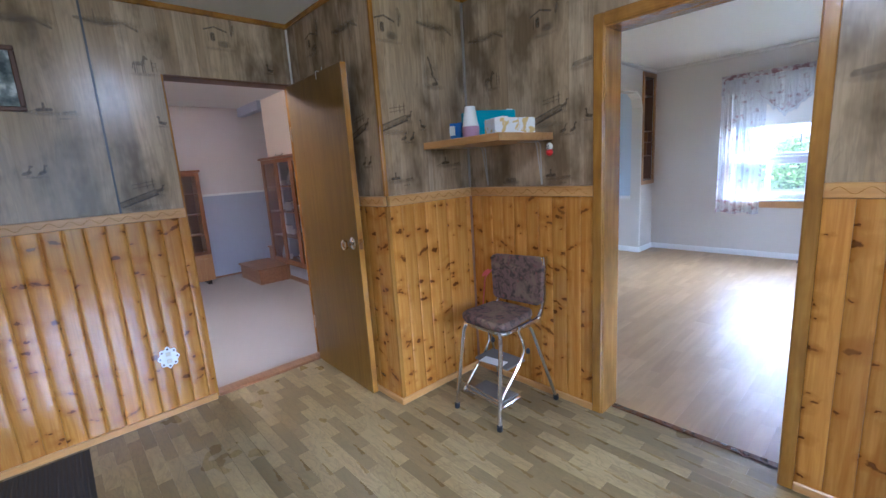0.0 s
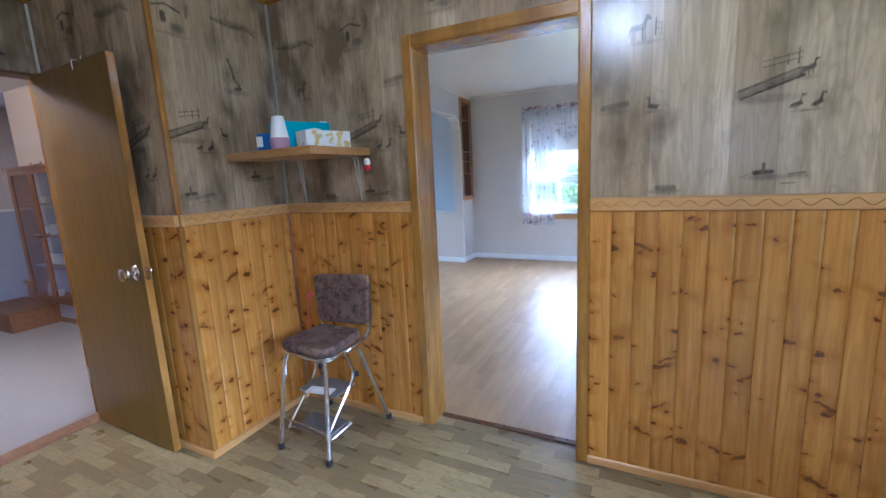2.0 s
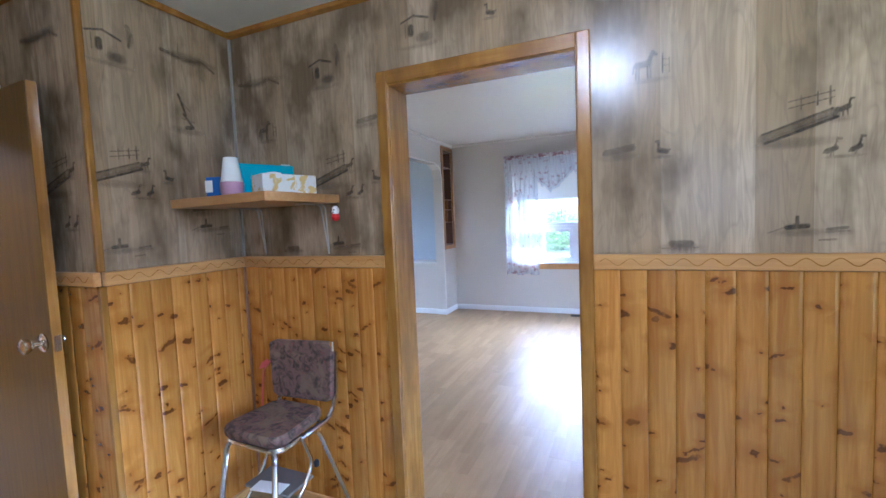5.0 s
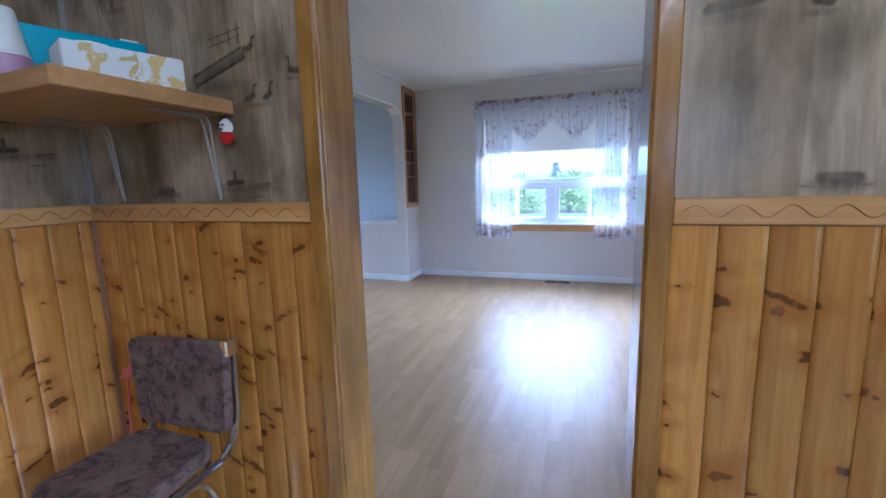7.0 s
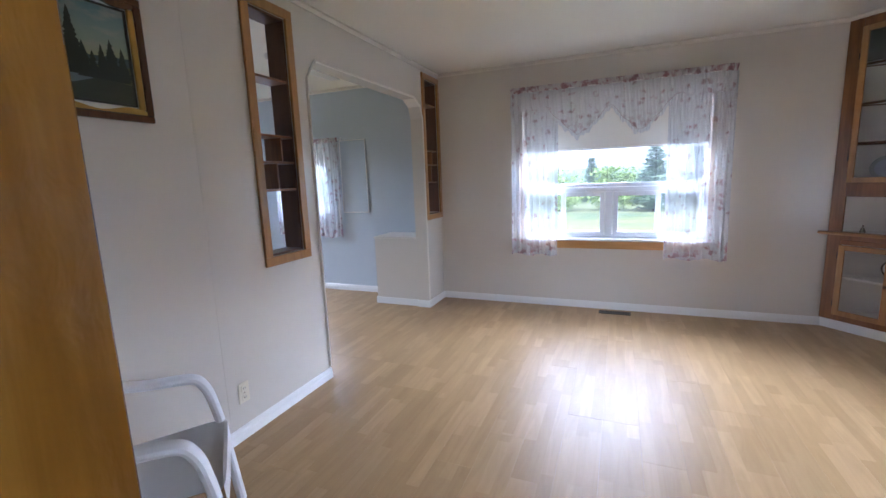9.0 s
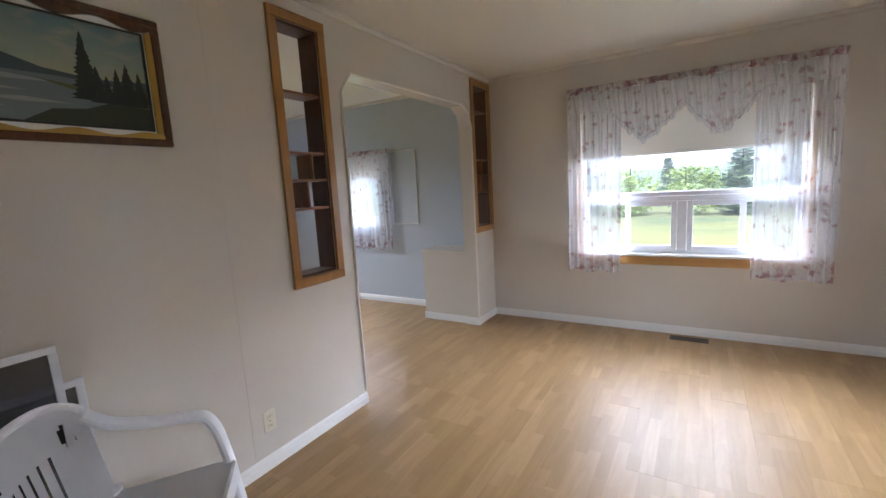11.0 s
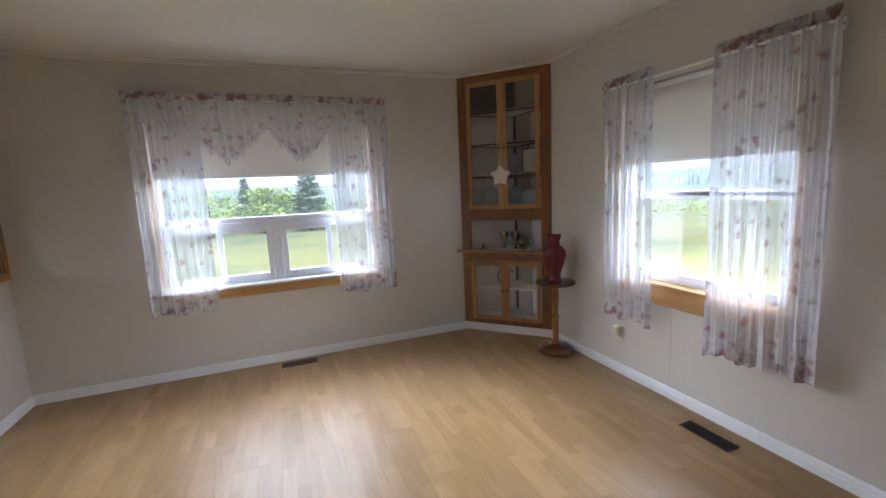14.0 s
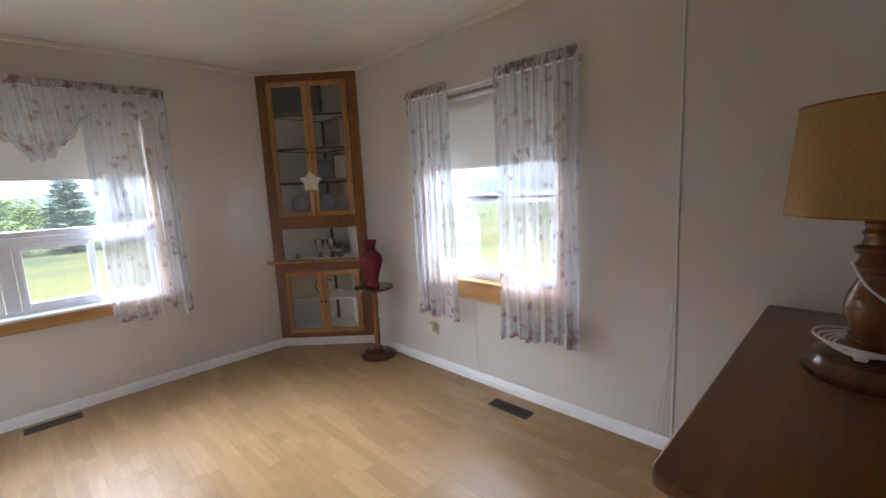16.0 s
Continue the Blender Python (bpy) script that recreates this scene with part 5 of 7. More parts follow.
print_on("w", [("shed", 1.161, 2.25), ("branch", 0.62, 2.26), ("branch", 0.26, 2.22), ("horse", 0.74, 2.06), ("duck", 1.45, 2.1), ("boats", 0.32, 1.80), ("log", 0.62, 1.33), ("ducks", 0.2, 1.5), ("duck", 0.78, 1.75), ("log", -0.35, 1.65), ("boats", -0.3, 1.36), ("mill", -0.2, 1.95)])



# ---- kitchen things ----
# open door
door = structure(new("door_1"), "brown veneered flush door standing open", "door")
door.matrix_basis = pose(AX + 0.014, JY - 0.021, 0.012, 0, 0, -1.9)
part("leaf", box(0, -0.036, 0, 0.772, 0.0, 1.985, 0.003), M["door"], door)
part("edge_band", box(0.7725, -0.0345, 0.003, 0.7745, -0.0015, 1.982), M["casing"], door, "pale wooden door edge")


def knob(side):
    s = -1 if side < 0 else 1
    bm = lathe([(0.030, 0.0), (0.031, 0.004), (0.026, 0.009), (0.011, 0.012), (0.010, 0.030), (0.020, 0.036), (0.026, 0.046), (0.025, 0.056), (0.016, 0.062), (0.0005, 0.063)], 20)
    bm.transform(pose(0.715, -0.0365 if s < 0 else 0.0005, 0.965, 90 if s < 0 else -90) @ Matrix.Scale(1.2 if s < 0 else 0.55, 4))
    return bm


part("knob", knob(-1), M["brass"], door, "shiny nickel door knob", True)
part("knob", knob(1), M["brass"], door, "shiny nickel door knob", True)
latch = part("latch_plate", box(0.7748, -0.03, 0.93, 0.7762, -0.006, 0.995, 0.0004), M["brass"], door, "nickel latch plate")
part("hinge", box(-0.006, -0.041, 0.25, 0.004, -0.0365, 0.35, 0.001), M["brass"], door)
part("hinge", box(-0.006, -0.041, 1.62, 0.004, -0.0365, 1.72, 0.001), M["brass"], door)
hook = thing("over_door_hook", "white wire hook hung over the top of the door", "hook", (AX + 0.50, JY - 0.075, 1.985))
part("wire", tube(rounded([(0, -0.008, -0.03), (0, -0.008, 0.016), (0, 0.03, 0.016), (0.01, 0.03, 0.04)], 0.008), 0.0022, 6), M["white"], hook, smooth=True)

# step stool
stool = thing("step_stool", "chrome kitchen step stool with worn brown patterned upholstery", "stool", (0, 0, 0))
M["upholstery"] = mat("patterned_upholstery", (0.10, 0.06, 0.05), 0.8)
n = Nodes(M["upholstery"])
c = n.coords()
v = n.add("TexVoronoi", {"Vector": c, "Scale": 26.0}, feature="F1")
col = n.mix(n.ramp(n.noise(c, 21, 3, 0.6, 1.5), [(0.40, (0, 0, 0)), (0.56, (1, 1, 1))]), (0.050, 0.032, 0.024), (0.155, 0.088, 0.066))
col = n.mix(n.ramp(n.noise(c, 9, 3, 0.5, 1.0), [(0.52, (0, 0, 0)), (0.62, (0.75, 0.75, 0.75))]), col, (0.20, 0.135, 0.08))
col = n.mix(n.ramp(v.outputs["Distance"], [(0.1, (0.5, 0.5, 0.5)), (0.3, (0, 0, 0))]), col, (0.20, 0.055, 0.045))
n.color(col)
n.bump(n.noise(c, 300, 2), 0.4, 0.002)
seat = outline([(-1.165, 1.90), (-1.155, 1.85), (-1.11, 1.825), (-0.88, 1.815), (-0.835, 1.84), (-0.825, 1.89), (-0.845, 2.10), (-0.88, 2.14), (-1.11, 2.145), (-1.145, 2.11)], 0.525, 0.572, axis="z", bevel=0.012)
part("seat", seat, M["upholstery"], stool, "worn dark brown patterned seat", True)
back = outline([(-1.165, 0.60), (-1.14, 0.582), (-0.84, 0.590), (-0.812, 0.61), (-0.792, 0.85), (-0.815, 0.873), (-1.14, 0.858), (-1.172, 0.84)], 2.135, 2.165, axis="y", bevel=0.008)
part("backrest", back, M["upholstery"], stool, "faded purple-brown patterned backrest", True)
R = 0.0115
part("corner_plate", box(-0.812, 2.139, 0.828, -0.788, 2.181, 0.876, 0.004), M["chrome"], stool, "dented chrome corner plate")
part("seat_ring", tube(rounded([(-1.15, 2.12, 0.51), (-1.15, 1.845, 0.51), (-0.84, 1.835, 0.51), (-0.845, 2.12, 0.51)], 0.06, closed=True), R, 8, True), M["chrome"], stool, smooth=True)
part("leg", tube(rounded([(-1.11, 1.85, 0.515), (-1.13, 1.835, 0.48), (-1.157, 1.772, 0.02)], 0.03), R, 8), M["chrome"], stool, smooth=True)
part("leg", tube(rounded([(-0.87, 1.84, 0.515), (-0.85, 1.825, 0.48), (-0.826, 1.761, 0.02)], 0.03), R, 8), M["chrome"], stool, smooth=True)
for sx, foot in ((-0.835, -0.779), (-1.155, -1.212)):
    part("leg", tube(rounded([(sx, 1.96, 0.51), (sx, 2.06, 0.508), (foot, 2.222, 0.02)], 0.05), R, 8), M["chrome"], stool, smooth=True)
    part("back_tube", tube(rounded([(sx, 1.98, 0.51), (sx + 0.004, 2.15, 0.52), (sx + 0.012, 2.185, 0.62), (sx + 0.016, 2.19, 0.84)], 0.06), R, 8), M["chrome"], stool, smooth=True)
for p in ((-1.157, 1.772), (-0.826, 1.761), (-0.779, 2.222), (-1.212, 2.222)):
    part("foot", lathe([(0.014, 0), (0.016, 0.004), (0.016, 0.03), (0.012, 0.034)], 10, at=(p[0], p[1], 0)), M["black"], stool, "black rubber foot", True)
for x in (-1.125, -0.865):
    part("step_rail", tube(rounded([(x, 1.99, 0.50), (x, 2.05, 0.36), (x, 2.02, 0.30), (x, 1.83, 0.13), (x, 1.80, 0.10), (x, 1.84, 0.085), (x, 1.99, 0.085)], 0.04), 0.009, 7), M["chrome"], stool, smooth=True)
    part("rubber_tip", lathe([(0.012, 0), (0.013, 0.02), (0.008, 0.028)], 8, at=(x, 2.075, 0.32)), M["black"], stool)
M["grip"] = mat("ribbed_grey_tread", (0.15, 0.135, 0.12), 0.6)
part("step", box(-1.118, 1.90, 0.272, -0.872, 2.06, 0.286, 0.004), M["grip"], stool, "grey ribbed upper step")
part("step", box(-1.118, 1.845, 0.092, -0.872, 1.985, 0.106, 0.004), M["grip"], stool, "grey ribbed lower step")
part("cross_bar", tube([(-1.15, 1.795, 0.17), (-0.83, 1.785, 0.15)], 0.005, 6), M["chrome"], stool, smooth=True)
part("cross_bar", tube([(-1.125, 1.815, 0.115), (-0.865, 1.81, 0.105)], 0.006, 6), M["chrome"], stool, smooth=True)
paper = thing("paper_sheet", "white paper sheet lying on the step of the stool", "paper", (-1.06, 1.875, 0.287), 8)
part("sheet", box(0, 0, 0, 0.15, 0.07, 0.0012), M["white"], paper)
strap = thing("fly_swatter", "faded red plastic fly swatter hanging behind the stool", "fly swatter", (-1.27, 2.19, 0.70))
part("handle", tube([(-0.06, 0.02, -0.30), (0.0, 0.0, -0.02), (0.09, -0.02, 0.06)], 0.004, 6), M["pale_red"], strap)
part("blade", outline([(-0.02, -0.015), (0.02, 0.0), (0.055, 0.028), (0.04, 0.045), (0.0, 0.02)], -0.012, -0.009, axis="y"), M["pale_red"], strap)

# corner shelf with its load
shelf = thing("corner_shelf", "oak veneered corner shelf on white wire brackets", "shelf", (0, 0, 0))
SZ = 1.50
plate = outline([(JX + 0.002, AY - 0.002), (JX + 0.002, 1.895), (-0.822, 1.838), (-0.806, AY - 0.002)], SZ, SZ + 0.038, axis="z", bevel=0.002)
part("board", plate, M["shelf"], shelf)
for bx in (-1.282, -0.882):
    for dx in (-0.012, 0.012):
        part("bracket", tube(rounded([(bx + dx * 0.1, AY - 0.004, 1.262), (bx + dx, AY - 0.03, SZ - 0.02), (bx + dx, AY - 0.045, SZ - 0.005), (bx + dx, AY - 0.20, SZ - 0.005)], 0.02), 0.0036, 6), M["bracket"], shelf, "grey wire bracket", True)
T = SZ + 0.0385


def carton(name, label, cat, at, rz, w, d, h, body, marks):
    ob = thing(name, label, cat, at, rz)
    part("carton", box(-w / 2, -d / 2, 0, w / 2, d / 2, h, 0.003), body, ob)
    for nm, q, mt in marks:
        part(nm, box(*q, 0.0003), mt, ob)
    return ob


glove = carton("glove_box", "teal blue cardboard glove box lying flat", "box", (-1.075, 2.06, T), 66, 0.27, 0.12, 0.135, M["teal"],
               [("print_bar", (-0.10, -0.0562, 0.118, 0.0, -0.0552, 0.134), M["white"]), ("print_bar", (-0.10, -0.0562, 0.09, 0.05, -0.0552, 0.097), M["white"]), ("print_patch", (0.08, -0.0562, 0.11, 0.12, -0.0552, 0.14), M["white"])])
M["tissue_print"] = mat("tissue_box_print", (0.75, 0.72, 0.66), 0.5)
n = Nodes(M["tissue_print"])
n.color(n.mix(n.ramp(n.noise(n.coords(), 26, 3, 0.5, 1.0), [(0.55, (0, 0, 0)), (0.60, (0.9, 0.9, 0.9))]), (0.80, 0.79, 0.77), (0.66, 0.46, 0.12)))
tissue = thing("tissue_box", "cream tissue box printed with golden leaves", "tissue box", (-0.925, 2.055, T), 69)
part("carton", box(-0.12, -0.055, 0, 0.12, 0.055, 0.08, 0.003), M["tissue_print"], tissue)
part("tissue", outline([(-0.09, 0.0805), (-0.02, 0.0805), (-0.03, 0.088), (-0.06, 0.091), (-0.085, 0.087)], -0.03, 0.02, axis="y"), M["white"], tissue, "white tissue sticking out")
tub = thing("plastic_tub", "mauve plastic tub with a dark lid", "tub", (-1.065, 1.905, T))
part("body", lathe([(0.040, 0), (0.044, 0.008), (0.046, 0.045), (0.043, 0.052)], 20), M["mauve"], tub, smooth=True)
cup = thing("paper_cup", "white paper cup turned upside down on the tub", "cup", (-1.065, 1.905, T + 0.0525))
part("cup_wall", lathe([(0.043, 0), (0.044, 0.004), (0.041, 0.006), (0.027, 0.098), (0.025, 0.1), (0.0245, 0.097)], 24), M["white"], cup, smooth=True)
carton("small_blue_box", "small dark blue carton with pale print", "box", (-1.20, 1.95, T), 14, 0.075, 0.06, 0.085, M["blue_card"], [("print_patch", (-0.035, -0.0362, 0.02, 0.0, -0.0352, 0.07), M["white"])])
carton("small_dark_box", "small black carton on the shelf", "box", (-1.135, 1.985, T), 10, 0.05, 0.05, 0.085, M["black_board"], [("print_bar", (-0.02, -0.0262, 0.05, 0.02, -0.0252, 0.075), M["white"])])
orn = thing("hanging_ornament", "small red and white ornament hanging from the shelf", "ornament", (-0.812, AY - 0.03, 1.415))
part("body", lathe([(0.004, 0), (0.016, 0.008), (0.020, 0.02), (0.014, 0.034)], 12), M["red"], orn, smooth=True)
part("upper", lathe([(0.014, 0.034), (0.019, 0.046), (0.016, 0.06), (0.006, 0.07)], 12), M["white"], orn, smooth=True)
for dx, dz in ((-0.007, 0.052), (0.006, 0.052), (0.0, 0.040), (-0.012, 0.044)):
    part("dark_spot", box(dx - 0.003, -0.0215, dz - 0.003, dx + 0.003, -0.016, dz + 0.003, 0.001), M["black"], orn)
part("loop", tube([(0, 0, 0.068), (0.003, 0, 0.084)], 0.001, 4), M["black"], orn)

# framed picture, socket cover, floor mat and lamp
pa = thing("framed_photo", "dark wooden frame with a grey landscape photo", "picture frame", (AX + 0.001, -0.02, 1.785))
for q in ((-0.20, 0, 0.245, 0.022), (-0.20, 0.278, 0.245, 0.30), (-0.20, 0.022, -0.178, 0.278), (0.223, 0.022, 0.245, 0.278)):
    part("frame", box(0, q[0], q[1], 0.02, q[2], q[3], 0.004), M["walnut"], pa)
M["photo"] = mat("grey_photo_print", (0.3, 0.32, 0.33), 0.15)
n = Nodes(M["photo"])
n.color(n.ramp(n.noise(n.coords(), 14, 4), [(0.35, (0.05, 0.07, 0.08)), (0.52, (0.22, 0.25, 0.27)), (0.62, (0.62, 0.65, 0.68))]))
part("photo", box(0.004, -0.178, 0.022, 0.008, 0.223, 0.278), M["photo"], pa)
sock = thing("socket_cover", "white flower-shaped socket cover on the wainscot", "socket", (AX + 0.0175, 0.590, 0.368))
petals = [(0.052 * (1 + 0.10 * math.cos(8 * k * 2 * math.pi / 64)) * math.cos(k * 2 * math.pi / 64), 0.062 * (1 + 0.10 * math.cos(8 * k * 2 * math.pi / 64)) * math.sin(k * 2 * math.pi / 64)) for k in range(64)]
part("plate", outline(petals, 0.0, 0.006, axis="x"), M["white"], sock)
for dz in (-0.022, 0.022):
    part("outlet", box(0.0062, -0.014, dz - 0.013, 0.009, 0.014, dz + 0.013, 0.002), M["ivory"], sock)
for k in range(8):
    a = k * math.pi / 4
    part("hole", box(0.0061, 0.045 * math.cos(a) - 0.005, 0.053 * math.sin(a) - 0.005, 0.0072, 0.045 * math.cos(a) + 0.005, 0.053 * math.sin(a) + 0.005), M["walnut"], sock)
mat_ob = thing("door_mat", "dark grey-brown ribbed floor mat on the laminate", "mat", (-2.38, -0.75, 0.001), 0)
part("base", box(0, 0, 0, 0.62, 0.90, 0.005, 0.002), M["black"], mat_ob)
M["rib"] = painted("grey_rib_carpet", (0.062, 0.054, 0.045), 0.95, 0.4, 0.3, 200)
for k in range(48):
    part("rib", box(0.012, 0.014 + k * 0.0182, 0.0052, 0.608, 0.024 + k * 0.0182, 0.010, 0.002), M["rib"], mat_ob)

lampK = thing("ceiling_lamp", "white glass ceiling globe lamp, lit", "ceiling lamp", (0.33, 0.85, CA))
M["glow"] = mat("lit_white_glass", (0.9, 0.9, 0.88), 0.3)
M["glow"].node_tree.nodes["Principled BSDF"].inputs["Emission Color"].default_value = (1.0, 0.97, 0.93, 1)
M["glow"].node_tree.nodes["Principled BSDF"].inputs["Emission Strength"].default_value = 17.0
part("plate", lathe([(0.09, -0.02), (0.09, -0.001)], 24), M["white"], lampK, smooth=True)
part("globe", lathe([(0.012, -0.17), (0.07, -0.155), (0.115, -0.11), (0.12, -0.075), (0.095, -0.035), (0.075, -0.0205)], 24), M["glow"], lampK, "lit white glass globe", True)

# ---- back room things ----
lampC = thing("ceiling_lamp", "warm lit glass ceiling lamp of the back room", "ceiling lamp", (-3.35, 0.75, CC))
M["warm_glow"] = mat("lit_warm_glass", (0.9, 0.85, 0.78), 0.3)
M["warm_glow"].node_tree.nodes["Principled BSDF"].inputs["Emission Color"].default_value = (1.0, 0.80, 0.62, 1)
M["warm_glow"].node_tree.nodes["Principled BSDF"].inputs["Emission Strength"].default_value = 32.0
part("plate", lathe([(0.1, -0.02), (0.1, -0.001)], 24), M["white"], lampC, smooth=True)
part("globe", lathe([(0.02, -0.16), (0.10, -0.14), (0.15, -0.09), (0.15, -0.06), (0.11, -0.0205)], 24), M["warm_glow"], lampC, "lit warm glass shade", True)

dish_rng = random.Random(4)


def crockery(at, group, kind=None):
    kind = kind or dish_rng.choice(("cup", "bowl", "jar", "plate"))
    label = {"cup": "white china cup on a cabinet shelf", "bowl": "pale china bowl on a cabinet shelf", "jar": "white china jar on a cabinet shelf", "plate": "pale patterned plate propped on a shelf"}[kind]
    ob = thing({"cup": "china_cup", "bowl": "china_bowl", "jar": "china_jar", "plate": "china_plate"}[kind], label, kind, at, dish_rng.uniform(0, 360) if kind != "plate" else 0, group)
    if kind == "cup":
        part("body", lathe([(0.022, 0), (0.026, 0.004), (0.036, 0.065), (0.034, 0.066), (0.024, 0.008)], 14), M["white"], ob, smooth=True)
        part("handle", tube(rounded([(0.034, 0, 0.055), (0.058, 0, 0.05), (0.055, 0, 0.02), (0.028, 0, 0.015)], 0.015, 3), 0.004, 5), M["white"], ob)
    elif kind == "bowl":
        part("body", lathe([(0.025, 0), (0.03, 0.006), (0.06, 0.05), (0.057, 0.05), (0.02, 0.01)], 16), M["plate"], ob, smooth=True)
    elif kind == "jar":
        part("body", lathe([(0.035, 0), (0.045, 0.02), (0.045, 0.09), (0.03, 0.11)], 14), M["white"], ob, smooth=True)
        part("lid", lathe([(0.032, 0.1105), (0.032, 0.118), (0.008, 0.124), (0.01, 0.135), (0.002, 0.138)], 14), M["plate"], ob, smooth=True)
    else:
        bm = lathe([(0.002, 0.004), (0.05, 0.004), (0.085, 0.012), (0.086, 0.015), (0.05, 0.009), (0.002, 0.008)], 24)
        bm.transform(pose(0, 0, 0.085, 76))
        part("dish", bm, M["plate"], ob, smooth=True)
    return ob


def glazed_door(x0, x1, z0, z1, y, parent, frame_mat, stile=0.05, knob_at=None, label=""):
    leaf = part("door", box(x0, y, z0, x0 + stile, y + 0.02, z1, 0.003), frame_mat, parent, label)
    for q in ((x1 - stile, z0, x1, z1), (x0 + stile, z0, x1 - stile, z0 + stile), (x0 + stile, z1 - stile, x1 - stile, z1)):
        part("rail", box(q[0], y, q[1], q[2], y + 0.02, q[3], 0.003), frame_mat, leaf)
    pane = part("pane", box(x0 + stile - 0.005, y + 0.008, z0 + stile - 0.005, x1 - stile + 0.005, y + 0.011, z1 - stile + 0.005), M["glass"], leaf)
    pane.visible_shadow = False
    if knob_at:
        kb = lathe([(0.010, 0), (0.008, 0.01), (0.014, 0.016), (0.012, 0.024), (0.002, 0.027)], 10)
        kb.transform(pose(knob_at[0], y - 0.0005, knob_at[1], 90))
        part("knob", kb, M["walnut"], leaf)
    return leaf


hx0, hx1, hz0, hz1 = HUTCH
hutch = thing("china_cabinet", "reddish wooden built-in china cabinet filled with dishes", "cabinet", (hx0, CN, 0))
W = hx1 - hx0
part("side", box(0, -0.10, hz0, 0.03, 0.30, hz1, 0.003), M["hutch"], hutch)
part("side", box(W - 0.03, -0.10, hz0, W, 0.30, hz1, 0.003), M["hutch"], hutch)
part("back", box(0.03, 0.28, hz0, W - 0.03, 0.298, hz1), M["walnut"], hutch)
part("top", box(-0.03, -0.125, hz1 + 0.001, W + 0.03, 0.30, hz1 + 0.03, 0.006), M["hutch"], hutch)
part("bottom", box(0.03, -0.10, hz0, W - 0.03, 0.28, hz0 + 0.025, 0.003), M["hutch"], hutch)
for k in range(3):
    z = hz0 + 0.36 + k * 0.33
    part("shelf", box(0.03, -0.06, z, W - 0.03, 0.28, z + 0.016, 0.002), M["hutch"], hutch)
for k in range(3):
    a = 0.032 + k * (W - 0.064) / 3
    b = a + (W - 0.064) / 3 - 0.003
    glazed_door(a, b, hz0 + 0.028, hz1 - 0.005, -0.102, hutch, M["hutch"], 0.045, (b - 0.022 if k != 1 else a + 0.022, 0.95))
for k in range(4):
    z = hz0 + 0.026 if k == 0 else hz0 + 0.377 + (k - 1) * 0.33
    for j in range(9):
        crockery((hx0 + 0.12 + j * 0.147 + dish_rng.uniform(-0.02, 0.02), CN + 0.06 + dish_rng.uniform(-0.03, 0.08), z), "dishes in the china cabinet")
iron = thing("trivet", "small black wrought-iron trivet on the cabinet top", "trivet", (hx0 + 0.50, CN - 0.04, hz1 + 0.0315))
part("scroll", tube(rounded([(-0.10, 0, 0.03), (-0.08, 0, 0.005), (0.10, 0, 0.012), (0.12, 0, 0.03)], 0.02), 0.005, 6), M["black"], iron)

cab2 = thing("display_cabinet", "reddish wooden cabinet with glass doors and drawers", "cabinet", (CW + 0.01, 0.70, 0.0))
part("body", box(0, 0, 0.06, 0.33, 1.05, 0.42, 0.005), M["cabinet_pine"], cab2)
for k in range(2):
    d = part("drawer", box(0.3305, 0.04 + k * 0.49, 0.11, 0.348, 0.51 + k * 0.49, 0.37, 0.004), M["cabinet_pine"], cab2)
    part("knob", lathe([(0.008, 0), (0.014, 0.012), (0.004, 0.02)], 10, at=(0, 0, 0)), M["walnut"], d).matrix_basis = pose(0.3485, 0.27 + k * 0.49, 0.24, 0, 90, 0)
for y in (0.0, 1.02):
    part("side", box(0, y, 0.421, 0.30, y + 0.03, 1.53, 0.003), M["hutch"], cab2)
part("back", box(0, 0.03, 0.421, 0.012, 1.02, 1.53), M["walnut"], cab2)
part("top", box(-0.0, -0.02, 1.531, 0.33, 1.07, 1.56, 0.005), M["hutch"], cab2)
for k in range(3):
    part("shelf", box(0.012, 0.03, 0.68 + k * 0.28, 0.28, 1.02, 0.695 + k * 0.28, 0.002), M["hutch"], cab2)
for a, b in ((0.0, 0.52), (0.53, 1.05)):
    for q in ((a, 0.421, a + 0.05, 1.53), (b - 0.05, 0.421, b, 1.53), (a + 0.05, 0.421, b - 0.05, 0.47), (a + 0.05, 1.48, b - 0.05, 1.53)):
        part("door_frame", box(0.3005, q[0], q[1], 0.322, q[2], q[3], 0.003), M["hutch"], cab2)
    pn = part("pane", box(0.308, a + 0.045, 0.465, 0.311, b - 0.045, 1.485), M["glass"], cab2)
    pn.visible_shadow = False
for y in (0.05, 0.95):
    part("foot", box(0.02, y, 0.0045, 0.32, y + 0.05, 0.059, 0.004), M["black"], cab2)

# steps up to the next room
steps = thing("wooden_steps", "two brown wooden steps up to a raised landing", "steps", (CW + 0.012, 2.10, 0.004))
part("riser", box(0.30, 0.0, 0, 1.05, 0.42, 0.185, 0.004), M["stair"], steps)
part("tread", box(0.28, -0.02, 0.186, 1.07, 0.42, 0.212, 0.006), M["stair"], steps)
part("riser", box(0.30, 0.44, 0, 0.80, 1.38, 0.37, 0.004), M["stair"], steps)
part("tread", box(0.28, 0.425, 0.371, 0.80, 1.38, 0.397, 0.006), M["stair"], steps)


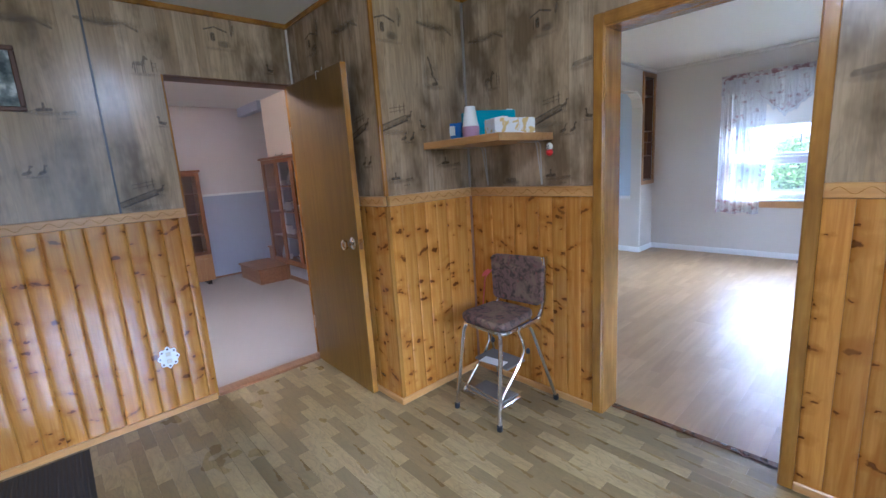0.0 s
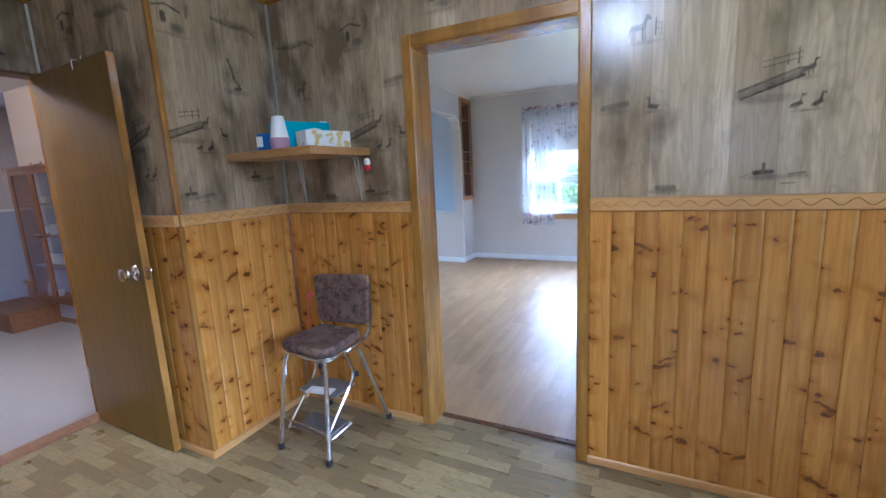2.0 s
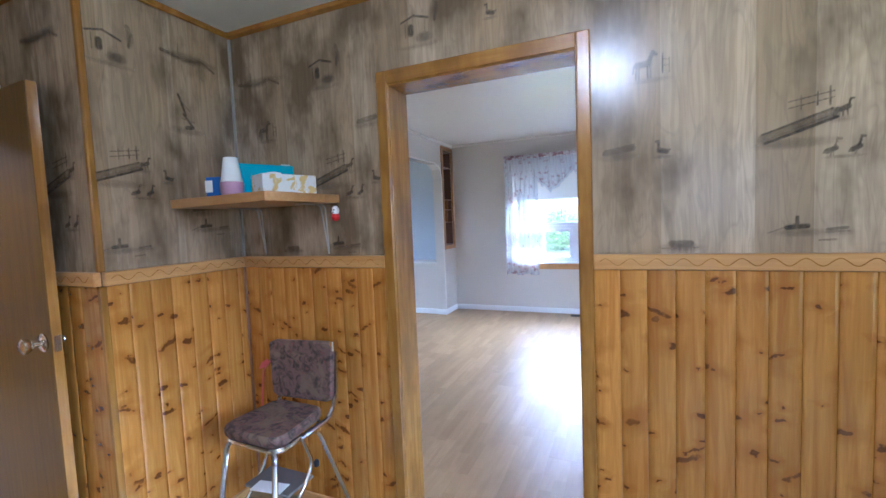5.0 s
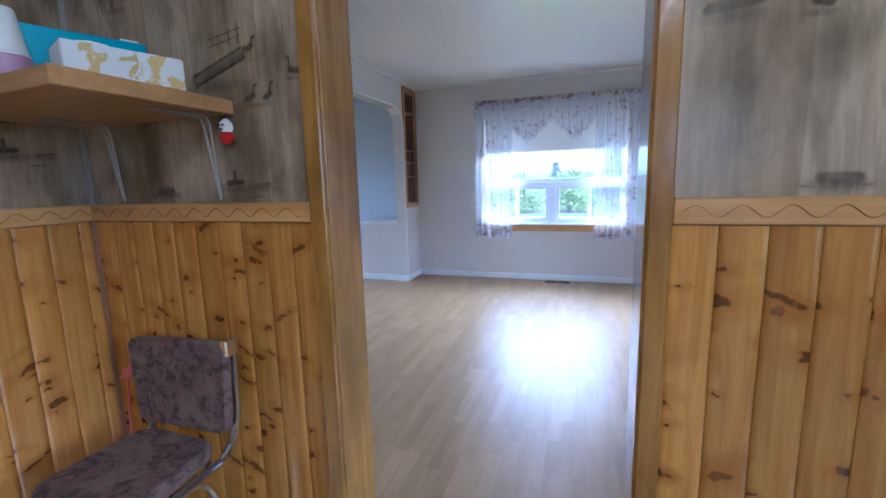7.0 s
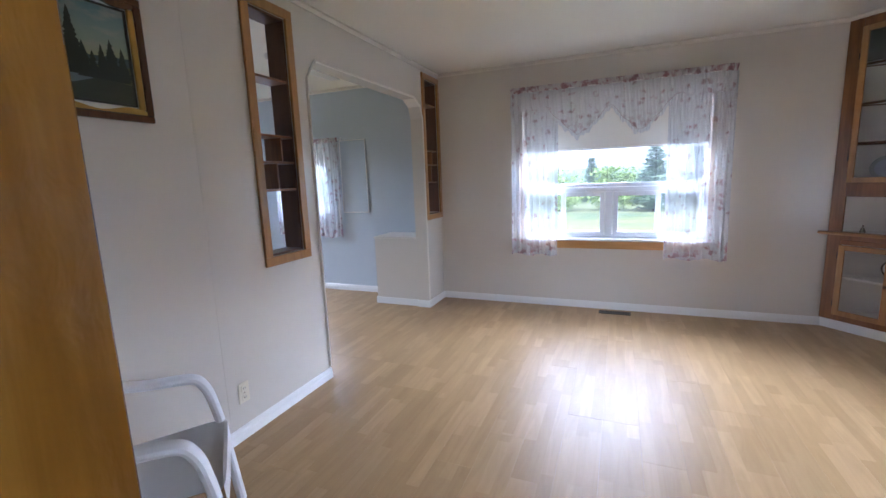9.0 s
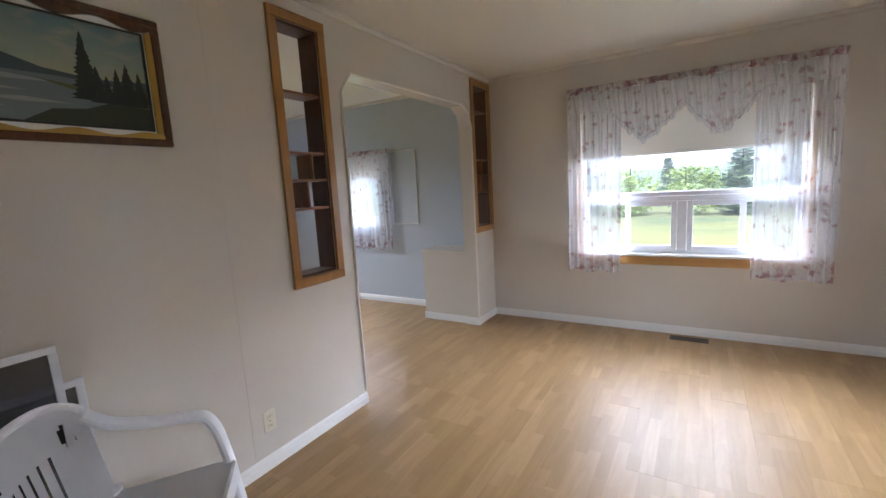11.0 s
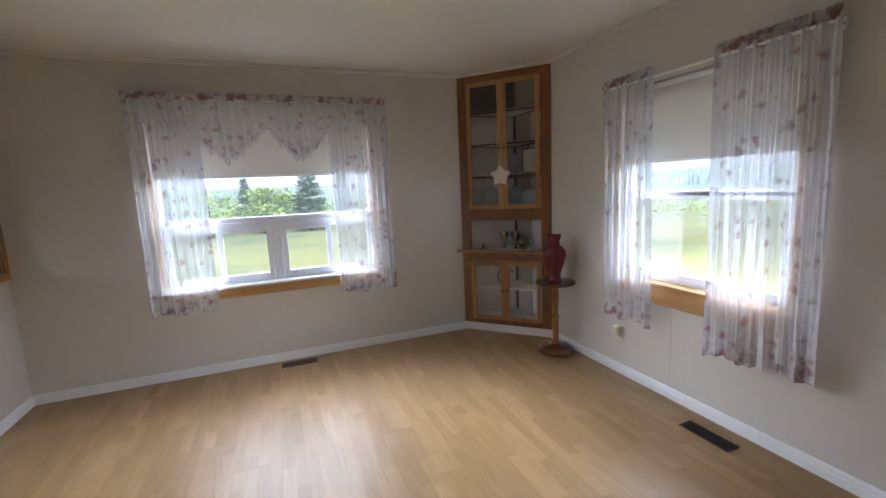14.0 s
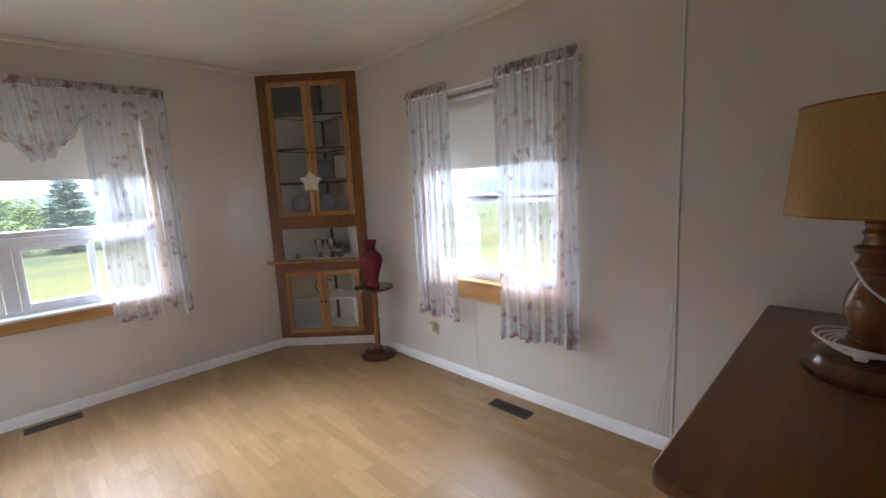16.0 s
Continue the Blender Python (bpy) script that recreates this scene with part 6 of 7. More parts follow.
# ---- living room things ----
def niche(name, label, hole, shelves, dividers, depth=0.15):
    """An open display niche let into the wall, framed in varnished wood."""
    y0, y1, z0, z1 = hole
    ob = thing(name, label, "display niche", (XW, y0, z0), 0, "display niches beside the archway")
    w, h = y1 - y0, z1 - z0
    f = 0.055
    xb = -0.133
    for q in ((-f, -f, w + f, 0.0), (-f, h, w + f, h + f), (-f, 0.0, 0.0, h), (w, 0.0, w + f, h)):
        part("frame", box(0.0005, q[0], q[1], 0.02, q[2], q[3], 0.003), M["niche_frame"], ob, "varnished face frame")
    for q in ((0, 0, w, 0.014), (0, h - 0.014, w, h), (0, 0.014, 0.014, h - 0.014), (w - 0.014, 0.014, w, h - 0.014)):
        part("lining", box(xb, q[0], q[1], -0.0005, q[2], q[3], 0.001), M["walnut"], ob, "dark wooden lining")
    for z, a, b in shelves:
        part("shelf", box(xb, 0.014 + a * (w - 0.028), z - z0, 0.0, 0.014 + b * (w - 0.028), z - z0 + 0.014, 0.001), M["cherry"], ob)
    for y, za, zb_ in dividers:
        part("divider", box(xb, y * w - 0.006, za - z0 + 0.015, -0.004, y * w + 0.006, zb_ - z0 - 0.0005, 0.001), M["cherry"], ob)
    return ob


niche("wall_niche", "tall see-through display niche with dark wooden shelves", NICHE, [(2.01, 0, 1), (1.68, 0, 1), (1.525, 0, 1), (1.36, 0, 1)], [(0.62, 1.525, 1.68), (0.45, 1.36, 1.525)])
niche("wall_niche", "tall display niche with dark wooden shelves by the window", NICHE2, [(2.18, 0, 1), (1.70, 0, 1), (1.55, 0, 1), (1.36, 0, 1)], [(0.55, 1.55, 1.70), (0.45, 1.36, 1.55)])

# landscape painting
pic = thing("landscape_painting", "framed landscape painting of a lake with dark firs", "painting", (XW + 0.001, 2.592, 1.680))
PW, PH = 0.945, 0.50
for q in ((0, 0, PW, 0.03), (0, PH - 0.03, PW, PH), (0, 0.03, 0.03, PH - 0.03), (PW - 0.03, 0.03, PW, PH - 0.03)):
    part("outer_frame", box(0, q[0], q[1], 0.03, q[2], q[3], 0.005), M["dark_turned"], pic, "dark brown outer frame")
M["gilt"] = mat("gilt_moulding", (0.45, 0.27, 0.06), 0.3, 0.6)


def wavy(a, b, n_, amp):
    return [(a + (b - a) * k / n_, amp * (0.5 - 0.5 * math.cos(2 * math.pi * (b - a) * k / n_ / 0.235))) for k in range(n_ + 1)]


part("gilt_band", outline([(0.03, 0.03)] + [(u, 0.037 + d) for u, d in wavy(0.03, PW - 0.03, 48, 0.019)] + [(PW - 0.03, 0.03)], 0.004, 0.024, axis="x"), M["gilt"], pic, "scalloped gilt band")
part("gilt_band", outline([(0.03, PH - 0.03)] + [(u, PH - 0.034 - d) for u, d in wavy(0.03, PW - 0.03, 48, 0.024)] + [(PW - 0.03, PH - 0.03)], 0.004, 0.024, axis="x"), M["dark_turned"], pic, "scalloped dark band")
for a in (0.03, PW - 0.055):
    part("gilt_band", box(0.004, a, 0.05, 0.024, a + 0.025, PH - 0.05, 0.004), M["gilt"], pic, "gilt side band")
part("liner", box(0.002, 0.03, 0.03, 0.0125, PW - 0.03, PH - 0.03), M["white"], pic, "white linen liner")
M["paint_sky"] = mat("painted_sky", (0.2, 0.25, 0.22), 0.35)
n = Nodes(M["paint_sky"])
zz = n.add("SeparateXYZ", {0: n.coords()}).outputs[2]
col = n.ramp(n.math("MULTIPLY", zz, 2.2), [(0.44, (0.48, 0.43, 0.22)), (0.64, (0.26, 0.32, 0.25)), (0.95, (0.12, 0.21, 0.23))])
n.color(n.mix(n.ramp(n.noise(n.coords((1, 1, 3)), 9, 4), [(0.5, (0, 0, 0)), (0.68, (0.6, 0.6, 0.6))]), col, (0.36, 0.34, 0.28)))
part("painted_sky", box(0.013, 0.072, 0.068, 0.016, PW - 0.072, PH - 0.068), M["paint_sky"], pic)
for q in ((0.062, 0.06, PW - 0.062, 0.068), (0.062, PH - 0.068, PW - 0.062, PH - 0.06), (0.062, 0.068, 0.072, PH - 0.068), (PW - 0.072, 0.068, PW - 0.062, PH - 0.068)):
    part("fillet", box(0.013, q[0], q[1], 0.021, q[2], q[3], 0.001), M["black_board"], pic, "thin dark inner frame")
M["paint_hill"] = painted("painted_hill", (0.07, 0.11, 0.115), 0.4, 0.1, 0.4, 40)
M["paint_water"] = painted("painted_water", (0.20, 0.25, 0.26), 0.35, 0.1, 0.5, 30)
M["paint_shore"] = painted("painted_shore", (0.13, 0.15, 0.05), 0.4, 0.1, 0.5, 50)
M["paint_fir"] = painted("painted_fir", (0.012, 0.022, 0.014), 0.45, 0.1, 0.4, 60)
part("painted_hill", outline([(0.0725, 0.22), (0.0725, 0.33), (0.20, 0.315), (0.30, 0.345), (0.42, 0.29), (0.55, 0.25), (0.70, 0.235), (PW - 0.0725, 0.25), (PW - 0.0725, 0.20)], 0.0162, 0.0168, axis="x"), M["paint_hill"], pic)
part("painted_water", outline([(0.0725, 0.0685), (0.0725, 0.225), (0.60, 0.228), (PW - 0.0725, 0.21), (PW - 0.0725, 0.0685)], 0.0170, 0.0176, axis="x"), M["paint_water"], pic)
part("painted_shore", outline([(0.0725, 0.20), (0.0725, 0.235), (0.22, 0.225), (0.30, 0.205)], 0.0178, 0.0182, axis="x"), M["paint_shore"], pic)
part("painted_shore", outline([(0.52, 0.215), (0.66, 0.20), (PW - 0.0725, 0.215), (PW - 0.0725, 0.145), (0.72, 0.165)], 0.0178, 0.0182, axis="x"), M["paint_shore"], pic)

M["paint_bank"] = painted("painted_bank", (0.035, 0.045, 0.025), 0.4, 0.1, 0.5, 50)
M["paint_light"] = painted("painted_light_water", (0.34, 0.38, 0.36), 0.35, 0.1, 0.4, 40)
part("painted_bank", outline([(0.48, 0.0685), (0.56, 0.115), (0.66, 0.125), (0.74, 0.155), (PW - 0.0725, 0.15), (PW - 0.0725, 0.0685)], 0.0178, 0.0181, axis="x"), M["paint_bank"], pic)
part("painted_bank", outline([(0.0725, 0.0685), (0.0725, 0.135), (0.17, 0.12), (0.26, 0.0685)], 0.0178, 0.0181, axis="x"), M["paint_bank"], pic)
for u0, u1, z0 in ((0.30, 0.60, 0.203), (0.26, 0.50, 0.165), (0.36, 0.62, 0.135), (0.30, 0.44, 0.108)):
    part("painted_glint", outline([(u0, z0), ((u0 + u1) / 2, z0 + 0.012), (u1, z0 + 0.003), ((u0 + u1) / 2, z0 - 0.004)], 0.01775, 0.01805, axis="x"), M["paint_light"], pic)


def fir(u, z, h, w, seed):
    """A painted fir with ragged, drooping boughs."""
    rng = random.Random(seed)
    left, right = [], []
    tiers = 15
    for k in range(tiers):
        a = k / tiers
        for side in (left, right):
            reach = w * 0.5 * (1 - a) ** 0.8 * rng.uniform(0.7, 1.1)
            side += [(reach, z + h * (a + rng.uniform(0.0, 0.02))), (reach * rng.uniform(0.55, 0.8), z + h * (a + 0.045))]
    pts = [(u - r, q) for r, q in left] + [(u, z + h * 1.04)] + [(u + r, q) for r, q in reversed(right)]
    return outline(pts, 0.0184 + seed * 0.00003, 0.0188 + seed * 0.00003, axis="x")


for k, (u, z, h, w) in enumerate(((0.672, 0.155, 0.235, 0.105), (0.705, 0.15, 0.13, 0.085), (0.770, 0.15, 0.13, 0.07), (0.805, 0.15, 0.155, 0.085), (0.845, 0.15, 0.13, 0.075), (0.735, 0.15, 0.10, 0.07), (0.12, 0.20, 0.16, 0.08), (0.18, 0.20, 0.13, 0.07))):
    part("painted_fir", fir(u, z, h, w, k), M["paint_fir"], pic)

# wall sockets
def wall_socket(label, m, material):
    ob = thing("wall_socket", label, "socket")
    ob.matrix_basis = m
    part("plate", box(-0.036, -0.006, -0.058, 0.036, 0.0, 0.058, 0.002), material, ob)
    for dz in (-0.026, 0.026):
        o = part("outlet", box(-0.017, -0.009, dz - 0.018, 0.017, -0.0062, dz + 0.018, 0.002), material, ob)
        for dx in (-0.006, 0.006):
            part("slot", box(dx - 0.0012, -0.0098, dz - 0.006, dx + 0.0012, -0.0092, dz + 0.007), M["black"], o)
    part("screw", lathe([(0.003, 0), (0.003, 0.001)], 8), M["silver"], ob).matrix_basis = pose(0, -0.0062, 0, 90)


wall_socket("ivory double wall socket near the baseboard", pose(XW + 0.0005, 3.84, 0.262, 0, 0, 90), M["ivory"])
wall_socket("beige double wall socket below the sash window", pose(XE - 0.0005, 5.308, 0.32, 0, 0, -90), M["ivory"])
plug = thing("plug_adapter", "beige plug-in adapter in the wall socket", "adapter", (XE - 0.0105, 5.308, 0.345), -90)
part("body", box(-0.028, -0.045, -0.035, 0.028, 0.0, 0.035, 0.008), M["ivory"], plug)


# floor registers
def register(label, x, y, rz):
    ob = thing("floor_register", label, "floor vent", (x, y, 0.0), rz, "floor vents")
    L, D = 0.30, 0.105
    for q in ((-L / 2, -D / 2, L / 2, -D / 2 + 0.014), (-L / 2, D / 2 - 0.014, L / 2, D / 2), (-L / 2, -D / 2 + 0.014, -L / 2 + 0.014, D / 2 - 0.014), (L / 2 - 0.014, -D / 2 + 0.014, L / 2, D / 2 - 0.014)):
        part("rim", box(q[0], q[1], 0.0005, q[2], q[3], 0.006, 0.002), M["dark_metal"], ob)
    part("well", box(-L / 2 + 0.014, -D / 2 + 0.014, 0.0003, L / 2 - 0.014, D / 2 - 0.014, 0.0012), M["black"], ob)
    for k in range(17):
        x0 = -L / 2 + 0.022 + k * 0.0155
        part("louvre", box(x0, -D / 2 + 0.014, 0.0014, x0 + 0.005, D / 2 - 0.014, 0.005), M["dark_metal"], ob)
    part("cross_bar", box(-L / 2 + 0.014, -0.003, 0.0051, L / 2 - 0.014, 0.003, 0.0062), M["dark_metal"], ob)


register("dark brown metal floor vent below the wide window", -0.152, 6.69, 0)
register("dark brown metal floor vent below the sash window", 1.96, 4.443, 90)

# cords on the east wall
cord = thing("extension_cable", "white cables running down the wall to the floor", "cord", (XE - 0.006, 3.526, 0.0))
part("conduit", box(-0.004, -0.006, 0.075, 0.005, 0.006, CB - 0.03, 0.002), M["cord"], cord)
for k, sag in enumerate((0.015, 0.035, 0.055)):
    pts = [(-0.008, 0.012, 0.85 - k * 0.12), (-0.012, 0.02 + sag * 0.3, 0.60 - k * 0.1), (-0.014, 0.02 + sag, 0.30), (-0.016, 0.03 + sag * 1.3, 0.12), (-0.016, 0.05 + sag * 1.5, 0.085)]
    part("loop", tube(rounded(pts, 0.1), 0.003, 5), M["cord"], cord, smooth=True)

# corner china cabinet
M["dark_inside"] = painted("dark_grey_inside", (0.085, 0.08, 0.078), 0.6, 0.05, 0.1, 40)


def bmesh_copy(me):
    bm = bmesh.new()
    bm.from_mesh(me)
    return bm


ca, cb = Vector((*CAB[0], 0)), Vector((*CAB[1], 0))
face = (cb - ca)
CWD = face.length
turn = math.degrees(math.atan2(face.y, face.x))
corner = thing("corner_cabinet", "built-in wooden corner cabinet with glass doors and dishes", "cabinet", (ca.x, ca.y, 0.0), turn)
ZB, ZT = 0.08, CB - 0.001
st = 0.095
for q in ((0, ZB, st, ZT), (CWD - st, ZB, CWD, ZT), (st, ZT - 0.095, CWD - st, ZT), (st, 1.135, CWD - st, 1.245), (st, 0.775, CWD - st, 0.815), (st, ZB, CWD - st, ZB + 0.05), (st, 0.735, CWD - st, 0.774)):
    part("face_frame", box(q[0], -0.012, q[1], q[2], 0.012, q[3], 0.003), M["cherry"], corner)
part("plinth", box(0.0, -0.010, 0.0, CWD, 0.006, 0.078, 0.004), M["trim"], corner, "white plinth")
part("ledge", box(-0.055, -0.06, 0.816, CWD + 0.01, 0.03, 0.842, 0.008), M["cabinet_pine"], corner, "pine ledge")
depth = CWD * 0.5


def tri(z0, z1, material, nm, inset=0.0):
    bm = outline([(0.02, 0.013 + inset), (CWD - 0.02, 0.013 + inset), (CWD / 2 + 0.005, depth - 0.035), (CWD / 2 - 0.005, depth - 0.035)], z0, z1, axis="z")
    part(nm, bm, material, corner)


# inside panels: pale grey below the top shelf, dark grey above it
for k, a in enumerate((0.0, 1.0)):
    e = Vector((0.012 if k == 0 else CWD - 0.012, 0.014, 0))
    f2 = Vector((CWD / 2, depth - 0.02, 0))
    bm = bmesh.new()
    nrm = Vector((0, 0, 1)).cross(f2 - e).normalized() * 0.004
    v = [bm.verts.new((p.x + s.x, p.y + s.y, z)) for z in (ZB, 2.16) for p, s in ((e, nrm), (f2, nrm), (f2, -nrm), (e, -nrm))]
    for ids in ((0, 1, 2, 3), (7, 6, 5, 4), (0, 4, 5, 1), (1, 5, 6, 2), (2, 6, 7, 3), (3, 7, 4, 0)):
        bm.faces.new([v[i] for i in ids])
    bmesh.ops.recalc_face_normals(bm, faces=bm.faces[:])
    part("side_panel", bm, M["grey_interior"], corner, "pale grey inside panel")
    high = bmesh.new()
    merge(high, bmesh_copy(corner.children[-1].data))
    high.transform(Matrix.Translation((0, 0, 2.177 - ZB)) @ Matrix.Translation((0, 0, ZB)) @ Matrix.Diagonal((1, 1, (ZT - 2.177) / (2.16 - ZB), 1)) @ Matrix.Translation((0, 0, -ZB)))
    part("upper_panel", high, M["dark_inside"], corner, "dark grey upper inside panel")
SH = (1.246, 1.555, 1.86, 2.16)
for z in SH:
    tri(z, z + 0.016, M["grey_interior"], "shelf", 0.01)
    part("shelf_edge", box(0.034, 0.0135, z - 0.008, CWD - 0.034, 0.0225, z + 0.012, 0.002), M["walnut"], corner, "dark shelf edge")
    for a, b in ((0.05, CWD / 2 - 0.02), (CWD / 2 + 0.02, CWD - 0.05)):
        e, f2 = Vector((a, depth * (1 - abs(a - CWD / 2) / (CWD / 2)) - 0.03, z - 0.006)), Vector((b, depth * (1 - abs(b - CWD / 2) / (CWD / 2)) - 0.03, z - 0.006))
        part("batten", tube([e, f2], 0.007, 4), M["walnut"], corner, "dark shelf batten")
for z in (ZB + 0.051, 0.44):
    tri(z, z + 0.016, M["grey_interior"], "shelf", 0.01)
tri(0.8165, 0.8415, M["grey_interior"], "shelf", 0.02)
part("rear_post", box(CWD / 2 - 0.012, depth - 0.055, ZB, CWD / 2 + 0.012, depth - 0.036, ZT), M["dark_metal"], corner, "dark rear post")
mid = CWD / 2
for x0, x1, kx in ((st + 0.002, mid - 0.002, mid - 0.022), (mid + 0.002, CWD - st - 0.002, mid + 0.022)):
    glazed_door(x0, x1, 1.248, ZT - 0.098, -0.033, corner, M["cabinet_pine"], 0.042, (kx, 1.82))
    glazed_door(x0, x1, ZB + 0.052, 0.733, -0.033, corner, M["cabinet_pine"], 0.042, (kx, 0.44))
for x in (st - 0.012, CWD - st + 0.004):
    for z in (1.42, 2.2, 0.2, 0.62):
        part("hinge", box(x, -0.019, z, x + 0.009, -0.0125, z + 0.05, 0.001), M["black"], corner)
mC = pose(ca.x, ca.y, 0, 0, 0, turn)


def in_cab(x, y, z, rz=0.0):
    p = mC @ Vector((x, y, z))
    return (p.x, p.y, p.z)


def cab_plate(x, y, z, r, label):
    ob = thing("china_plate", label, "plate", in_cab(x, y, z), turn, "plates in the corner cabinet")
    bm = lathe([(0.002, 0.004), (r * 0.6, 0.004), (r, 0.012), (r * 1.01, 0.015), (r * 0.6, 0.009), (0.002, 0.008)], 28)
    bm.transform(pose(0, 0, r * 1.0, 78))
    part("dish", bm, M["plate"], ob, smooth=True)
    ring = lathe([(r * 0.62, 0.0098), (r * 0.66, 0.0105), (r * 0.70, 0.0108)], 28)
    ring.transform(pose(0, -0.0012, r * 1.0, 78))
    part("pattern_ring", ring, M["blue_dado"], ob, "blue ring pattern")


cab_plate(0.27, 0.12, SH[0] + 0.0165, 0.095, "grey-blue patterned plate standing on the shelf")
cab_plate(0.52, 0.16, SH[0] + 0.0165, 0.095, "grey-blue patterned plate standing on the shelf")
cab_plate(0.68, 0.09, SH[0] + 0.0165, 0.08, "small patterned plate standing on the shelf")
cab_plate(0.50, 0.17, SH[1] + 0.0165, 0.10, "pale glass plate standing on the middle shelf")
ph = thing("photo_frame", "black photo frame leaning in the corner cabinet", "photo frame", in_cab(0.68, 0.10, SH[1] + 0.0165), turn - 24)
for q in ((-0.09, 0, -0.078, 0.24), (0.078, 0, 0.09, 0.24), (-0.078, 0, 0.078, 0.012), (-0.078, 0.228, 0.078, 0.24)):
    part("frame", box(q[0], -0.006, q[1], q[2], 0.006, q[3], 0.001), M["black_board"], ph)
part("picture", box(-0.078, -0.002, 0.012, 0.078, 0.002, 0.228), M["grey_interior"], ph)


def goblet(x, y, label, s=1.0):
    ob = thing("silver_goblet", label, "goblet", in_cab(x, y, 0.8425), 0, "silver in the corner cabinet")
    part("foot", lathe([(0.024 * s, 0), (0.022 * s, 0.006), (0.012 * s, 0.012), (0.011 * s, 0.04 * s)], 16), M["silver"], ob, smooth=True)
    part("bowl", lathe([(0.011 * s, 0.0405 * s), (0.024 * s, 0.075 * s), (0.036 * s, 0.105 * s), (0.040 * s, 0.14 * s), (0.037 * s, 0.14 * s), (0.02 * s, 0.085 * s)], 16), M["silver"], ob, smooth=True)


goblet(0.40, 0.13, "short-stemmed polished silver goblet on the ledge", 1.2)
goblet(0.52, 0.12, "short-stemmed polished silver goblet on the ledge", 1.25)
pot = thing("silver_teapot", "round polished silver teapot", "teapot", in_cab(0.60, 0.10, 0.8425), turn)
part("body", lathe([(0.03, 0), (0.035, 0.01), (0.062, 0.05), (0.066, 0.08), (0.045, 0.115), (0.02, 0.13), (0.008, 0.15), (0.002, 0.152)], 20), M["silver"], pot, smooth=True)
part("handle", tube(rounded([(0.055, 0, 0.10), (0.105, 0, 0.10), (0.10, 0, 0.04), (0.058, 0, 0.045)], 0.03), 0.006, 6), M["silver"], pot, smooth=True)
bell = thing("small_bell", "small dark metal bell on the ledge", "bell", in_cab(0.20, 0.06, 0.8425))
part("body", lathe([(0.022, 0), (0.016, 0.02), (0.010, 0.035), (0.004, 0.04), (0.005, 0.06)], 12), M["silver"], bell, smooth=True)
wire = thing("coiled_cable", "dark coiled cable on the lower shelf", "cable", in_cab(0.40, 0.12, 0.4565), turn)
part("coil", tube([(0.085 * math.cos(a) + 0.01, 0.02 * math.sin(2 * a), 0.09 + 0.085 * math.sin(a)) for a in np.linspace(0.6, 5.2, 24)], 0.006, 6), M["black"], wire, smooth=True)

# star on the cabinet doors
star = thing("star_ornament", "cream wooden star hanging on the cabinet doors", "ornament", in_cab(mid - 0.015, -0.036, 1.56), turn)
pts = []
for k in range(10):
    r = 0.108 if k % 2 == 0 else 0.066
    a = math.pi / 2 + k * math.pi / 5
    pts.append((r * math.cos(a), r * math.sin(a)))
part("star", outline(pts, -0.022, -0.004, axis="y", bevel=0.006), M["cream_trim"], star, smooth=False)
part("string", tube([(0, -0.012, 0.108), (0.01, -0.01, 0.24)], 0.0015, 4), M["cord"], star)

# pedestal table and vase
ped = thing("pedestal_table", "small round dark wooden pedestal table", "table", (1.963, 5.872, 0.0))
part("base", lathe([(0.145, 0), (0.155, 0.008), (0.155, 0.026), (0.13, 0.036), (0.12, 0.05), (0.05, 0.058), (0.035, 0.07)], 32), M["dark_turned"], ped, smooth=True)
part("column", lathe([(0.03, 0.0705), (0.034, 0.09), (0.020, 0.11), (0.026, 0.14), (0.024, 0.30), (0.032, 0.33), (0.018, 0.35), (0.022, 0.40), (0.028, 0.50), (0.022, 0.56), (0.034, 0.59), (0.05, 0.61)], 20), M["turned"], ped, "turned wooden column", True)
part("tabletop", lathe([(0.15, 0.6105), (0.166, 0.616), (0.170, 0.625), (0.166, 0.634), (0.15, 0.638)], 36), M["dark_turned"], ped, smooth=True)
vase = thing("red_vase", "tall dark red glazed vase on the pedestal table", "vase", (1.955, 5.872, 0.6385))
part("body", lathe([(0.058, 0), (0.062, 0.01), (0.052, 0.03), (0.056, 0.08), (0.082, 0.16), (0.098, 0.225), (0.094, 0.26), (0.07, 0.295), (0.045, 0.315), (0.042, 0.345), (0.055, 0.385), (0.062, 0.40), (0.056, 0.40), (0.036, 0.35), (0.03, 0.30)], 32), M["red_glaze"], vase, smooth=True)

# dresser and lamp
DZ = 0.882
dres = thing("dresser", "dark reddish-brown wooden dresser with a worn top", "dresser", (0.652, 2.47, 0.0))
DW, DD = XE - 0.02 - 0.652, 3.152 - 2.47
top = outline([(0, 0), (DW, 0), (DW, DD), (0.035, DD), (0.01, DD - 0.012), (0, DD - 0.04)], DZ - 0.032, DZ, axis="z", bevel=0.006)
part("top", top, M["dresser"], dres, "worn dark wooden top", True)
part("body", box(0.03, 0.02, 0.08, DW - 0.02, DD - 0.04, DZ - 0.033, 0.004), M["dresser"], dres)
for k in range(2):
    for j in range(3):
        a = 0.06 + k * (DW - 0.10) / 2
        z = 0.13 + j * 0.235
        d = part("drawer", box(a, DD - 0.0395, z, a + (DW - 0.14) / 2, DD - 0.022, z + 0.20, 0.004), M["dresser"], dres)
        for kx in (0.18, 0.47):
            kn = lathe([(0.009, 0), (0.008, 0.012), (0.017, 0.02), (0.013, 0.03), (0.002, 0.033)], 12)
            kn.transform(pose(a + kx, DD - 0.0215, z + 0.10, -90))
            part("knob", kn, M["dark_turned"], d, smooth=True)
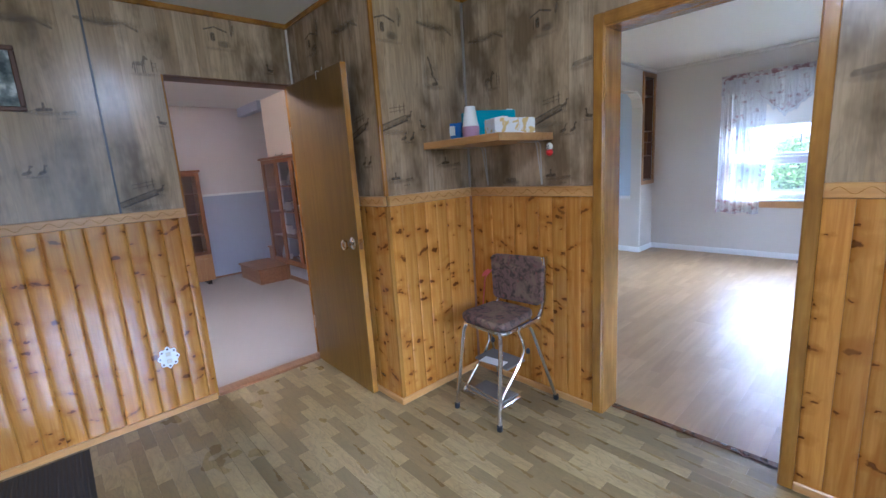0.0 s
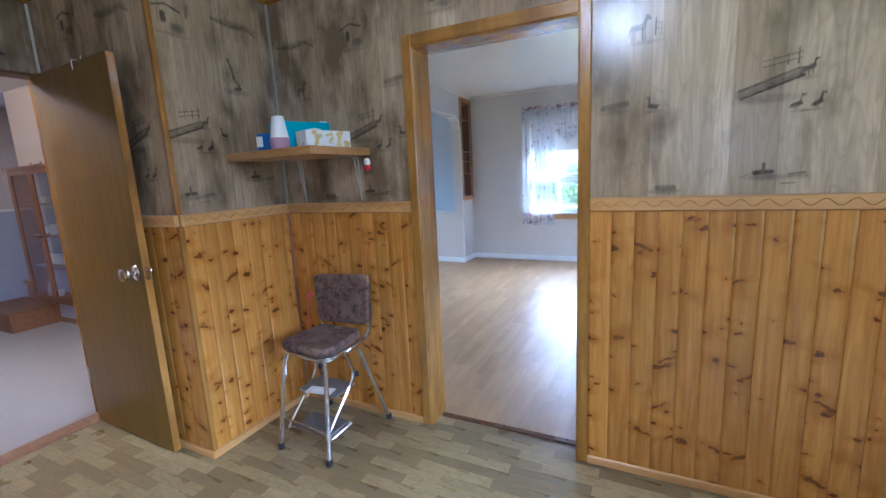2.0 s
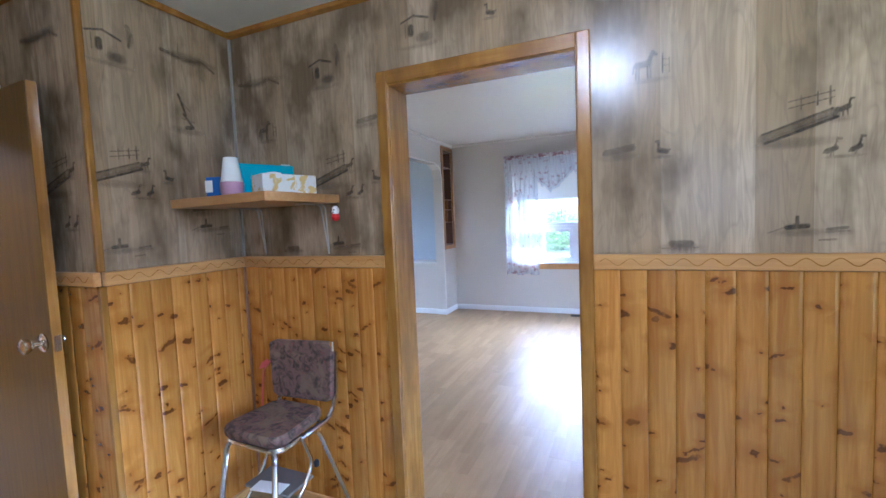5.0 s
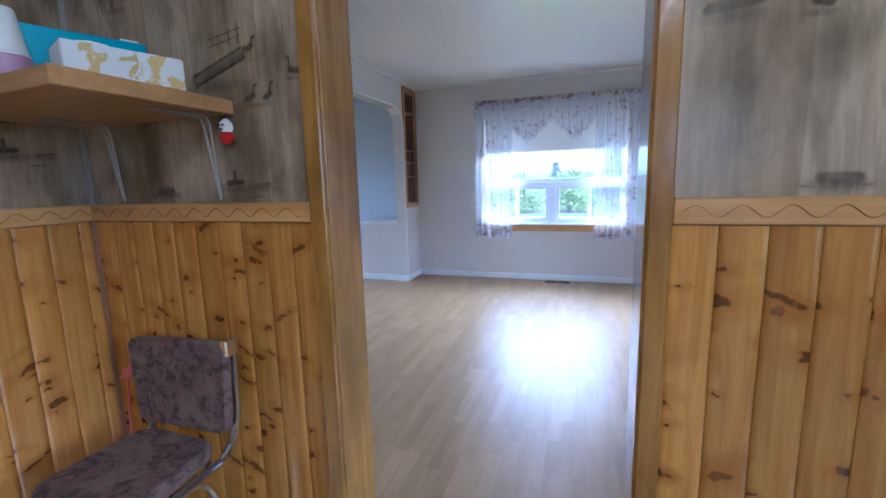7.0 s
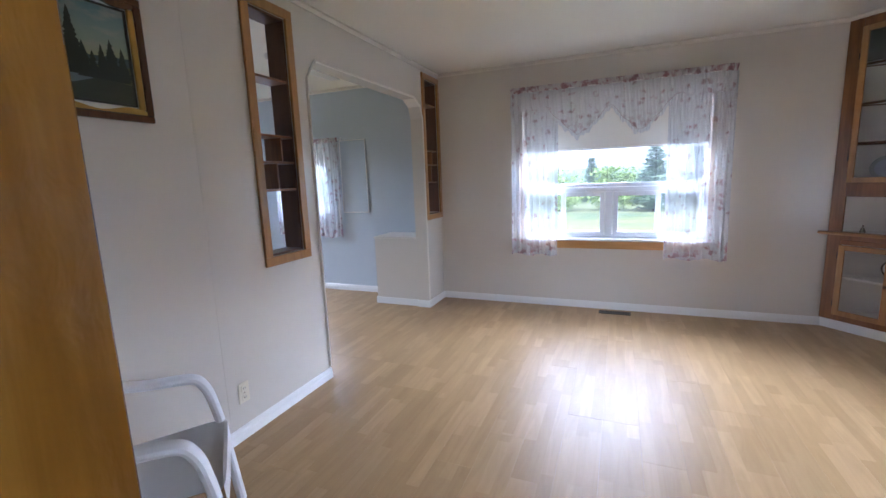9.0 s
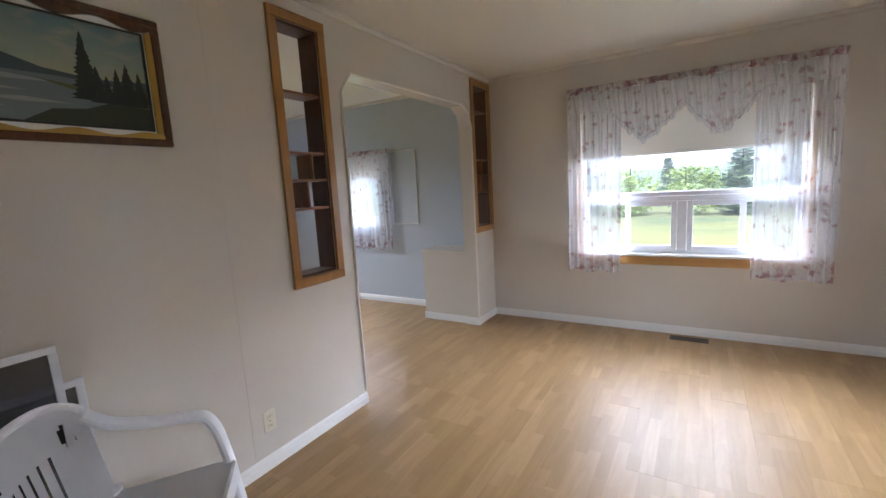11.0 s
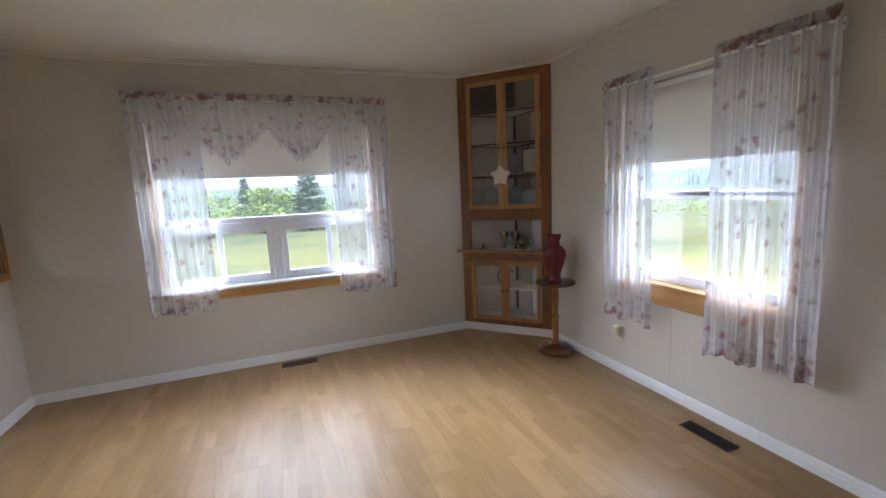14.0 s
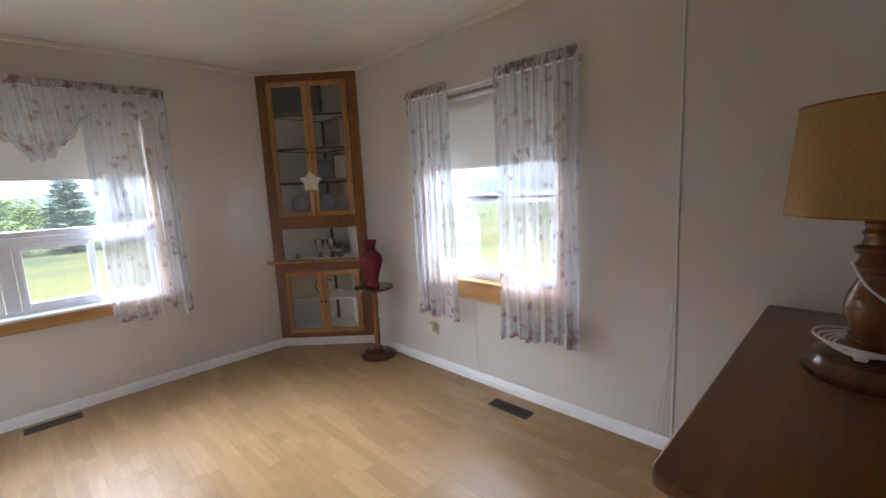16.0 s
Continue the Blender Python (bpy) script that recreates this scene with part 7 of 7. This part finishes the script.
for x in (0.05, DW - 0.10):
    for y in (0.04, DD - 0.11):
        part("foot", box(x, y, 0, x + 0.06, y + 0.06, 0.079, 0.006), M["dresser"], dres)

tl = thing("table_lamp", "turned wooden table lamp with a mustard cloth shade", "lamp", (1.462, 2.832, DZ + 0.001))
M["shade"] = mat("mustard_cloth", (0.34, 0.19, 0.06), 0.9)
n = Nodes(M["shade"])
c = n.coords()
weave = n.noise(n.add("Mapping", {"Vector": c, "Scale": (1, 1, 6)}).outputs[0], 120, 2)
n.color(n.mix(n.ramp(weave, [(0.35, (0, 0, 0)), (0.65, (1, 1, 1))]), (0.27, 0.145, 0.045), (0.40, 0.235, 0.08)))
n.bump(weave, 0.4, 0.002)
part("base", lathe([(0.15, 0), (0.155, 0.006), (0.155, 0.022), (0.145, 0.03), (0.138, 0.036), (0.13, 0.055), (0.10, 0.07), (0.07, 0.078)], 36), M["dark_turned"], tl, "dark round base", True)
part("column", lathe([(0.0598, 0.0785), (0.0616, 0.08919), (0.0546, 0.09477), (0.0598, 0.1041), (0.0528, 0.1097), (0.0581, 0.119), (0.051, 0.1264), (0.0563, 0.1357), (0.066, 0.1589), (0.0722, 0.1915), (0.0669, 0.2287), (0.0484, 0.2705), (0.0422, 0.2938), (0.0581, 0.3012), (0.0616, 0.3143), (0.051, 0.3217), (0.0458, 0.3403), (0.0581, 0.3496), (0.0616, 0.3626), (0.044, 0.3719), (0.0405, 0.3914), (0.0458, 0.4007), (0.0396, 0.4147), (0.044, 0.4286), (0.0352, 0.4426), (0.0176, 0.4472), (0.0106, 0.4891)], 28), M["lamp_wood"], tl, "turned varnished column", True)
sh = part("shade", lathe([(0.215, 0.452), (0.218, 0.454), (0.196, 0.745), (0.193, 0.747), (0.191, 0.744), (0.212, 0.455)], 40), M["shade"], tl, "mustard cloth shade", True)
for r, z in ((0.2165, 0.455), (0.1955, 0.744)):
    part("trim_ring", tube([(r * math.cos(a), r * math.sin(a), z) for a in np.linspace(0, 2 * math.pi, 40, endpoint=False)], 0.003, 5, True), M["turned"], sh)
for a in (0.3, 2.4, 4.5):
    part("spider", tube([(0.012, 0, 0.487), (0.19 * math.cos(a), 0.19 * math.sin(a), 0.72)], 0.002, 4), M["dark_metal"], tl)
for k in range(5):
    loop = [((0.082 + 0.012 * k + 0.012 * math.sin(3 * a + k)) * math.cos(a), (0.082 + 0.012 * k) * math.sin(a), 0.079 + 0.006 * k + 0.004 * math.sin(2 * a + k)) for a in np.linspace(0, 2 * math.pi, 30, endpoint=False)]
    part("cord_loop", tube(loop, 0.0035, 5, True), M["cord"], tl, "coiled white lamp cord", True)
part("cord", tube(rounded([(-0.06, 0.06, 0.33), (-0.085, 0.03, 0.27), (-0.085, -0.03, 0.22), (-0.06, -0.07, 0.17), (-0.08, -0.03, 0.11)], 0.06), 0.0035, 5), M["cord"], tl, "white lamp cord", True)
part("plug", box(-0.135, 0.01, 0.079, -0.095, 0.04, 0.099, 0.005), M["white"], tl, "white plug")

# white plastic armchair
chair = thing("plastic_chair", "white moulded plastic garden armchair", "chair", (-1.625, 3.10, 0.0), -42)


def sheet(fn, nu, nv, thick):
    """A moulded sheet from a function of (u, v) giving a point, with thickness; None leaves a gap."""
    bm = bmesh.new()
    g = [[bm.verts.new(fn(i / nu, j / nv)) for j in range(nv + 1)] for i in range(nu + 1)]
    for i in range(nu):
        for j in range(nv):
            bm.faces.new((g[i][j], g[i + 1][j], g[i + 1][j + 1], g[i][j + 1]))
    bmesh.ops.solidify(bm, geom=bm.faces[:], thickness=thick)
    bmesh.ops.recalc_face_normals(bm, faces=bm.faces[:])
    return bm


seatp = sheet(lambda u, v: ((u - 0.5) * (0.42 + 0.05 * v), -0.20 + 0.40 * v, 0.41 + 0.02 * v - 0.05 * max(0, v - 0.85) * 4 * 0.3 - 0.018 * math.sin(math.pi * u)), 14, 14, 0.006)
part("seat", seatp, M["white_plastic"], chair, smooth=True)


def back_point(u, v):
    w = 0.42 + 0.05 * v
    a = (u - 0.5) * 2
    y = -0.19 - 0.075 * v - 0.075 * (1 - a * a)
    return (a * w / 2, y, 0.40 + 0.405 * v - 0.07 * a ** 4 * v)


bm = bmesh.new()
NU, NV = 40, 24
slots = {(i, j) for i in (12, 16, 20, 24, 28) for j in range(6, 15)} | {(i, j) for i in (5, 6, 34, 35) for j in range(15, 20)} | {(i, j) for i in (4, 7, 33, 36) for j in range(16, 19)}
g = [[bm.verts.new(back_point(i / NU, j / NV)) for j in range(NV + 1)] for i in range(NU + 1)]
for i in range(NU):
    for j in range(NV):
        if (i, j) not in slots:
            bm.faces.new((g[i][j], g[i + 1][j], g[i + 1][j + 1], g[i][j + 1]))
bmesh.ops.solidify(bm, geom=bm.faces[:], thickness=0.008)
bmesh.ops.recalc_face_normals(bm, faces=bm.faces[:])
part("backrest", bm, M["white_plastic"], chair, "slotted white backrest", True)


def band(points, w, t, n_=10):
    """A broad flat moulded bar; its width lies along x."""
    one = bmesh.new()
    pts = [Vector(p) for p in points]
    side = Vector((1, 0, 0))
    rings = []
    for i, p in enumerate(pts):
        d = (pts[min(i + 1, len(pts) - 1)] - pts[max(i - 1, 0)]).normalized()
        up = d.cross(side).normalized()
        rings.append([one.verts.new(p + side * (w / 2 * math.copysign(abs(math.cos(a)) ** 0.6, math.cos(a))) + up * (t / 2 * math.sin(a))) for a in (2 * math.pi * k / n_ for k in range(n_))])
    for a, b in zip(rings, rings[1:]):
        for k in range(n_):
            one.faces.new((a[k], a[(k + 1) % n_], b[(k + 1) % n_], b[k]))
    one.faces.new(rings[0][::-1]), one.faces.new(rings[-1])
    bmesh.ops.recalc_face_normals(one, faces=one.faces[:])
    return one


part("back_rim", tube([back_point(u, 1.0) for u in np.linspace(0, 1, 20)], 0.014, 8), M["white_plastic"], chair, smooth=True)
for s in (-1, 1):
    arm = [back_point(0.5 + 0.5 * s, 0.93), (s * 0.245, -0.20, 0.66), (s * 0.256, -0.07, 0.63), (s * 0.258, 0.06, 0.625), (s * 0.258, 0.115, 0.617), (s * 0.254, 0.15, 0.56), (s * 0.250, 0.18, 0.42), (s * 0.268, 0.225, 0.006)]
    part("arm", band(rounded(arm, 0.07), 0.066, 0.036), M["white_plastic"], chair, "broad white arm and front leg", True)
    part("leg", band([(s * 0.215, -0.19, 0.42), (s * 0.25, -0.265, 0.006)], 0.06, 0.024), M["white_plastic"], chair, smooth=True)
    part("apron", sheet(lambda u, v: (s * (0.212 + 0.028 * u), -0.195 + 0.37 * u, 0.335 + 0.075 * v + 0.03 * (1 - v) * math.sin(math.pi * u)), 10, 3, 0.006), M["white_plastic"], chair, smooth=True)
part("front_rail", band([(0.0, 0.205, 0.425), (0.0, 0.21, 0.36)], 0.46, 0.014), M["white_plastic"], chair, smooth=True)

# window screens leaning on the wall
M["mesh"] = mat("grey_insect_mesh", (0.13, 0.13, 0.135), 0.7)
nm = Nodes(M["mesh"])
nm.t.links.new(nm.add("MixShader", {0: 0.42, 1: nm.b.outputs[0], 2: nm.add("BsdfTransparent").outputs[0]}).outputs[0], nm.t.nodes["Material Output"].inputs[0])


def screen(label, y0, y1, h, foot, lean, bar):
    ob = thing("window_screen", label, "window screen", (XW + foot, y0, 0.0), 0, "screens leaning on the wall")
    w = y1 - y0
    pieces = [(0, 0, w, 0.025), (0, h - 0.025, w, h), (0, 0.025, 0.025, h - 0.025), (w - 0.025, 0.025, w, h - 0.025)]
    if bar:
        pieces.append((0.025, bar, w - 0.025, bar + 0.03))
    tilt = pose(0, 0, 0, 0, -lean, 0)
    for q in pieces:
        part("frame", merge(None, box(-0.008, q[0], q[1], 0.008, q[2], q[3], 0.002), tilt), M["vinyl"], ob)
    part("mesh", merge(None, box(-0.001, 0.02, 0.02, 0.001, w - 0.02, h - 0.02), tilt), M["mesh"], ob, "dark grey insect mesh")
    return ob


screen("white-framed window screen leaning against the wall", 2.48, 3.04, 0.975, 0.075, 3.6, 0.72)
screen("smaller white-framed window screen behind the other", 2.55, 3.10, 0.83, 0.045, 2.4, 0)


# ---- oak laminate boards of the living room, last ----
def laminate():
    base = structure(new("floor_laminate"), "glossy light oak laminate floor", "floor")
    rng = random.Random(11)
    w, step = 0.192, 1.28
    shared = {}

    def put(x, y0, y1, width):
        key = (round(width, 3), round(y1 - y0, 3))
        if key not in shared:
            bm = bmesh.new()
            e, d, a, b = 0.0002, 0.0006, key[0], key[1]
            lo = [(e, e), (a - e, e), (a - e, b - e), (e, b - e)]
            hi = [(e + d, e + d), (a - e - d, e + d), (a - e - d, b - e - d), (e + d, b - e - d)]
            l = [bm.verts.new((px, py, -0.006)) for px, py in lo]
            m = [bm.verts.new((px, py, -0.0004)) for px, py in lo]
            t = [bm.verts.new((px, py, 0.0)) for px, py in hi]
            bm.faces.new(t)
            for k in range(4):
                j = (k + 1) % 4
                bm.faces.new((m[k], m[j], t[j], t[k]))
                bm.faces.new((l[k], l[j], m[j], m[k]))
            me = bpy.data.meshes.new("plank")
            bm.to_mesh(me)
            bm.free()
            me.materials.append(M["laminate"])
            shared[key] = me
        ob = new("plank", shared[key])
        ob.location = (x, y0, 0)
        ob.parent = base

    x = -5.38
    while x < XE:
        x1 = min(x + w, XE)
        y = YS - 0.02 - rng.choice((0.0, 0.32, 0.64, 0.96))
        while y < YN:
            a, b = max(y, YS - 0.02), min(y + step, YN)
            if b - a > 0.02:
                put(x, a, b, x1 - x)
            y += step
        x = x1


laminate()


def kitchen_strips():
    base = structure(new("floor_kitchen_strips"), "brown and pale strip-pattern laminate floor, worn glossy", "floor")
    shared = []
    for material in (M["kitchen_floor"], M["kitchen_floor_dark"]):
        bm = bmesh.new()
        strip(bm, 0.0, 0.0, *STRIP)
        me = bpy.data.meshes.new("strip")
        bm.to_mesh(me)
        bm.free()
        me.materials.append(material)
        shared.append(me)
    for x, y, tone in singles:
        ob = new("strip", shared[tone])
        ob.location = (x, y, 0)
        ob.parent = base


kitchen_strips()
